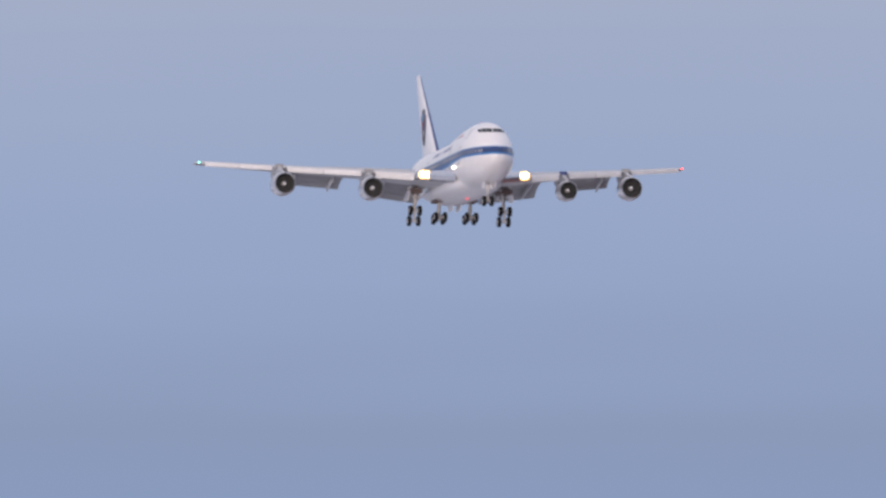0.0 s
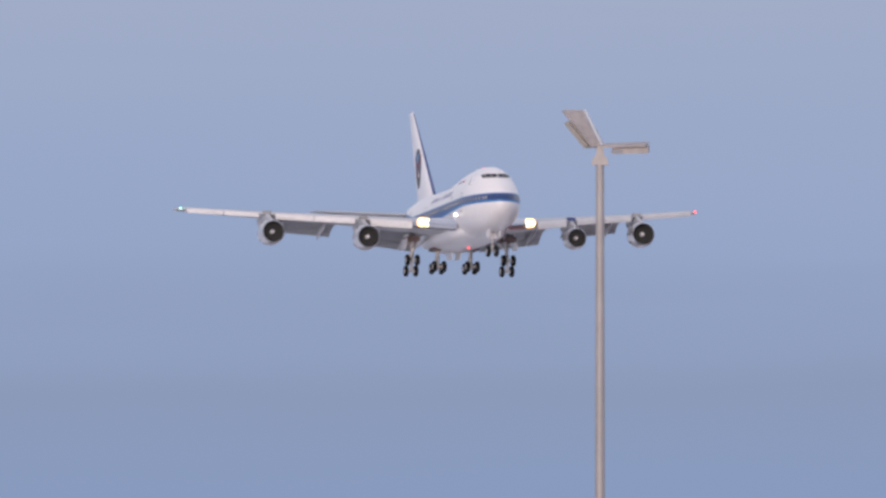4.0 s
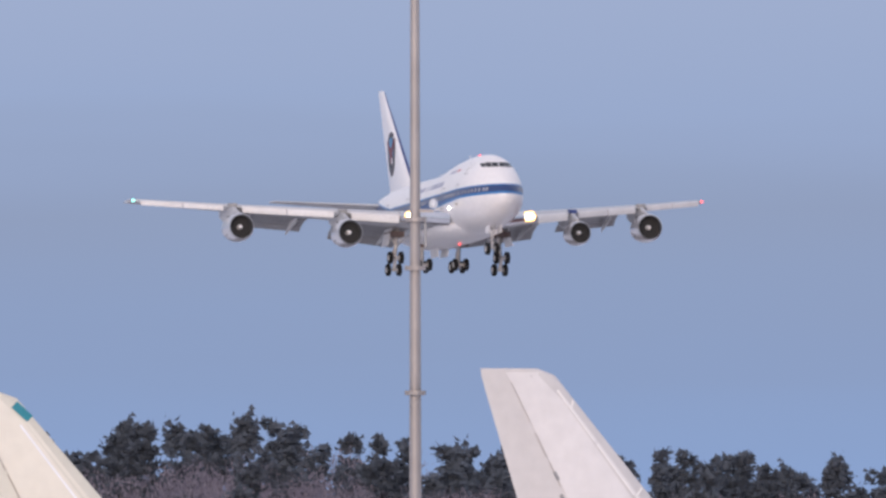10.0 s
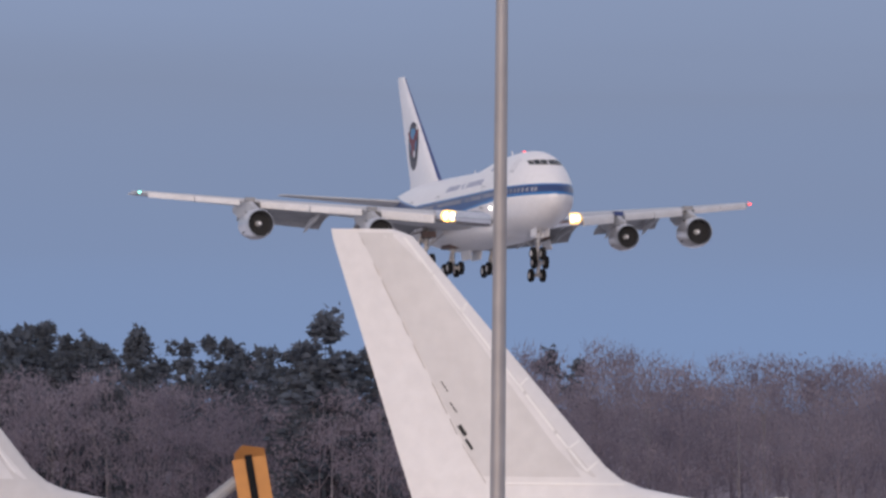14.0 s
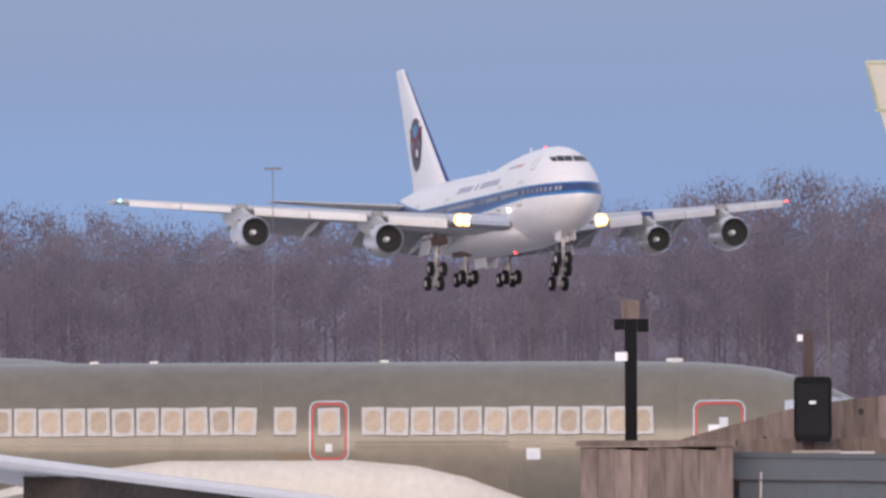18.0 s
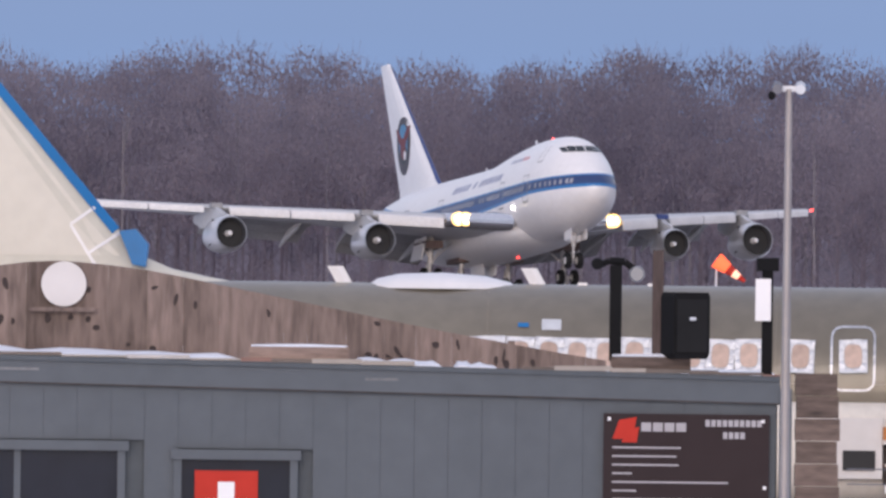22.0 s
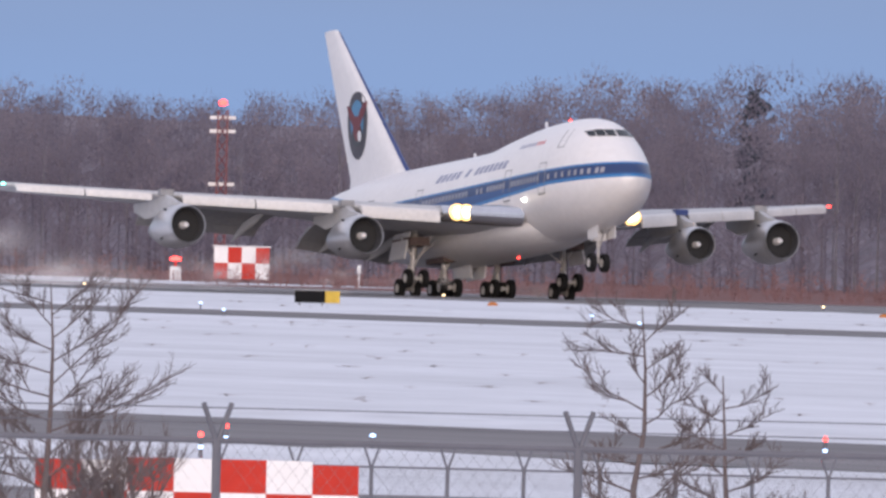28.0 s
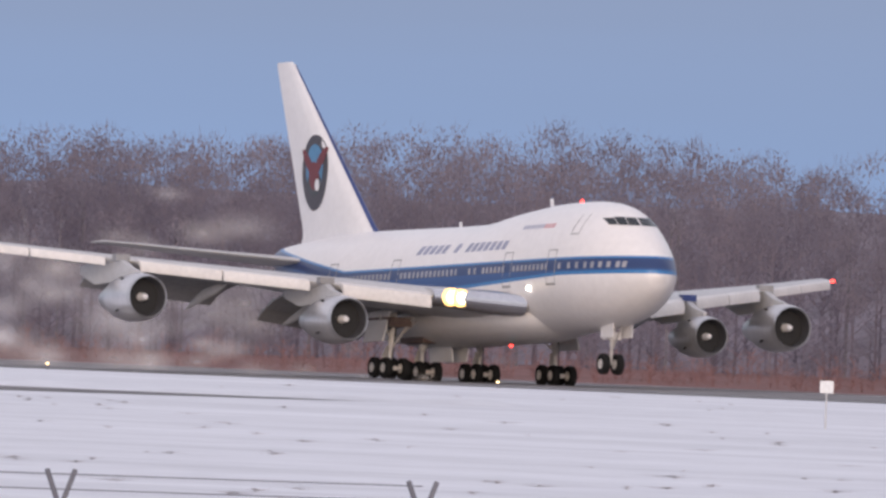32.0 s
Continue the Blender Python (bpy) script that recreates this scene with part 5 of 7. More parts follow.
pipe([(11.85, 2.88), (11.65, 2.78), (11.5, 2.62), (11.3, 2.5), (11.1, 2.48), (10.95, 2.55), (10.88, 2.68), (10.8, 2.74)], 0.03)
pipe([(11.8, 2.8), (11.6, 2.62), (11.42, 2.46), (11.2, 2.4), (10.9, 2.4), (10.6, 2.42), (10.48, 2.5)], 0.02)
pipe([(11.6, 3.02), (11.35, 3.04), (11.15, 3.0), (10.98, 2.9)], 0.018, RUST)
pipe([(10.95, 2.88), (10.9, 2.95), (10.6, 2.95), (10.35, 2.92), (10.28, 2.8)], 0.016)
pipe([(10.3, 2.85), (10.28, 2.6), (10.2, 2.4), (10.0, 2.3), (9.9, 2.2), (10.1, 2.08), (10.35, 2.04)], 0.014)
pipe([(11.7, 2.7), (11.65, 2.4), (11.5, 2.12), (11.2, 2.06), (10.8, 2.06), (10.5, 2.08)], 0.016, RUST)
for x, z0, z1 in ((11.0, 2.6, 2.84), (10.86, 2.56, 2.8), (10.55, 2.54, 2.82), (10.3, 2.52, 2.86), (10.04, 2.46, 2.82), (10.02, 2.3, 2.44)):
    fy = fair_y(-x)
    part("pipe_bracket", Shape().box(-x - 0.045, -x + 0.045, fy - 0.06, fy + 0.3, z1 - 0.1, z1).box(-x - 0.045, -x + 0.045, fy - 0.06, fy + 0.3, z0, z0 + 0.09).box(-x - 0.02, -x + 0.02, fy - 0.035, fy + 0.3, z0, z1), PIPE, near, "brown pipe bracket")
for x, z, w in ((9.83, 2.32, 0.085), (11.45, 2.44, 0.06), (12.1, 3.5, 0.05)):
    part("fairing_boss", Shape().box(-x - w, -x + w, fair_y(-x) - 0.03, -1.7, z - w * 0.8, z + w * 0.8), BAY, near, "small dark box on the fairing")
for x, z in ((11.42, 2.28), (10.0, 2.3), (9.95, 2.12)):
    part("fairing_boss", Shape().lathe([(-0.05, 0.0), (-0.03, 0.08), (0.1, 0.09)], origin=(-x, fair_y(-x), z), axis="Y", n=12), WHITE, near, "", True)
part("fairing_seam", Shape().tube((-13.0, -1.75, 3.45), (-9.6, -1.45, 2.95), 0.02, n=6), FLAP, near)
part("lower_beam", Shape().box(-12.6, -10.0, -2.2, -2.0, 1.86, 2.02), RUST, near, "rusty brown wing support beam")
for x, z, w, h in ((9.05, 3.8, 0.34, 0.24), (6.95, 3.84, 0.2, 0.24), (19.12, 4.98, 0.36, 0.2)):
    part("patch", air_panel(x - w / 2, x + w / 2, z - h / 2, z + h / 2, 0.02), MASK, near, "pale bare patch")
for x, w in ((19.64, 0.2), (9.45, 0.22), (13.9, 0.0)):
    if w:
        part("blue_tag", air_panel(x - w / 2, x + w / 2, 4.93, 5.01, 0.02), BLUET, near)
part("cargo_hatch", air_outline(6.6, 8.3, 3.02, 3.4, 0.03), FLAP, near, "faint cargo hatch outline")
part("hatch_handle", air_panel(6.85, 8.0, 3.14, 3.2, 0.02), MASK, near)
# Bare metal patches in white paint, which stands for their glint.
for pts in ([(2.32, 3.97), (1.92, 3.97), (1.9, 3.72), (2.3, 3.72)], [(2.05, 3.74), (1.62, 3.74), (1.4, 3.56), (1.5, 3.5), (1.65, 3.64), (2.02, 3.64)], [(1.4, 3.56), (1.5, 3.52), (1.62, 3.28), (1.5, 3.28)], [(2.32, 3.25), (1.42, 3.25), (1.5, 3.13), (2.1, 3.1)], [(2.6, 3.45), (2.2, 3.47), (2.2, 3.35), (2.58, 3.33)], [(2.02, 3.7), (1.92, 3.7), (1.85, 3.35), (1.97, 3.35)]):
    part("bare_metal_patch", air_poly(pts, 0.02), WHITE, near, "bare metal patch with its glint painted white")
part("patch_core", air_poly([(2.2, 3.9), (2.02, 3.9), (2.02, 3.8), (2.2, 3.8)], 0.03), PRIMER, near)
part("patch_core", air_poly([(1.86, 3.62), (1.66, 3.6), (1.6, 3.4), (1.8, 3.38)], 0.03), BEIGE, near)
for zz in (2.37, 2.16):
    part("belly_seam", air_panel(1.9, 9.2, zz, zz + 0.025, 0.012, 12, 1), WING, near, "thin pale seam")
part("door_strip", air_panel(5.78, 5.88, 3.95, 5.02, 0.02), YELLOWP, near, "yellow tape strip")
part("latch_tape", air_panel(4.72, 5.0, 3.95, 4.25, 0.036), WHITE, near)
part("latch_core", air_panel(4.82, 4.92, 4.04, 4.16, 0.046), PRIMER, near)
part("door_tab", air_panel(5.1, 5.4, 4.72, 4.77, 0.04), YELLOWP, near)
part("bare_metal_patch", air_panel(1.95, 2.07, 2.6, 2.68, 0.02), WHITE, near)
tagged(part("service_board", Shape().box(-3.95, -3.0, -2.3, -2.15, 1.78, 2.12, None).box(-3.95, -3.0, -2.14, -1.2, 1.78, 1.84), TAN, near), "tan padded board")
part("service_board", Shape().loft([[Vector((x, y, z)) for y, z in ((-2.3, z0), (-1.2, z0), (-1.2, z1), (-2.3, z1))] for x, z0, z1 in ((-3.0, 1.78, 2.1), (-1.1, 2.05, 2.45))]), SAGE, near, "sage green padded board")
part("jack_post", Shape().tube((-3.35, -2.4, 0.0), (-3.35, -2.4, 2.35), 0.07).box(-3.6, -3.1, -2.65, -2.15, 0.0, 0.12), FLAP, near, "grey nose support post")

# details of the second airliner
part("wing", wing_shape([(1.6, 11.2, 6.4, 2.35), (6.0, 14.5, 4.4, 2.85), (15.5, 21.0, 2.1, 3.75), (16.2, 21.7, 1.6, 3.85)], -1, 0.1, 0.0), WING, far, "grey swept wing", True)
part("wing_leading_edge", Shape().loft([[Vector((-le + dx, -y, z + dz)) for dx, dz in ((0.0, 0.12), (0.08, 0.0), (0.0, -0.1), (-0.25, -0.12), (-0.25, 0.18))] for y, le, z in ((2.0, 11.4, 2.4), (6.0, 14.45, 2.85), (15.5, 20.95, 3.75))]), WHITE, far, "white leading edge", True)
part("wing_tip", Shape().loft([[Vector((-x, -y + d, z)) for d in (-0.04, 0.04)] + [Vector((-x - c, -y + d, z - 0.06)) for d in (0.04, -0.04)] for x, c, y, z in ((21.7, 1.6, 16.2, 3.9), (23.2, 1.0, 16.8, 4.08), (25.0, 0.4, 17.2, 4.22))]), WING, far, "grey swept wing tip")
part("tip_band", Shape().box(-22.5, -21.9, -16.75, -16.3, 3.82, 4.12), TEAL, far, "teal tip band")
part("tip_lettering", Shape().box(-22.6, -21.2, -16.0, -15.97, 3.2, 3.42), MASK, far, "pale lettering panel")
part("tip_lettering_bar", Shape().box(-22.45, -21.4, -16.02, -16.0, 3.27, 3.35), BLACKP, far)
for x, y in ((15.2, 5.2), (17.6, 8.8), (19.4, 11.8)):
    part("flap_track", Shape().tube((-x - 1.2, -y, 2.95), (-x - 3.2, -y, 2.75), 0.16, 0.05, 8), CREAM, far)
# Block added under the edge; its dark colour holds grime and the wing's shadow.
part("wing_underside_dark", Shape().loft([[Vector((-le + dx, -y, z + dz)) for dx, dz in ((-0.02, -0.1), (-0.02, -0.55), (-1.2, -0.6), (-1.2, -0.1))] for y, le, z in ((2.2, 11.6, 2.4), (6.0, 14.5, 2.85), (12.0, 18.6, 3.42))]), BAY, far, "dark block for the grime and shadow under the leading edge")
UP = pose(0, 0, 0.28)
for z in (6.3, 7.15, 8.0, 8.9, 9.75, 10.55):
    part("fin_line", fin_bar((le_at(z, 0.115), z), (le_at(z + 0.78, 0.115), z + 0.78), 0.055, 0.02), SEALANT, far, "white sealant line", at=UP)
for z in (6.28, 6.75, 8.1, 9.7):
    part("fin_line", fin_bar((le_at(z, 0.12), z), (le_at(z + 0.2, 0.02), z + 0.2), 0.05, 0.02), SEALANT, far, "white sealant line", at=UP)
part("fin_line", fin_bar((29.2, 6.0), (26.6, 6.0), 0.04, 0.02), SEALANT, far, "white sealant line", at=UP)
for x, z, w in ((30.2, 7.25, 0.09), (30.05, 6.95, 0.06), (30.6, 8.2, 0.02), (30.4, 7.75, 0.025)):
    part("fin_hole", fin_bar((x, z), (x - 0.15, z - 0.22), w, 0.02), DARK, far, "dark hole in the skin", at=pose(0, 0, 0.28))
part("panel_patch", air_panel(24.6, 25.6, 5.05, 5.45, 0.01), PRIMER, far)
part("pale_box", air_panel(8.9, 9.2, 3.6, 3.85, 0.02), MASK, far)
part("panel_seam", air_panel(13.2, 14.6, 3.0, 3.75, 0.008), OLIVE2, far, "brown panel section")
for i in range(4):
    for zz in (2.62, 2.42):
        part("fairing_hole", Shape().box(-10.2 - i * 0.35, -10.03 - i * 0.35, -2.15, -1.9, zz, zz + 0.05), FLAP, far)
# details of the third and fourth airliners
for z in (6.3, 7.5, 8.7, 9.9):
    part("fin_line", fin_bar((le_at(z, 0.13), z), (le_at(z + 1.12, 0.13), z + 1.12), 0.05, 0.02), SEALANT, third, "white sealant line")
for z in (7.45, 8.65, 10.6):
    part("fin_line", fin_bar((le_at(z, 0.13), z), (le_at(z + 0.2, 0.02), z + 0.2), 0.045, 0.02), SEALANT, third, "white sealant line")
part("fin_opening", fin_bar((30.95, 7.95), (30.3, 6.7), 0.34, 0.02), BAY, third, "open panel with rusty ribs")
tr_ = random.Random(6)
for i in range(7):
    x, z = 30.93 - 0.095 * i, 7.88 - 0.18 * i
    part("fin_rib", fin_bar((x + 0.15, z - tr_.uniform(0.0, 0.12)), (x - tr_.uniform(0.0, 0.14), z + tr_.uniform(0, 0.08)), tr_.uniform(0.04, 0.1), 0.03), (PALESEAM, RUST, MASK, SEAM)[i % 4], third, "bent rib in the open panel")
for x, z in ((31.3, 9.2), (31.15, 8.7), (31.05, 8.25), (30.6, 6.4), (30.4, 6.05)):
    part("fin_hole", fin_bar((x, z), (x - 0.1, z - 0.18), 0.07, 0.02), FLAP, third)
for a, b in (((33.0, 11.45), (32.4, 11.45)), ((32.35, 11.45), (32.2, 10.6)), ((32.2, 10.6), (32.85, 10.6))):
    part("tape_square", fin_bar(a, b, 0.045), TAPEG, fourth, "green masking tape")
part("edge_tape", fin_bar((le_at(11.2, 0.1), 11.2), (le_at(10.85, 0.05), 10.85), 0.2, 0.03), TEAL, fourth, "blue protective tape")
part("fin_line", fin_bar((le_at(10.7, 0.22), 10.7), (le_at(8, 0.2), 8), 0.05), ROOFSNOW, fourth)

# ---------------------------------------------------------------- clubhouse
HUT = Matrix.Translation(polar(-5.2, 290)) @ pose(0, 0, 0, 0, 0, 5.2)
hut = root("clubhouse", "low grey sided clubhouse with a flat snowy roof", "building", at=HUT)
sag = lambda x: 5.22 - 0.017 * x
LO = 1.7
openings = [(-4.72, -3.0, 3.3, 4.52), (-2.84, -1.03, 3.3, 4.47), (-0.45, 0.53, 2.2, 4.4)]
x = -5.06
br = random.Random(8)
while x < 4.9:
    w = min(0.305, 4.92 - x)
    hit = [o for o in openings if o[0] - 0.1 < x + w / 2 < o[1] + 0.1]
    z0 = hit[0][3] + 0.1 if hit else LO
    part("siding_board", Shape().box(x + 0.0012, x + w - 0.0012, -0.02 + br.uniform(0, 0.004), 0.03, z0, sag(x) - 0.17), GREYW, hut)
    if hit and hit[0][2] > 3:
        part("siding_board", Shape().box(x + 0.0012, x + w - 0.0012, -0.02, 0.03, LO, hit[0][2] - 0.06), GREYW, hut)
    x += w
part("wall_core", Shape().box(-5.1, 4.93, 0.05, 0.15, LO, 5.05).box(-5.1, -4.95, 0.05, 5.0, LO, 5.05).box(4.8, 4.93, 0.05, 5.0, LO, 5.05).box(-5.1, 4.93, 4.9, 5.0, LO, 5.05), GREYD, hut)
for z0, z1, y0, m in ((-0.17, 0.03, -0.07, GREYW), (0.03, 0.075, -0.10, GREYD)):
    part("fascia_board", Shape().loft([[Vector((xx, y0, sag(xx) + z0)), Vector((xx, 0.2, sag(xx) + z0)), Vector((xx, 0.2, sag(xx) + z1)), Vector((xx, y0, sag(xx) + z1))] for xx in (-5.12, 0, 4.95)]), m, hut, "grey roof fascia")
part("roof", Shape().loft([[Vector((xx, 0.1, sag(xx) - 0.05)), Vector((xx, 5.1, sag(xx) + 0.05)), Vector((xx, 5.1, sag(xx) + 0.1)), Vector((xx, 0.1, sag(xx) + 0.06))] for xx in (-5.12, 4.95)]), ROOFSNOW, hut, "flat roof under snow")
for x0, x1, z0, z1 in openings:
    wn_ = part("window_frame" if z0 > 3 else "door_frame", Shape().box(x0 - 0.1, x1 + 0.1, -0.09, 0.02, z1, z1 + 0.09).box(x0 - 0.07, x0, -0.06, 0.02, z0, z1).box(x1, x1 + 0.07, -0.06, 0.02, z0, z1).box(x0 - 0.1, x1 + 0.1, -0.09, 0.02, z0 - 0.05, z0), GREYW, hut, "grey painted trim")
    part("pane" if z0 > 3 else "door_leaf", Shape().box(x0, x1, 0.0, 0.035, z0, z1), WINGLASS, wn_, "dark glass")
    if z0 > 3:
        part("mullion", Shape().box((x0 + x1) / 2 - 0.03, (x0 + x1) / 2 + 0.03, -0.03, 0.0, z0, z1), GREYW, wn_)
part("first_aid_sign", Shape().box(-0.33, 0.24, -0.03, -0.005, 3.66, 4.3), REDP, hut, "red square sign with a white cross")
part("sign_cross", Shape().box(-0.12, 0.03, -0.045, -0.032, 3.74, 4.2).box(-0.27, 0.18, -0.044, -0.031, 3.9, 4.04), WHITE, hut, "white cross")
# Thin dark strip that draws the shadow line below the fascia.
part("fascia_shadow", Shape().loft([[Vector((xx, -0.074, sag(xx) - 0.182)), Vector((xx, 0.0, sag(xx) - 0.182)), Vector((xx, 0.0, sag(xx) - 0.17)), Vector((xx, -0.074, sag(xx) - 0.17))] for xx in (-5.12, 0, 4.95)]), BAY, hut, "dark strip put in for the shadow of the fascia")
xa = -5.1
er = random.Random(19)
while xa < 4.8:
    xb = xa + er.uniform(0.15, 0.7)
    if er.random() < 0.7:
        part("roof_edge_strip", Shape().box(xa, xb, -0.11, 0.05, sag(xa) + 0.072, sag(xa) + er.uniform(0.085, 0.115)), er.choice((PIPE, RUST, PALESEAM, SEAM, SEAM)), hut, "torn strip of roofing at the edge")
    xa = xb
for xa, xb in ((-2.9, -2.45), (-2.3, -1.75), (1.2, 1.5)):
    part("paint_scuff", Shape().box(xa, xb, -0.074, -0.07, sag(xa) - 0.07, sag(xa) - 0.045), SCUFF, hut, "pale scuff on the fascia")
part("downpipe", Shape().tube((-4.93, -0.06, 2.0), (-4.86, -0.06, 5.2), 0.014, n=8), PALESEAM, hut, "thin white cable")
part("corner_post", Shape().box(4.95, 5.06, -0.1, 0.05, LO, 5.1), GREYW, hut)
# notice board
board = part("notice_board", Shape().box(3.36, 4.86, -0.075, -0.03, 2.9, 4.86), BROWNP, hut, "dark notice board with white lines")
part("logo_mark", Shape().add([(3.44, -0.08, 4.63), (3.62, -0.08, 4.63), (3.66, -0.08, 4.83), (3.5, -0.08, 4.8)], [(0, 1, 2, 3)]).add([(3.52, -0.081, 4.6), (3.66, -0.081, 4.6), (3.68, -0.081, 4.74), (3.6, -0.081, 4.72)], [(0, 1, 2, 3)]), REDP, board, "red logo mark")
for i in range(4):
    part("logo_bar", Shape().box(3.7 + i * 0.105, 3.79 + i * 0.105, -0.082, -0.07, 4.70, 4.78), SIGNTEXT, board)
for i in range(10):
    part("heading_bar", Shape().box(4.28 + i * 0.052, 4.32 + i * 0.052, -0.082, -0.07, 4.75, 4.81), SIGNTEXT, board)
for i in range(4):
    part("heading_bar", Shape().box(4.44 + i * 0.052, 4.48 + i * 0.052, -0.082, -0.07, 4.64, 4.7), SIGNTEXT, board)
for i, w in enumerate((0.62, 0.58, 0.6, 0.18, 1.05, 0.22, 0.92, 0.95, 1.22, 0.35, 1.18, 1.1, 0.28, 0.62, 0.5, 0.95, 1.1, 0.7)):
    part("text_bar", Shape().box(3.44, 3.44 + w, -0.082, -0.07, 4.545 - 0.078 * i, 4.561 - 0.078 * i), SIGNTEXT, board)
for xx, zz in ((3.41, 4.81), (4.8, 4.8), (4.82, 4.2)):
    part("bolt", Shape().box(xx - 0.015, xx + 0.015, -0.09, -0.075, zz - 0.015, zz + 0.015), WHITE, board)

tower = root("timber_porch", "weathered plank porch with a dark window", "porch", at=HUT)
for i in range(9):
    x0 = -6.48 + i * 0.153
    part("plank", Shape().box(x0 + 0.0012, x0 + 0.1518, -0.62 - 0.008 * (i % 3), -0.57, 4.66 if 0 < i < 8 else LO, 5.43 - 0.01 * (i % 4)), PLANK, tower)
part("cap_board", Shape().box(-6.52, -5.08, -0.68, 0.6, 5.44, 5.49), PLANK, tower)
part("lintel", Shape().box(-6.36, -5.24, -0.66, -0.58, 4.6, 4.66), GREYW, tower, "grey lintel")
part("porch_window", Shape().box(-6.33, -5.26, -0.6, -0.56, 3.2, 4.6), WINGLASS, tower, "dark glass")
part("mullion", Shape().box(-5.83, -5.77, -0.63, -0.6, 3.2, 4.6), GREYW, tower)
part("side_wall", Shape().box(-5.2, -5.12, -0.56, 0.5, LO, 5.43).box(-6.48, -6.4, -0.56, 0.5, LO, 5.43).box(-6.4, -5.2, 0.42, 0.5, LO, 5.43), PLANK, tower)
part("pale_panel", Shape().box(-6.55, -6.5, -0.66, -0.5, LO, 4.6), WHITE, tower, "pale edge panel")

pier = root("plank_pier", "pier of stacked weathered planks beside a wall", "pier", at=HUT)
for i in range(17):
    z1 = 5.24 - i * 0.205
    part("plank", Shape().box(5.09 + 0.01 * (i % 2), 5.47 + 0.012 * (i % 3), -0.12 - 0.012 * (i * 7 % 3), 0.2, z1 - 0.198, z1), PLANKH, pier)

screen = root("curved_plank_screen", "weathered plank screen with a curved top edge", "screen", at=HUT)
CURVE = [(-5.6, 5.5), (-4.58, 5.78), (-3.1, 5.96), (-2.08, 6.14), (-1.6, 6.18), (-0.75, 6.1), (-0.24, 6.0), (0.78, 5.8), (1.8, 5.6), (2.83, 5.42), (3.39, 5.33)]
KNOTM = mat("timber_knot", (0.05, 0.036, 0.034), 0.85, var=0.3, scale=8)
KNOTS = [Shape().loft([[Vector((math.cos(t) * k, y, math.sin(t) * k)) for t, k in [(2 * math.pi * i / 11, 0.9 + 0.12 * math.sin(i * (1.1 + 0.3 * j) + j)) for i in range(11)]] for y in (0.01, -0.004)]).mesh("knot", KNOTM) for j in range(3)]
x = -5.6
while x < 3.35:
    w = br.uniform(0.2, 0.36)
    x1 = min(3.39, x + w)
    za, zb = smooth_lerp(CURVE, x)[0], smooth_lerp(CURVE, x1)[0]
    y = 1.2 + br.uniform(0, 0.012)
    part("plank", Shape().loft([[Vector((xx, y, 4.95)), Vector((xx, y + 0.03, 4.95)), Vector((xx, y + 0.03, zz)), Vector((xx, y, zz))] for xx, zz in ((x + 0.0006, za), (x1 - 0.0006, zb))]), PLANK, screen)
    for _ in range(br.choice((0, 1, 1, 2, 3)) if za > 5.45 else 0):
        kz = br.uniform(5.22, max(5.3, za - 0.1))
        part("knot", KNOTS[br.randrange(3)], None, screen, "dark knot in the timber", at=pose(br.uniform(x + 0.03, x1 - 0.03), y - 0.002, kz, 0, br.uniform(-30, 30), 0) @ Matrix.Diagonal((br.uniform(0.012, 0.038), 1, br.uniform(0.015, 0.07), 1)))
    x = x1
part("white_disc", Shape().lathe([(-0.03, 0.0), (-0.03, 0.205), (0.03, 0.205)], origin=(-1.54, 1.16, 5.97), axis="Y", n=36), PALEFIN, screen, "round white disc")
part("disc_shelf", Shape().box(-1.85, -1.25, 1.1, 1.18, 5.72, 5.76), PLANK, screen)
for xx in (-5.0, -1.5, 2.5):
    part("brace", Shape().box(xx, xx + 0.06, 1.23, 1.8, 4.95, 5.5), PLANK, screen)
for xa, xb, zz in ((-2.7, 0.14, 0.1), (1.06, 1.9, 0.09), (2.0, 2.4, 0.07), (-3.6, -2.8, 0.03)):
    n = 10
    tagged(part("roof_snow", Shape().loft([[Vector((xx, -0.02, sag(xx) + 0.06)), Vector((xx, 1.15, sag(xx) + 0.06)), Vector((xx, 1.1, sag(xx) + 0.06 + zz * k)), Vector((xx, 0.3, sag(xx) + 0.06 + zz * k)), Vector((xx, 0.0, sag(xx) + 0.06 + 0.4 * zz * k))] for xx, k in [(xa + (xb - xa) * i / n, br.uniform(0.55, 1.0) if 0 < i < n else 0.15) for i in range(n + 1)]]), ROOFSNOW, None, "", True, HUT), "drift of snow on the flat roof", "snow", kind="stuff")
for xa, xb in ((0.15, 1.05), (3.42, 4.14)):
    blk = tagged(part("timber_block", Shape().box(xa, xb, -0.06, 0.4, sag(xb) + 0.078, sag(xb) + 0.225), PLANKH, None, "", False, HUT), "short timber block lying on a roof edge", "timber")
    tagged(part("roof_snow", Shape().loft([[Vector((xa + (xb - xa) * k, y, sag(xb) + 0.225 + z)) for y, z in ((-0.05, 0), (0.38, 0), (0.3, 0.03 * (1 - abs(k - 0.5))), (0.0, 0.03 * (1 - abs(k - 0.5))))] for k in (0.02, 0.3, 0.6, 0.98)]), ROOFSNOW, None, "", False, HUT), "dusting of snow on a timber block", "snow", kind="stuff")
tagged(part("timber_block", Shape().box(-4.95, -3.6, 0.3, 0.6, 5.33, 5.5), PLANK, None, "", False, HUT), "short timber block lying on a roof edge", "timber")


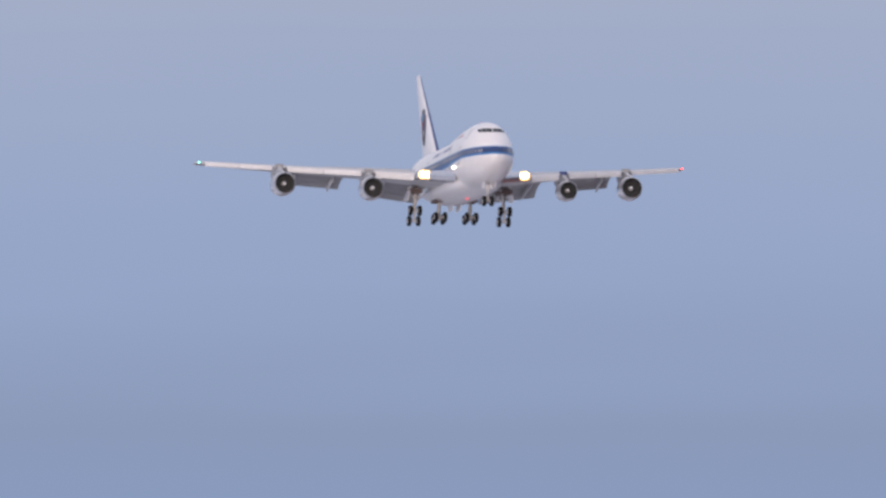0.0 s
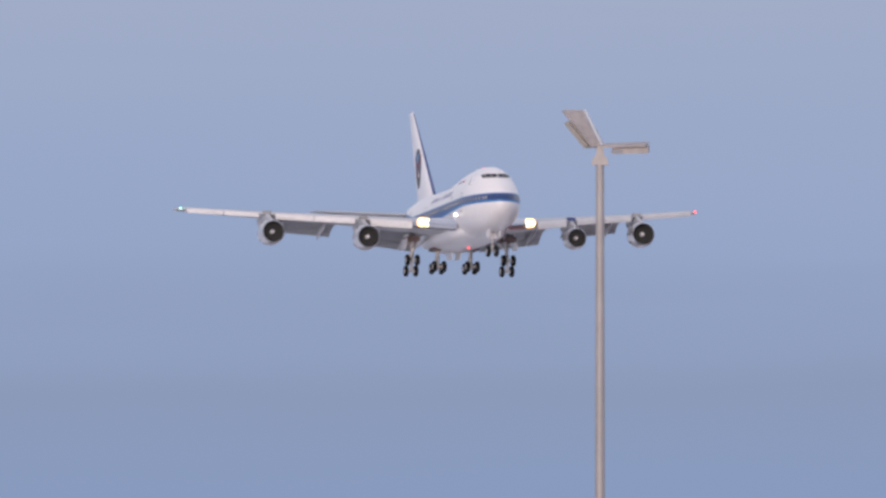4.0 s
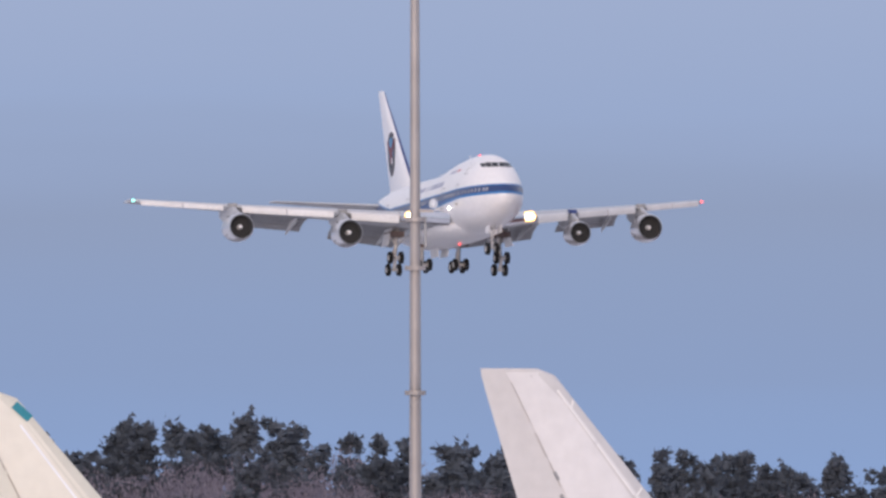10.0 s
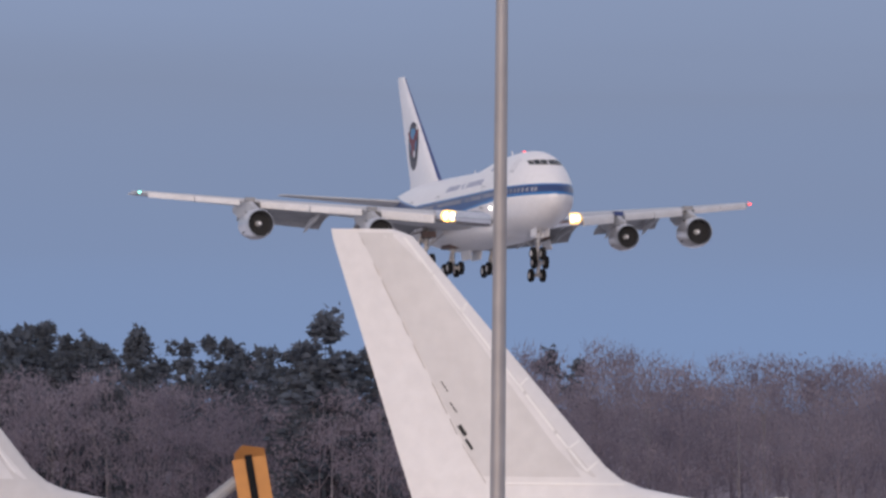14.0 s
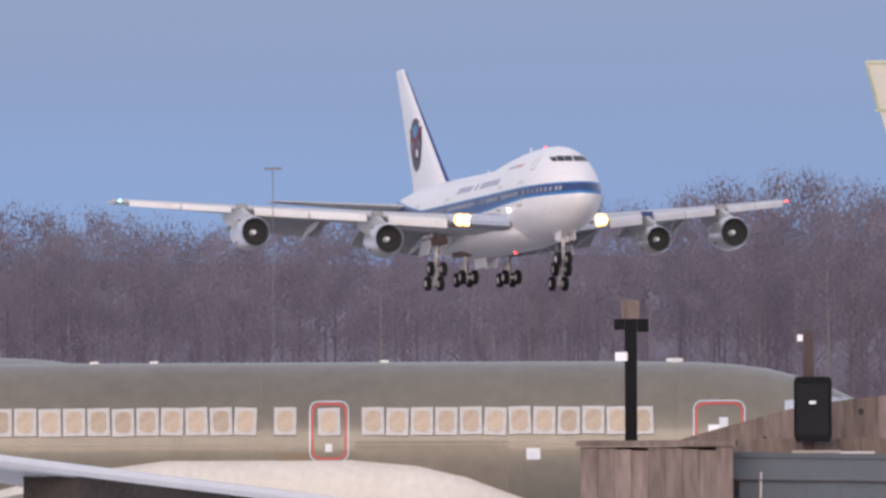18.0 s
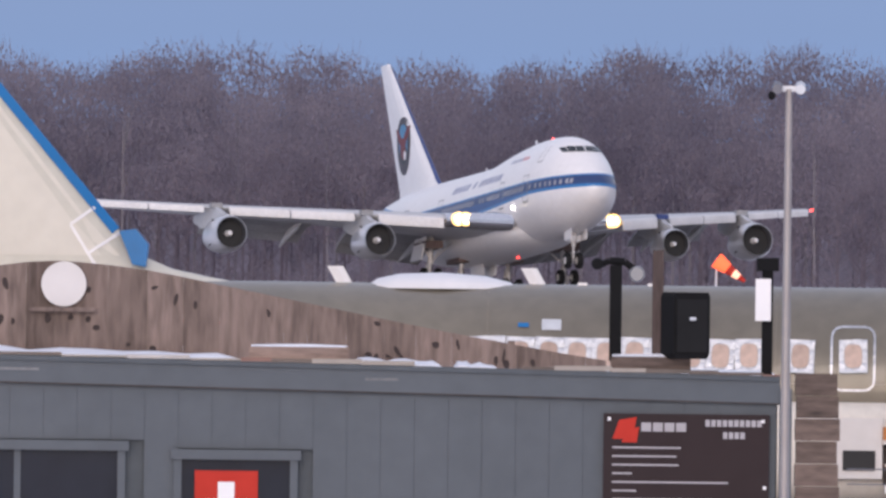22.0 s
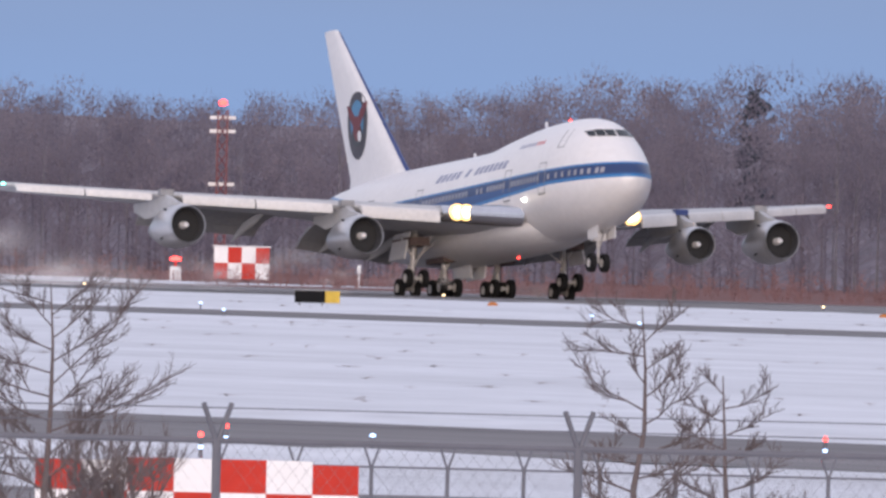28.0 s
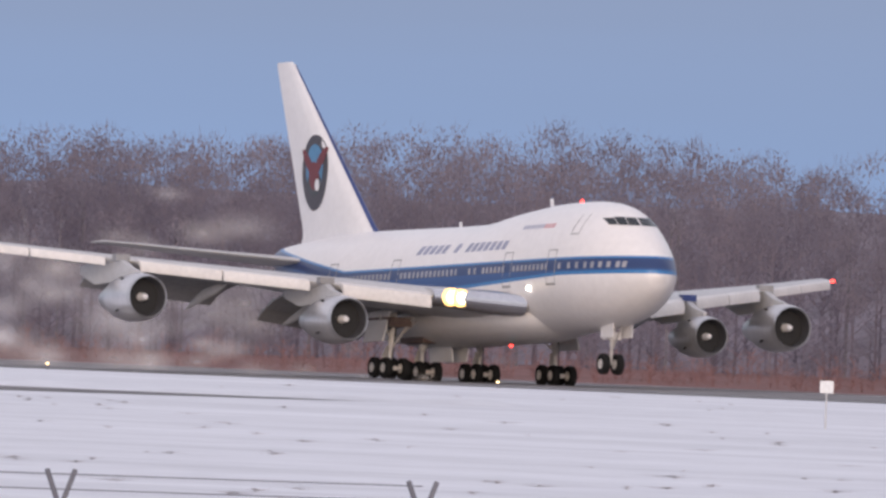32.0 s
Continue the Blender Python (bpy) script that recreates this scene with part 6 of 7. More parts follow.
def mast(x, z0, z1, y=0.15, w=0.05, label="dark square post on a roof", material=BLACKP):
    m = root("roof_post", label, "post", "posts on the clubhouse roof", HUT @ pose(x, y, z0))
    part("post", Shape().box(-w, w, -w, w, 0, z1 - z0), material, m)
    return m


def speaker(x, z0, z1, w, y=-0.02, turn=0.0):
    sp = root("loudspeaker", "black outdoor loudspeaker hung on a post", "loudspeaker", "outdoor loudspeakers", HUT @ pose(x, y, z0, 0, 0, turn))
    part("cabinet", Shape().loft([[Vector((-w / 2 * k, -0.16, z)), Vector((w / 2 * k, -0.16, z)), Vector((w / 2 * k, 0.12, z)), Vector((-w / 2 * k, 0.12, z))] for z, k in ((0, 0.86), (0.05, 1), (z1 - z0 - 0.04, 1), (z1 - z0, 0.9))]), BLACKP, sp)
    part("grille", Shape().box(-w * 0.42, w * 0.42, -0.175, -0.16, 0.06, z1 - z0 - 0.06), TYRE, sp)
    part("badge", Shape().box(-0.03, 0.03, -0.185, -0.172, (z1 - z0) * 0.58, (z1 - z0) * 0.63), MASK, sp, "small pale badge")
    return sp


m = mast(-6.03, 5.49, 6.72, -0.2, 0.055)
part("flood_lamp", Shape().box(-0.15, -0.06, -0.06, 0.06, 1.0, 1.1), BLACKP, m)
part("flood_lamp", Shape().box(0.06, 0.16, -0.06, 0.06, 0.98, 1.1), BLACKP, m)
part("cap", Shape().box(-0.08, 0.08, -0.08, 0.08, 1.1, 1.27), PLANK, m)
part("white_camera", Shape().box(-0.14, -0.03, -0.12, -0.02, 0.72, 0.8), WHITE, m, "small white camera")
m = mast(-4.43, 5.3, 6.48, 0.12, 0.05, material=DARKWOOD)
part("white_camera", Shape().box(-0.1, -0.05, -0.06, 0.0, 1.08, 1.14), WHITE, m)
speaker(-4.39, 5.47, 6.06, 0.34)
m = mast(3.46, 5.33, 6.2, 0.3, 0.055)
part("lamp_arm", Shape().tube((-0.16, 0, 0.86), (-0.06, 0, 0.91), 0.03, n=8).tube((-0.06, 0, 0.91), (0.08, 0, 0.9), 0.035, n=8).tube((0.08, 0, 0.9), (0.18, 0, 0.82), 0.03, n=8), BLACKP, m)
part("flood_lamp", Shape().lathe([(-0.06, 0.0), (-0.06, 0.045), (0.0, 0.055), (0.05, 0.03), (0.06, 0.0)], origin=(-0.17, -0.02, 0.88), axis="Y", n=12), BLACKP, m, "", True)
part("flood_lamp", Shape().lathe([(-0.07, 0.0), (-0.07, 0.06), (0.0, 0.075), (0.05, 0.04), (0.06, 0.0)], origin=(0.19, -0.02, 0.79), axis="Y", n=12), FLAP, m, "grey lamp dome", True)
mast(3.84, 5.33, 6.34, 0.2, 0.05, material=DARKWOOD)
speaker(4.08, 5.36, 5.96, 0.36, turn=24)
m = mast(4.83, 5.16, 6.24, 0.1, 0.05)
part("white_box", Shape().box(-0.11, 0.03, -0.14, -0.05, 0.55, 0.93), WHITE, m, "white junction box")
part("flood_lamp", Shape().box(-0.1, 0.1, -0.1, 0.08, 1.0, 1.12), BLACKP, m)

# ---------------------------------------------------------------- light poles


def pole(b, d, top, r, label):
    p = polar(b, d)
    g = ground_z(p.x, p.y)
    pl = root("light_pole", label, "light pole", "airfield light poles", Matrix.Translation((p.x, p.y, g)) @ pose(0, 0, 0, 0, 0, -b))
    part("shaft", Shape().tube((0, 0, -0.2), (0, 0, top - g), r * 1.3, r * 0.75, 16), POLE, pl, "tapered steel shaft", True)
    part("base_plate", Shape().box(-0.3, 0.3, -0.3, 0.3, 0, 0.04), POLE, pl)
    return pl, top - g


def slab(corner, long, wide, thick, narrow=1.0):
    """A lamp housing from three edge vectors, tapering to its outer end."""
    c, u, v, w = (Vector(p) for p in (corner, long, wide, thick))
    return Shape().loft([[c, c + v * narrow, c + v * narrow + w, c + w], [c + u, c + u + v, c + u + v + w, c + u + w]])


def flood_heads(pl, h):
    part("bracket", Shape().loft([[Vector((sx * k, sy * 0.06, z)) for sx, sy in ((-1, -1), (1, -1), (1, 1), (-1, 1))] for k, z in ((0.115, h - 0.02), (0.10, h + 0.05), (0.05, h + 0.12), (0.04, h + 0.26))]), POLE, pl, "forked lamp bracket")
    head = part("flood_head", slab((-0.07, -0.1, h + 0.22), (-0.40, -0.08, 0.48), (0.29, 0.22, 0.0), (-0.03, 0.05, -0.02), 0.5), LAMPSHELL, pl, "tilted flood lamp head")
    part("lamp_housing", slab((-0.17, -0.06, h + 0.23), (-0.26, -0.06, 0.32), (0.13, 0.1, 0.0), (-0.04, 0.05, -0.03), 0.7), SEAM, head, "brown grey lamp housing")
    part("lamp_ridge", slab((0.02, -0.12, h + 0.24), (-0.23, -0.08, 0.46), (0.03, 0.02, 0.0), (-0.01, -0.03, 0.0), 1.0), MASK, head)
    head = part("flood_head", slab((0.03, -0.15, h + 0.20), (0.58, 0.0, 0.015), (0.03, 0.32, 0.045), (0.0, -0.01, 0.03), 0.9), LAMPSHELL, pl, "grey lamp housing")
    part("lamp_housing", slab((0.17, -0.10, h + 0.12), (0.46, 0.0, 0.01), (0.02, 0.24, 0.03), (0.0, -0.01, 0.08), 0.9), LAMPSHELL, head, "grey lamp housing")
    part("lamp_face", slab((0.15, -0.11, h + 0.13), (0.15, 0.0, 0.0), (0.02, 0.2, 0.02), (0.0, -0.01, 0.05), 0.9), FLAP, head, "dark lamp face")


pa, ha = pole(-10.89, 420, 14.46, 0.072, "galvanised pole with three flood lamp heads")
flood_heads(pa, ha)
pb, hb = pole(-9.632, 420, 15.15, 0.078, "galvanised pole with cable clamps and a camera")
flood_heads(pb, hb)
zb = lambda t: 6.3 + 420 * math.tan(radians(t)) - (15.15 - hb)
for c in (0.725, 0.638, 0.415):
    part("clamp", Shape().lathe([(-0.03, 0.1), (-0.03, 0.14), (0.03, 0.14), (0.03, 0.1)], origin=(0, 0, zb(c)), axis="Z", n=14), POLE, pb)
part("camera_arm", Shape().box(0.05, 0.24, -0.03, 0.03, zb(0.74) - 0.02, zb(0.74) + 0.02), POLE, pb)
part("camera_dome", Shape().lathe([(0.0, 0.0), (0.0, 0.045), (0.04, 0.062), (0.08, 0.056), (0.12, 0.025), (0.125, 0.0)], origin=(0.24, -0.02, zb(0.745)), axis="Z", n=14), MASK, pb, "small pale dome camera", True)
part("cable_flag", Shape().box(0.12, 0.15, -0.02, 0.02, zb(0.675), zb(0.73)), FLAP, pb)
pc, hc = pole(-8.235, 400, 16.5, 0.086, "tall galvanised steel light pole")
flood_heads(pc, hc)
pd, hd = pole(-4.212, 281, 7.76, 0.04, "slim grey pole with two security cameras")
part("cross_bar", Shape().box(-0.14, 0.14, -0.02, 0.02, hd - 0.02, hd + 0.03), MASK, pd)
for s_ in (-1, 1):
    part("camera", Shape().tube((s_ * 0.1, -0.12, hd + 0.0), (s_ * 0.1, 0.12, hd + 0.03), 0.045, n=10), MASK if s_ > 0 else WIRE, pd, "pale camera housing")
part("camera", Shape().tube((-0.15, -0.12, hd - 0.06), (-0.15, 0.02, hd - 0.05), 0.035, n=10), BLACKP, pd)
lampc = root("curved_lamp", "white curved street lamp", "street lamp", at=Matrix.Translation(polar(-10.63, 500, 0.35)))
part("shaft", Shape().tube((0, 0, 0), (0, 0, 8.4), 0.07, 0.05), WHITE, lampc, "", True)
part("arm", Shape().tube((0, 0, 8.4), (-0.1, 0, 8.9), 0.045).tube((-0.1, 0, 8.9), (-0.35, 0, 9.15), 0.045).tube((-0.35, 0, 9.15), (-0.9, 0, 9.2), 0.045), WHITE, lampc, "", True)
lift = root("boom_lift", "orange boom lift with its basket raised", "boom lift", at=Matrix.Translation(polar(-8.69, 520, 0.15)) @ pose(0, 0, 0, 0, 0, 8.6))
part("basket", Shape().box(-0.05, 0.5, -0.4, 0.4, 6.0, 6.75).loft([[Vector((x, y, z)) for y in (-0.4, 0.4) for z in (6.75, 6.75 + h)][:2] + [Vector((x, 0.4, 6.75 + h)), Vector((x, -0.4, 6.75 + h))] for x, h in ((0.0, 0.1), (0.15, 0.22), (0.5, 0.12))]), AMBER, lift, "orange basket", at=pose(0, 0, 6, 0, -10, 0) @ pose(0, 0, -6))
for xx in (0.23,):
    part("basket_slot", Shape().box(xx - 0.07, xx + 0.05, -0.43, -0.4, 6.02, 6.8), BLACKP, lift, "dark gap between the plates", at=pose(0, 0, 6, 0, -10, 0) @ pose(0, 0, -6))
part("boom", Shape().tube((-0.1, 0, 6.4), (-2.6, 0, 4.4), 0.1).tube((-2.6, 0, 4.4), (-0.6, 0, 1.2), 0.14), FLAP, lift, "folded boom")
part("chassis", Shape().box(-1.6, 0.8, -0.8, 0.8, 0.5, 1.3), AMBER, lift)
for xx in (-1.2, 0.4):
    for yy in (-0.85, 0.85):
        part("wheel", Shape().lathe([(-0.15, 0.0), (-0.15, 0.45), (0.15, 0.45), (0.15, 0.0)], origin=(xx, yy, 0.45), axis="Y", n=16), TYRE, lift)

def at_bearing(b, off):
    """Distance along the runway at which a bearing meets an offset."""
    return -off / math.tan(radians(180 - HEADING + b))


# ---------------------------------------------------------------- fences, shrubs and barriers
def fence(name, label, dist, b0, b1, spacing, height, rail, arm, posts_r, wires, lead=0.0):
    f = root(name, label, "fence")
    n = round(radians(b1 - b0) * dist / spacing)
    place = lambda i: polar(b0 + (b1 - b0) * i / n, dist)
    tops = []
    for i in range(n + 1):
        p = place(i)
        g = ground_z(p.x, p.y)
        m = Matrix.Translation((p.x, p.y, g)) @ pose(0, 0, 0, 0, 0, -(b0 + (b1 - b0) * i / n))
        post = part("fence_post", Shape().tube((0, 0, -0.2), (0, 0, height), posts_r, n=8), WIRE, f, at=m)
        for s_ in (-1, 1):
            part("barb_arm", Shape().tube((0, 0, height - 0.02), (s_ * arm * 0.38, s_ * 0.1, height + arm), posts_r * 0.6, n=6), WIRE, post)
        tops.append((m, g))
    for h, r in [(height, rail)] + wires:
        line = [m0 @ Vector((0, 0, h)) for m0, _ in tops]
        line.insert(0, line[0] + (line[0] - line[1]) * lead)
        part("top_rail" if h == height else "wire", Shape().loft([[p + Vector((0, r * math.cos(a), r * math.sin(a))) for a in (0, 1.05, 2.09, 3.14, 4.19, 5.24)] for p in line]), WIRE, f)
    s = Shape()
    for (m0, _), (m1, _) in zip(tops, tops[1:]):
        for k in range(26):
            for d in (-1, 1):
                a = k / 26
                x0 = m0.translation.lerp(m1.translation, a)
                x1 = m0.translation.lerp(m1.translation, min(1, max(0, a + d * (height - 0.1) / spacing / 1.3)))
                t = abs(min(1, max(0, a + d * (height - 0.1) / spacing / 1.3)) - a) * spacing * 1.3
                p0, p1 = x0 + Vector((0, 0, height - 0.02)), x1 + Vector((0, 0, height - 0.02 - t))
                s.add([p0 + Vector((0, 0, 0.0022)), p0 - Vector((0, 0, 0.0022)), p1], [(0, 1, 2)])
    part("mesh_fabric", s, WIRE, f, "chain link mesh")
    return f


fence("perimeter_fence", "chain link perimeter fence topped with barbed wire arms", 275, -3.745, 1.425, 3.1, 2.05, 0.03, 0.32, 0.038, [(2.2, 0.006), (2.33, 0.006)], 0.55)
fence("inner_fence", "low inner wire fence with forked post tops", 470, -4.25, 1.6, 1.12, 1.95, 0.018, 0.28, 0.03, [(1.5, 0.01), (1.1, 0.008)])


def shrub(name, label, bearing, dist, height, seed, width=1.0, count=5):
    p = polar(bearing, dist)
    g = ground_z(p.x, p.y)
    sh = root(name, label, "shrub", "", Matrix.Translation((p.x, p.y, g)))
    r = random.Random(seed)
    stems, fine = Shape(), Shape()
    def grow(a, d, ln, rad, depth):
        b = a + d * ln
        (stems if rad > 0.012 else fine).tube(a, b, rad, rad * 0.65, 5 if rad > 0.012 else 3)
        if depth:
            for _ in range(4 if depth > 1 else 4):
                k = r.uniform(0.35, 1.0)
                e = (d + Vector((r.uniform(-1, 1) * width, r.uniform(-1, 1) * width, r.uniform(-0.1, 0.7))) * 0.75).normalized()
                grow(a.lerp(b, k), e, ln * r.uniform(0.5, 0.75), rad * 0.55, depth - 1)
    for i in range(count):
        d = Vector((r.uniform(-0.5, 0.5) * width, r.uniform(-0.5, 0.5) * width, 1)).normalized()
        grow(Vector((r.uniform(-0.3, 0.3), r.uniform(-0.3, 0.3), -0.1)), d, height * r.uniform(0.4, 0.55), 0.034, 5)
    part("stems", stems, BUSHM, sh, "grey brown stems")
    tagged(part("brushwood", fine, BUSHM, sh, "bare twigs"), kind="stuff")
    return sh


def sapling(label, bearing, dist, top, spread, seed, limbs=15):
    """A young tree with one upright stem and side limbs that fork into twigs."""
    p = polar(bearing, dist)
    g = ground_z(p.x, p.y)
    sh = root("leafless_sapling", label, "shrub", "leafless saplings", Matrix.Translation((p.x, p.y, g)))
    r = random.Random(seed)
    h = top - g
    stem, fine = Shape(), Shape()
    pts = [Vector((r.uniform(-0.05, 0.05), r.uniform(-0.05, 0.05), h * i / 6 - (0.1 if i == 0 else 0))) for i in range(7)]
    stem.loft([[q + Vector((math.cos(a), math.sin(a), 0)) * 0.055 * (1 - i / 6.6) for a in [math.pi * j / 4 for j in range(8)]] for i, q in enumerate(pts)])
    part("stem", stem, BUSHM, sh, "grey brown stem")

    def fork(s, a, d, ln, rad, depth):
        n = 3
        for i in range(n):
            b = a + d * ln / n
            s.tube(a, b, rad * (1 - 0.25 * i / n), rad * (1 - 0.25 * (i + 1) / n), 4)
            if depth:
                for _ in range(2):
                    e = (d + Vector((r.uniform(-1, 1), r.uniform(-1, 1), r.uniform(-0.35, 0.85))) * 0.8).normalized()
                    fork(s, b, e, ln * r.uniform(0.35, 0.6), rad * 0.62, depth - 1)
            a = b
            d = (d + Vector((r.uniform(-0.32, 0.32), r.uniform(-0.32, 0.32), r.uniform(-0.1, 0.24)))).normalized()

    for i in range(limbs):
        k = 0.22 + 0.74 * (i + 0.5) / limbs
        seg = min(5, int(k * 6))
        a = pts[seg].lerp(pts[seg + 1], k * 6 - seg)
        turn = math.pi * (i % 2) + r.uniform(-0.9, 0.9)
        ln = spread * (1.0 - 0.4 * k) * r.uniform(0.55, 1.25) * 1.1
        s = Shape()
        fork(s, a, Vector((math.cos(turn), math.sin(turn) * 0.8, r.uniform(0.1, 0.85))).normalized(), ln, 0.0125 * (1.15 - 0.6 * k), 3)
        part("limb", s, BUSHM, sh, "forked bare limb")
    return sh


sapling("leafless spreading sapling beside a fence", -2.112, 300, 5.45, 0.95, 22, 24)
sapling("slender leafless sapling beside a fence", -1.052, 300, 5.35, 0.6, 5, 20)
sapling("small leafless sapling beside a fence", -0.90, 306, 4.7, 0.55, 8, 16)
shrub("leafless_shrub", "small leafless shrub beside a fence", -1.95, 310, 2.3, 9, 0.5)
shrub("leafless_shrub", "low leafless shrub before an airliner", -3.6, 330, 1.5, 31, 1.2)
shrub("leafless_shrub", "leafless shrub before an airliner", -7.83, 470, 4.6, 33, 0.6)


def cedar(bearing, dist, top, seed):
    p = polar(bearing, dist)
    g = ground_z(p.x, p.y)
    c = root("cedar_bush", "dark pointed evergreen cedar bush", "shrub", "cedar bushes", Matrix.Translation((p.x, p.y, g)))
    r = random.Random(seed)
    h = top - g
    part("trunk", Shape().tube((0, 0, -0.1), (0, 0, h * 0.9), 0.05, 0.01, 6), BUSHM, c)
    s = Shape()
    for i in range(900):
        k = r.random() ** 0.8
        rad = 0.55 * (1 - k) ** 0.75 * r.uniform(0.5, 1.05)
        a = r.uniform(0, 6.283)
        p0 = Vector((math.cos(a) * rad, math.sin(a) * rad, 0.1 + k * (h - 0.15)))
        q = p0 + Vector((math.cos(a) * 0.05, math.sin(a) * 0.05, r.uniform(0.05, 0.14)))
        d = Vector((-math.sin(a), math.cos(a), 0)) * 0.03
        s.add([p0 - d, p0 + d, q], [(0, 1, 2)])
    part("foliage", s, CEDAR, c, "dense scaly foliage")


for b, top, sd in ((-6.985, 4.85, 1), (-6.92, 4.8, 2), (-7.06, 4.7, 3)):
    cedar(b, 262, top, sd)

hutch = root("checkered_shelter", "red and white checkered airfield shelter", "shelter", at=Matrix.Translation(polar(-1.84, 450, 0.5)) @ pose(0, 0, 0, 0, 0, 1.84))
part("body", Shape().box(-2.25, 2.25, 0.05, 2.2, 0, 2.0), MASK, hutch)
for i in range(7):
    for j in range(3):
        part("panel", Shape().box(-2.27 + i * 0.648, -2.27 + (i + 1) * 0.648, 0.0, 0.05, 2.05 - (j + 1) * 0.42, 2.05 - j * 0.42 + (0.05 if j == 0 and 2 <= i <= 5 else 0)), REDP if (i + j) % 2 == 0 else WHITE, hutch)
far_hutch = root("checkered_shelter", "red and white checkered localizer shelter beside the runway", "shelter", at=Matrix.Translation(field(at_bearing(-1.77, 890), 890, 0.3)) @ pose(0, 0, 0, 0, 0, 2))
for i in range(4):
    for j in range(2):
        part("panel", Shape().box(-2.0 + i, -1.0 + i, 0, 2.0, j * 1.15, (j + 1) * 1.15), REDP if (i + j) % 2 == 0 else WHITE, far_hutch)
part("roof", Shape().box(-2.1, 2.1, -0.1, 2.1, 2.3, 2.4), MASK, far_hutch)
mastb = root("obstruction_mast", "red lattice mast with lamps and white arms", "mast", at=Matrix.Translation(field(at_bearing(-1.81, 905), 905)))
legs = [(-0.35, -0.35), (0.35, -0.35), (0.35, 0.35), (-0.35, 0.35)]
for lx, ly in legs:
    part("mast_leg", Shape().box(lx - 0.05, lx + 0.05, ly - 0.05, ly + 0.05, 0, 12.6), MAROON, mastb)
for k in range(12):
    part("lattice", Shape().tube((-0.35, -0.35, k * 1.05), (0.35, -0.35, k * 1.05 + 1.0), 0.05, n=5).tube((0.35, -0.35, k * 1.05), (-0.35, -0.35, k * 1.05 + 1.0), 0.04, n=5), MAROON, mastb)
part("red_lamp", Shape().lathe([(0, 0.0), (0.05, 0.3), (0.35, 0.3), (0.5, 0.0)], origin=(0, 0, 12.9), axis="Z", n=12), REDL, mastb, "lit red obstruction lamp")
for zz in (11.9, 10.9, 7.0):
    part("arm", Shape().box(-0.95, 0.95, -0.1, 0.1, zz, zz + 0.25), WHITE, mastb)
sock = root("windsock", "lit orange windsock on a mast", "windsock", at=Matrix.Translation(polar(-4.338, 1900, -1.35)))
part("mast", Shape().tube((0, 0, 2.0), (0, 0, 7.4), 0.08, 0.05, 8), WHITE, sock)
for i in range(5):
    part("sock_band", Shape().lathe([(i * 0.42, 0.5 - i * 0.08), ((i + 1) * 0.42, 0.5 - (i + 1) * 0.08)], n=14), (SOCK, SOCK, REDP, SOCKW, REDP)[i], sock, "orange cloth band", at=pose(0.0, 0, 7.35, 0, 36, 0))

# lamps, signs and markers of the airfield
def taxi_light(s, off, m, label, h=0.3, k=0.6):
    l_ = root("airfield_light", label, "airfield light", "airfield edge lights", Matrix.Translation(field(s, off)))
    part("stem", Shape().tube((0, 0, 0), (0, 0, h), 0.05, n=6), WIRE, l_)
    part("lens", Shape().lathe([(h, 0.16 * k), (h + 0.12 * k, 0.15 * k), (h + 0.2 * k, 0.0)], axis="Z", n=8), m, l_, "lit lens")


for i in range(16):
    taxi_light(-2320 + i * 55, 644, BLUEL, "small blue taxiway light")
    taxi_light(-2300 + i * 55, 680, BLUEL, "small blue taxiway light")
    taxi_light(-2350 + i * 60, 792, WARML, "small white runway edge light")
for i in range(7):
    taxi_light(-1010 + i * 48, 304, BLUEL, "small blue road light", 0.5, 0.45)


def guide_sign(s, off, w, yellow):
    g = root("guidance_sign", "low black airfield guidance sign", "sign", "airfield guidance signs", Matrix.Translation(field(s, off)) @ pose(0, 0, 0, 0, 0, 2))
    part("panel", Shape().box(-w / 2, w / 2, -0.1, 0.1, 0.15, 0.85), BLACKP, g)
    part("panel_frame", Shape().box(-w / 2 - 0.04, w / 2 + 0.04, -0.08, 0.08, 0.85, 0.9), FLAP, g)
    for xx in (-w * 0.35, w * 0.35):
        part("leg", Shape().box(xx - 0.05, xx + 0.05, -0.05, 0.05, 0, 0.15), WIRE, g)
    if yellow:
        part("yellow_panel", Shape().box(w / 2 - 0.1, w / 2 + 0.75, -0.12, 0.08, 0.15, 0.85), YELLOWP, g, "yellow arrow panel")


guide_sign(at_bearing(-1.645, 726), 726, 1.9, True)
guide_sign(at_bearing(-0.325, 750), 750, 2.1, False)
for b, d in ((-2.78, 990), (-2.30, 900), (-1.835, 845), (-1.79, 880), (-0.72, 886), (-0.60, 840)):
    l_ = root("stop_light", "small red stop light over a blue one", "airfield light", "red stop lights", Matrix.Translation(polar(b, d * 0.91)))
    part("stem", Shape().tube((0, 0, 0), (0, 0, 0.5), 0.05, n=6), WIRE, l_)
    part("red_lens", Shape().lathe([(0.5, 0.06), (0.6, 0.06), (0.64, 0.0)], axis="Z", n=8), REDL, l_, "lit red lens")
    part("blue_lens", Shape().lathe([(0.22, 0.055), (0.3, 0.055), (0.33, 0.0)], axis="Z", n=8), BLUEL, l_, "lit blue lens")
beacon = root("beacon_cabinet", "white cabinet with a lit red lamp", "cabinet", at=Matrix.Translation(field(at_bearing(-1.888, 885), 885)))
part("cabinet", Shape().box(-0.4, 0.4, -0.3, 0.3, 0.0, 1.1), MASK, beacon)
part("lamp_post", Shape().tube((0, 0, 1.1), (0, 0, 1.55), 0.06, n=8), REDP, beacon)
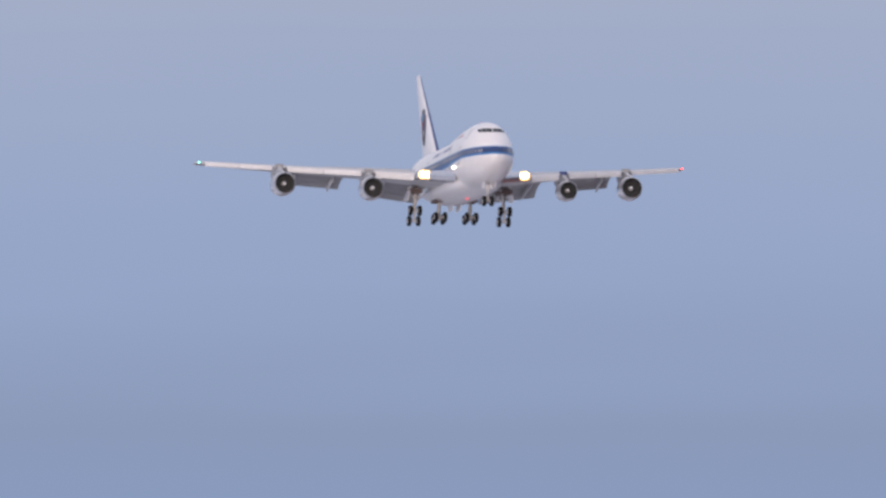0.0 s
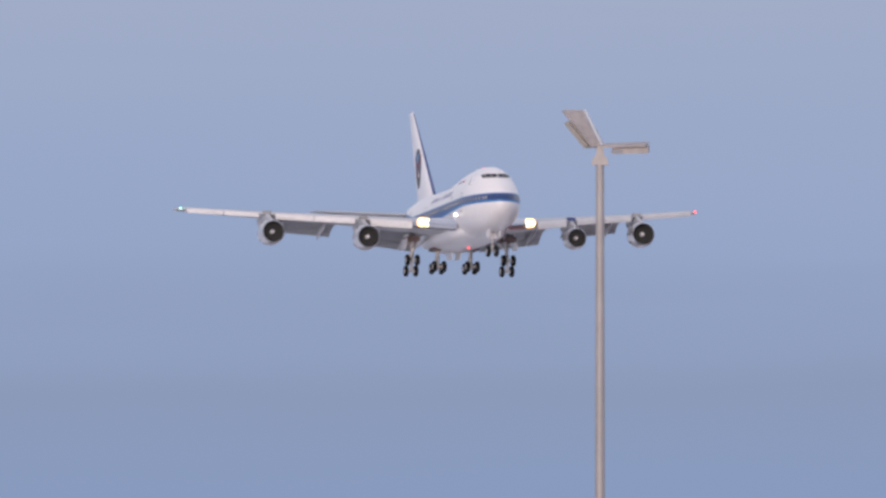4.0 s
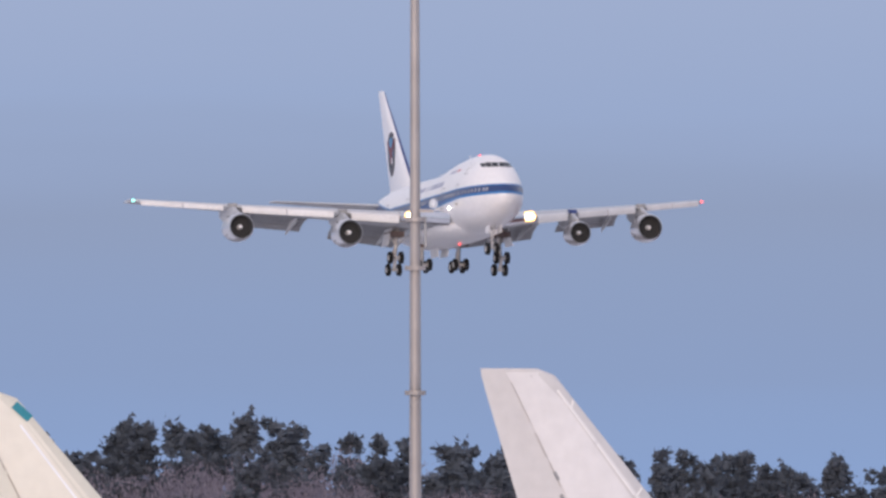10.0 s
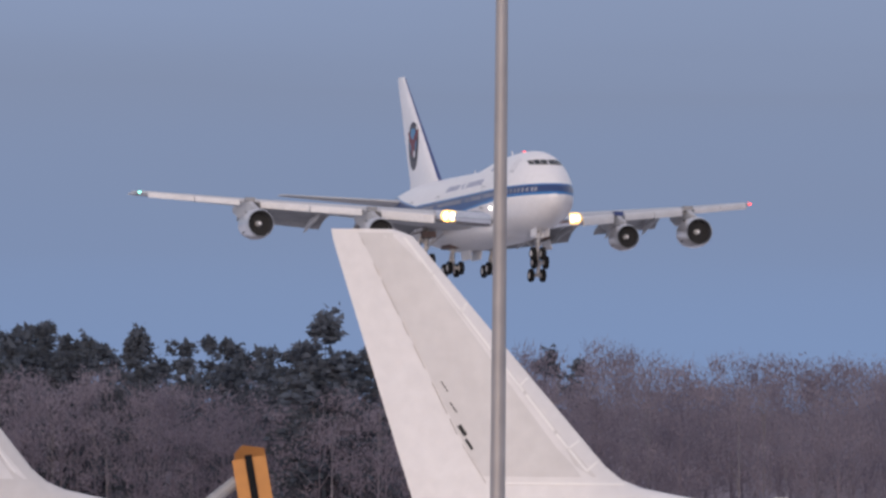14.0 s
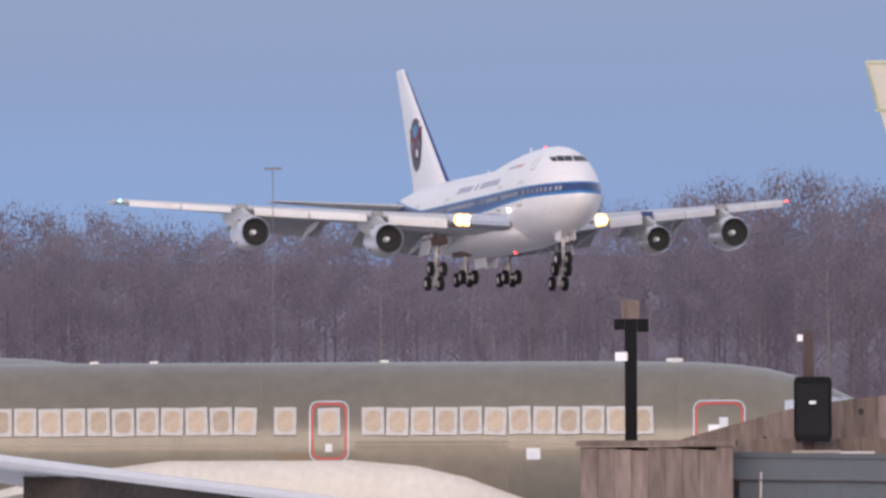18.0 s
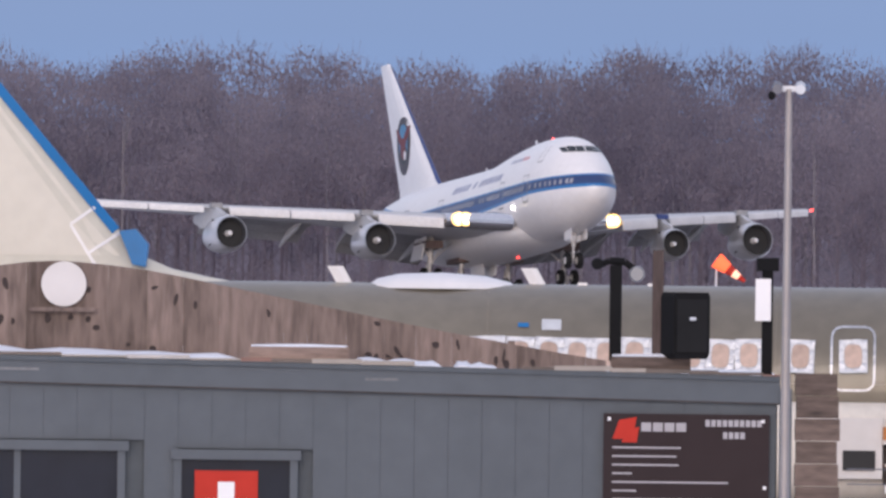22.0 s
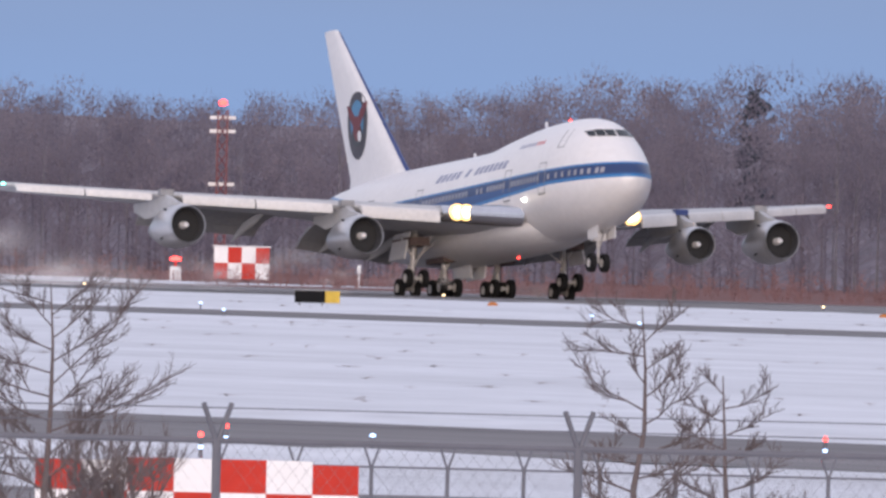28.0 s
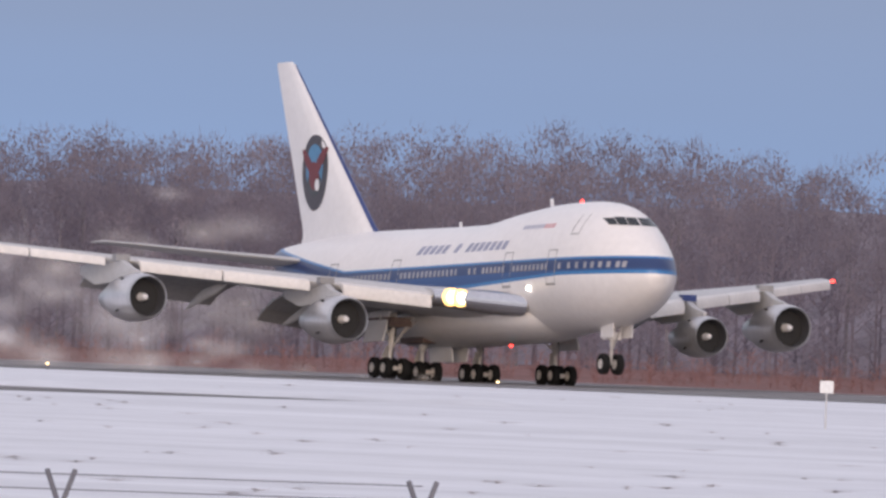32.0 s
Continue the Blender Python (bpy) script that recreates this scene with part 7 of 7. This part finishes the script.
part("red_lamp", Shape().lathe([(1.5, 0.0), (1.52, 0.4), (1.75, 0.4), (1.85, 0.0)], axis="Z", n=12), REDL, beacon, "lit red lamp")
for b, off in ((-1.32, 765), (-0.62, 770), (-0.55, 700), (-3.0, 770), (-2.9, 880), (-2.62, 880)):
    mk = root("orange_marker", "low orange edge marker", "marker", "orange edge markers", Matrix.Translation(field(at_bearing(b, off), off)))
    part("cone", Shape().lathe([(0, 0.34), (0.08, 0.32), (0.2, 0.2), (0.24, 0.0)], axis="Z", n=10), ORANGE, mk, "", True)
for b, off, h, m in ((-0.272, 560, 2.6, WIRE), (0.62, 560, 2.5, WIRE), (-2.625, 880, 1.9, REDP), (-1.56, 880, 1.6, MASK)):
    mk = root("marker_post", "thin marker post standing in snow", "post", "marker posts", Matrix.Translation(field(at_bearing(b, off), off)))
    part("post", Shape().box(-0.045, 0.045, -0.045, 0.045, 0, h), m, mk)
    part("plate", Shape().box(-0.12, 0.12, -0.075, -0.045, h - 0.6, h), m, mk)
bx = root("marker_box", "small white box on a thin post", "marker", at=Matrix.Translation(field(at_bearing(2.14, 640), 640)))
part("box", Shape().box(-0.3, 0.3, -0.15, 0.15, 1.6, 2.15), MASK, bx)
part("post", Shape().tube((0, 0, 0), (0, 0, 1.6), 0.04, n=6), WING, bx)
for b, d, h in ((-7.03, 1500, 14.9),):
    fl = root("apron_flood_mast", "distant slim flood light mast", "light pole", "distant flood masts", Matrix.Translation(polar(b, d)))
    part("shaft", Shape().tube((0, 0, 0), (0, 0, h), 0.03, 0.02, 8), WIRE, fl)
    part("lamp_bar", Shape().box(-0.4, 0.4, -0.1, 0.1, h - 0.06, h + 0.05), WIRE, fl)

# ---------------------------------------------------------------- tyre smoke
def smoke(label, blobs, count, seed):
    """Sheer lumps of smoke: a blob is metres ahead, across and up, its spread along, across and up, and a lump's size."""
    r = np.random.RandomState(seed)
    co, faces, soft = [], [], []
    for ahead, across, up, sa, sc, su, share, size in blobs:
        for _ in range(int(count * share)):
            c = ALONG * (r.normal(0, sa) + ahead) + LEFT * (r.normal(0, sc) + across) + Vector((0, 0, abs(r.normal(up, su)) + 0.1))
            k, lean, n = size * r.uniform(0.6, 1.9), r.uniform(-0.4, 0.4), 14
            first = len(co)
            for i in range(n):
                t = 2 * math.pi * i / n
                w = k
                soft.append((math.cos(t), math.sin(t)))
                co.append(c + Vector((w * 1.5 * math.cos(t), w * lean * math.sin(t), 0)) + Vector((0, 0, w * 0.7 * math.sin(t))))
            faces.append(tuple(range(first, first + n)))
    me = bpy.data.meshes.new("tyre_smoke")
    me.from_pydata([tuple(p) for p in co], [], faces)
    me.uv_layers.new(name="lump").data.foreach_set("uv", np.array(soft).ravel())
    me.materials.append(SMOKE)
    return tagged(new("tyre_smoke", me), label, "smoke", "trails of tyre smoke", kind="stuff")


SMOKES = [
    (smoke("thin pale puffs of tyre smoke behind the wheels", [(-6, 6.8, 0.9, 4.5, 1.3, 0.8, 0.6, 0.6), (-9, -2.5, 0.7, 6, 2.5, 0.6, 0.4, 0.6)], 22, 61), [(0, -12), (24.9, -12), (25.6, -1.0), (26.2, 0.0), (29, -0.6), (32, -1.2)]),
    (smoke("wide faint haze of smoke in the wake", [(-40, 0, 4.2, 15, 4, 2.4, 0.35, 1.5), (-70, 2, 4.4, 18, 5, 2.4, 0.4, 1.7), (-24, -6, 2.6, 10, 5, 1.8, 0.25, 1.2)], 72, 62), [(0, -22), (25.8, -22), (27.6, -9), (29, -1.5), (32, 0.0)]),
]
# ---------------------------------------------------------------- movement
# seconds, metres along the runway, height, nose up, port wing down, nose right of the runway heading
FLIGHT = [
    (0, -3762.97, 78.465, 4.098, 0.484, 1.444), (1.5, -3667.87, 73.232, 3.687, 0.243, 1.549), (3, -3570.79, 67.911, 3.569, 0.138, 1.543),
    (6, -3377.19, 56.705, 3.657, 0.394, 1.338), (8, -3249.94, 49.556, 3.621, -0.536, 1.036), (9, -3184.99, 45.847, 3.562, -0.479, 0.754),
    (11, -3055.84, 38.354, 3.398, 0.470, 0.138), (13, -2922.91, 31.016, 3.263, 0.548, -0.497), (13.5, -2889.28, 29.120, 3.235, 0.641, -0.596),
    (15.5, -2751.12, 21.079, 3.329, -0.708, -0.725), (16, -2716.01, 19.122, 3.378, -0.410, -0.659), (18, -2576.50, 12.084, 3.740, 0.220, -0.019),
    (19, -2507.85, 9.043, 4.070, 0.155, 0.326), (21, -2374.23, 4.944, 4.735, 0.352, 0.934), (22.5, -2277.89, 2.437, 5.844, -0.049, 0.956),
    (23, -2246.38, 1.778, 6.100, -0.119, 0.908), (24.5, -2152.79, 0.814, 6.382, 0.266, 0.653), (26, -2060.11, 0.110, 6.290, 0.239, 0.268),
    (26.5, -2029.60, 0.029, 6.188, 0.158, 0.146), (28.5, -1908.11, -0.029, 5.173, 0.202, -0.234), (30, -1818.76, -0.027, 4.101, 0.433, -0.498),
    (32, -1699.78, -0.101, 2.549, 0.723, -0.645)]


def motions():
    rows = []
    for t, s, z, up, roll, yaw in FLIGHT:
        p = field(s, LATERAL, z + 0.3)
        rows.append((t, Matrix.Translation(p) @ pose(0, 0, 0, 0, 0, 90 - HEADING - yaw) @ pose(0, 0, 0, 0, -up) @ pose(0, 0, 5) @ pose(0, 0, 0, -roll) @ pose(0, 0, -5)))
    walk(jumbo, rows)
    # tyre smoke rises from the runway at touchdown and trails behind
    for ob, lift in SMOKES:
        walk(ob, [(t, Matrix.Translation(field(s, LATERAL, lerp(lift, t)[0]))) for t, s, z, up, roll, yaw in FLIGHT])
    # the trucks hang tilted in flight and level out on the runway
    for ob, x, y, tilt in TRUCKS:
        walk(ob, [(t, pose(x, y, 0.36 - drop, 0, -a, 0)) for t, a, drop in ((0, tilt, 0.25), (24.6, tilt, 0.25), (26, tilt * 0.9, 0.1), (28.5, tilt * 0.35 - 3, 0.0), (30, tilt * 0.12 - 4, 0.0), (32, -2.5, 0.0))])


motions()
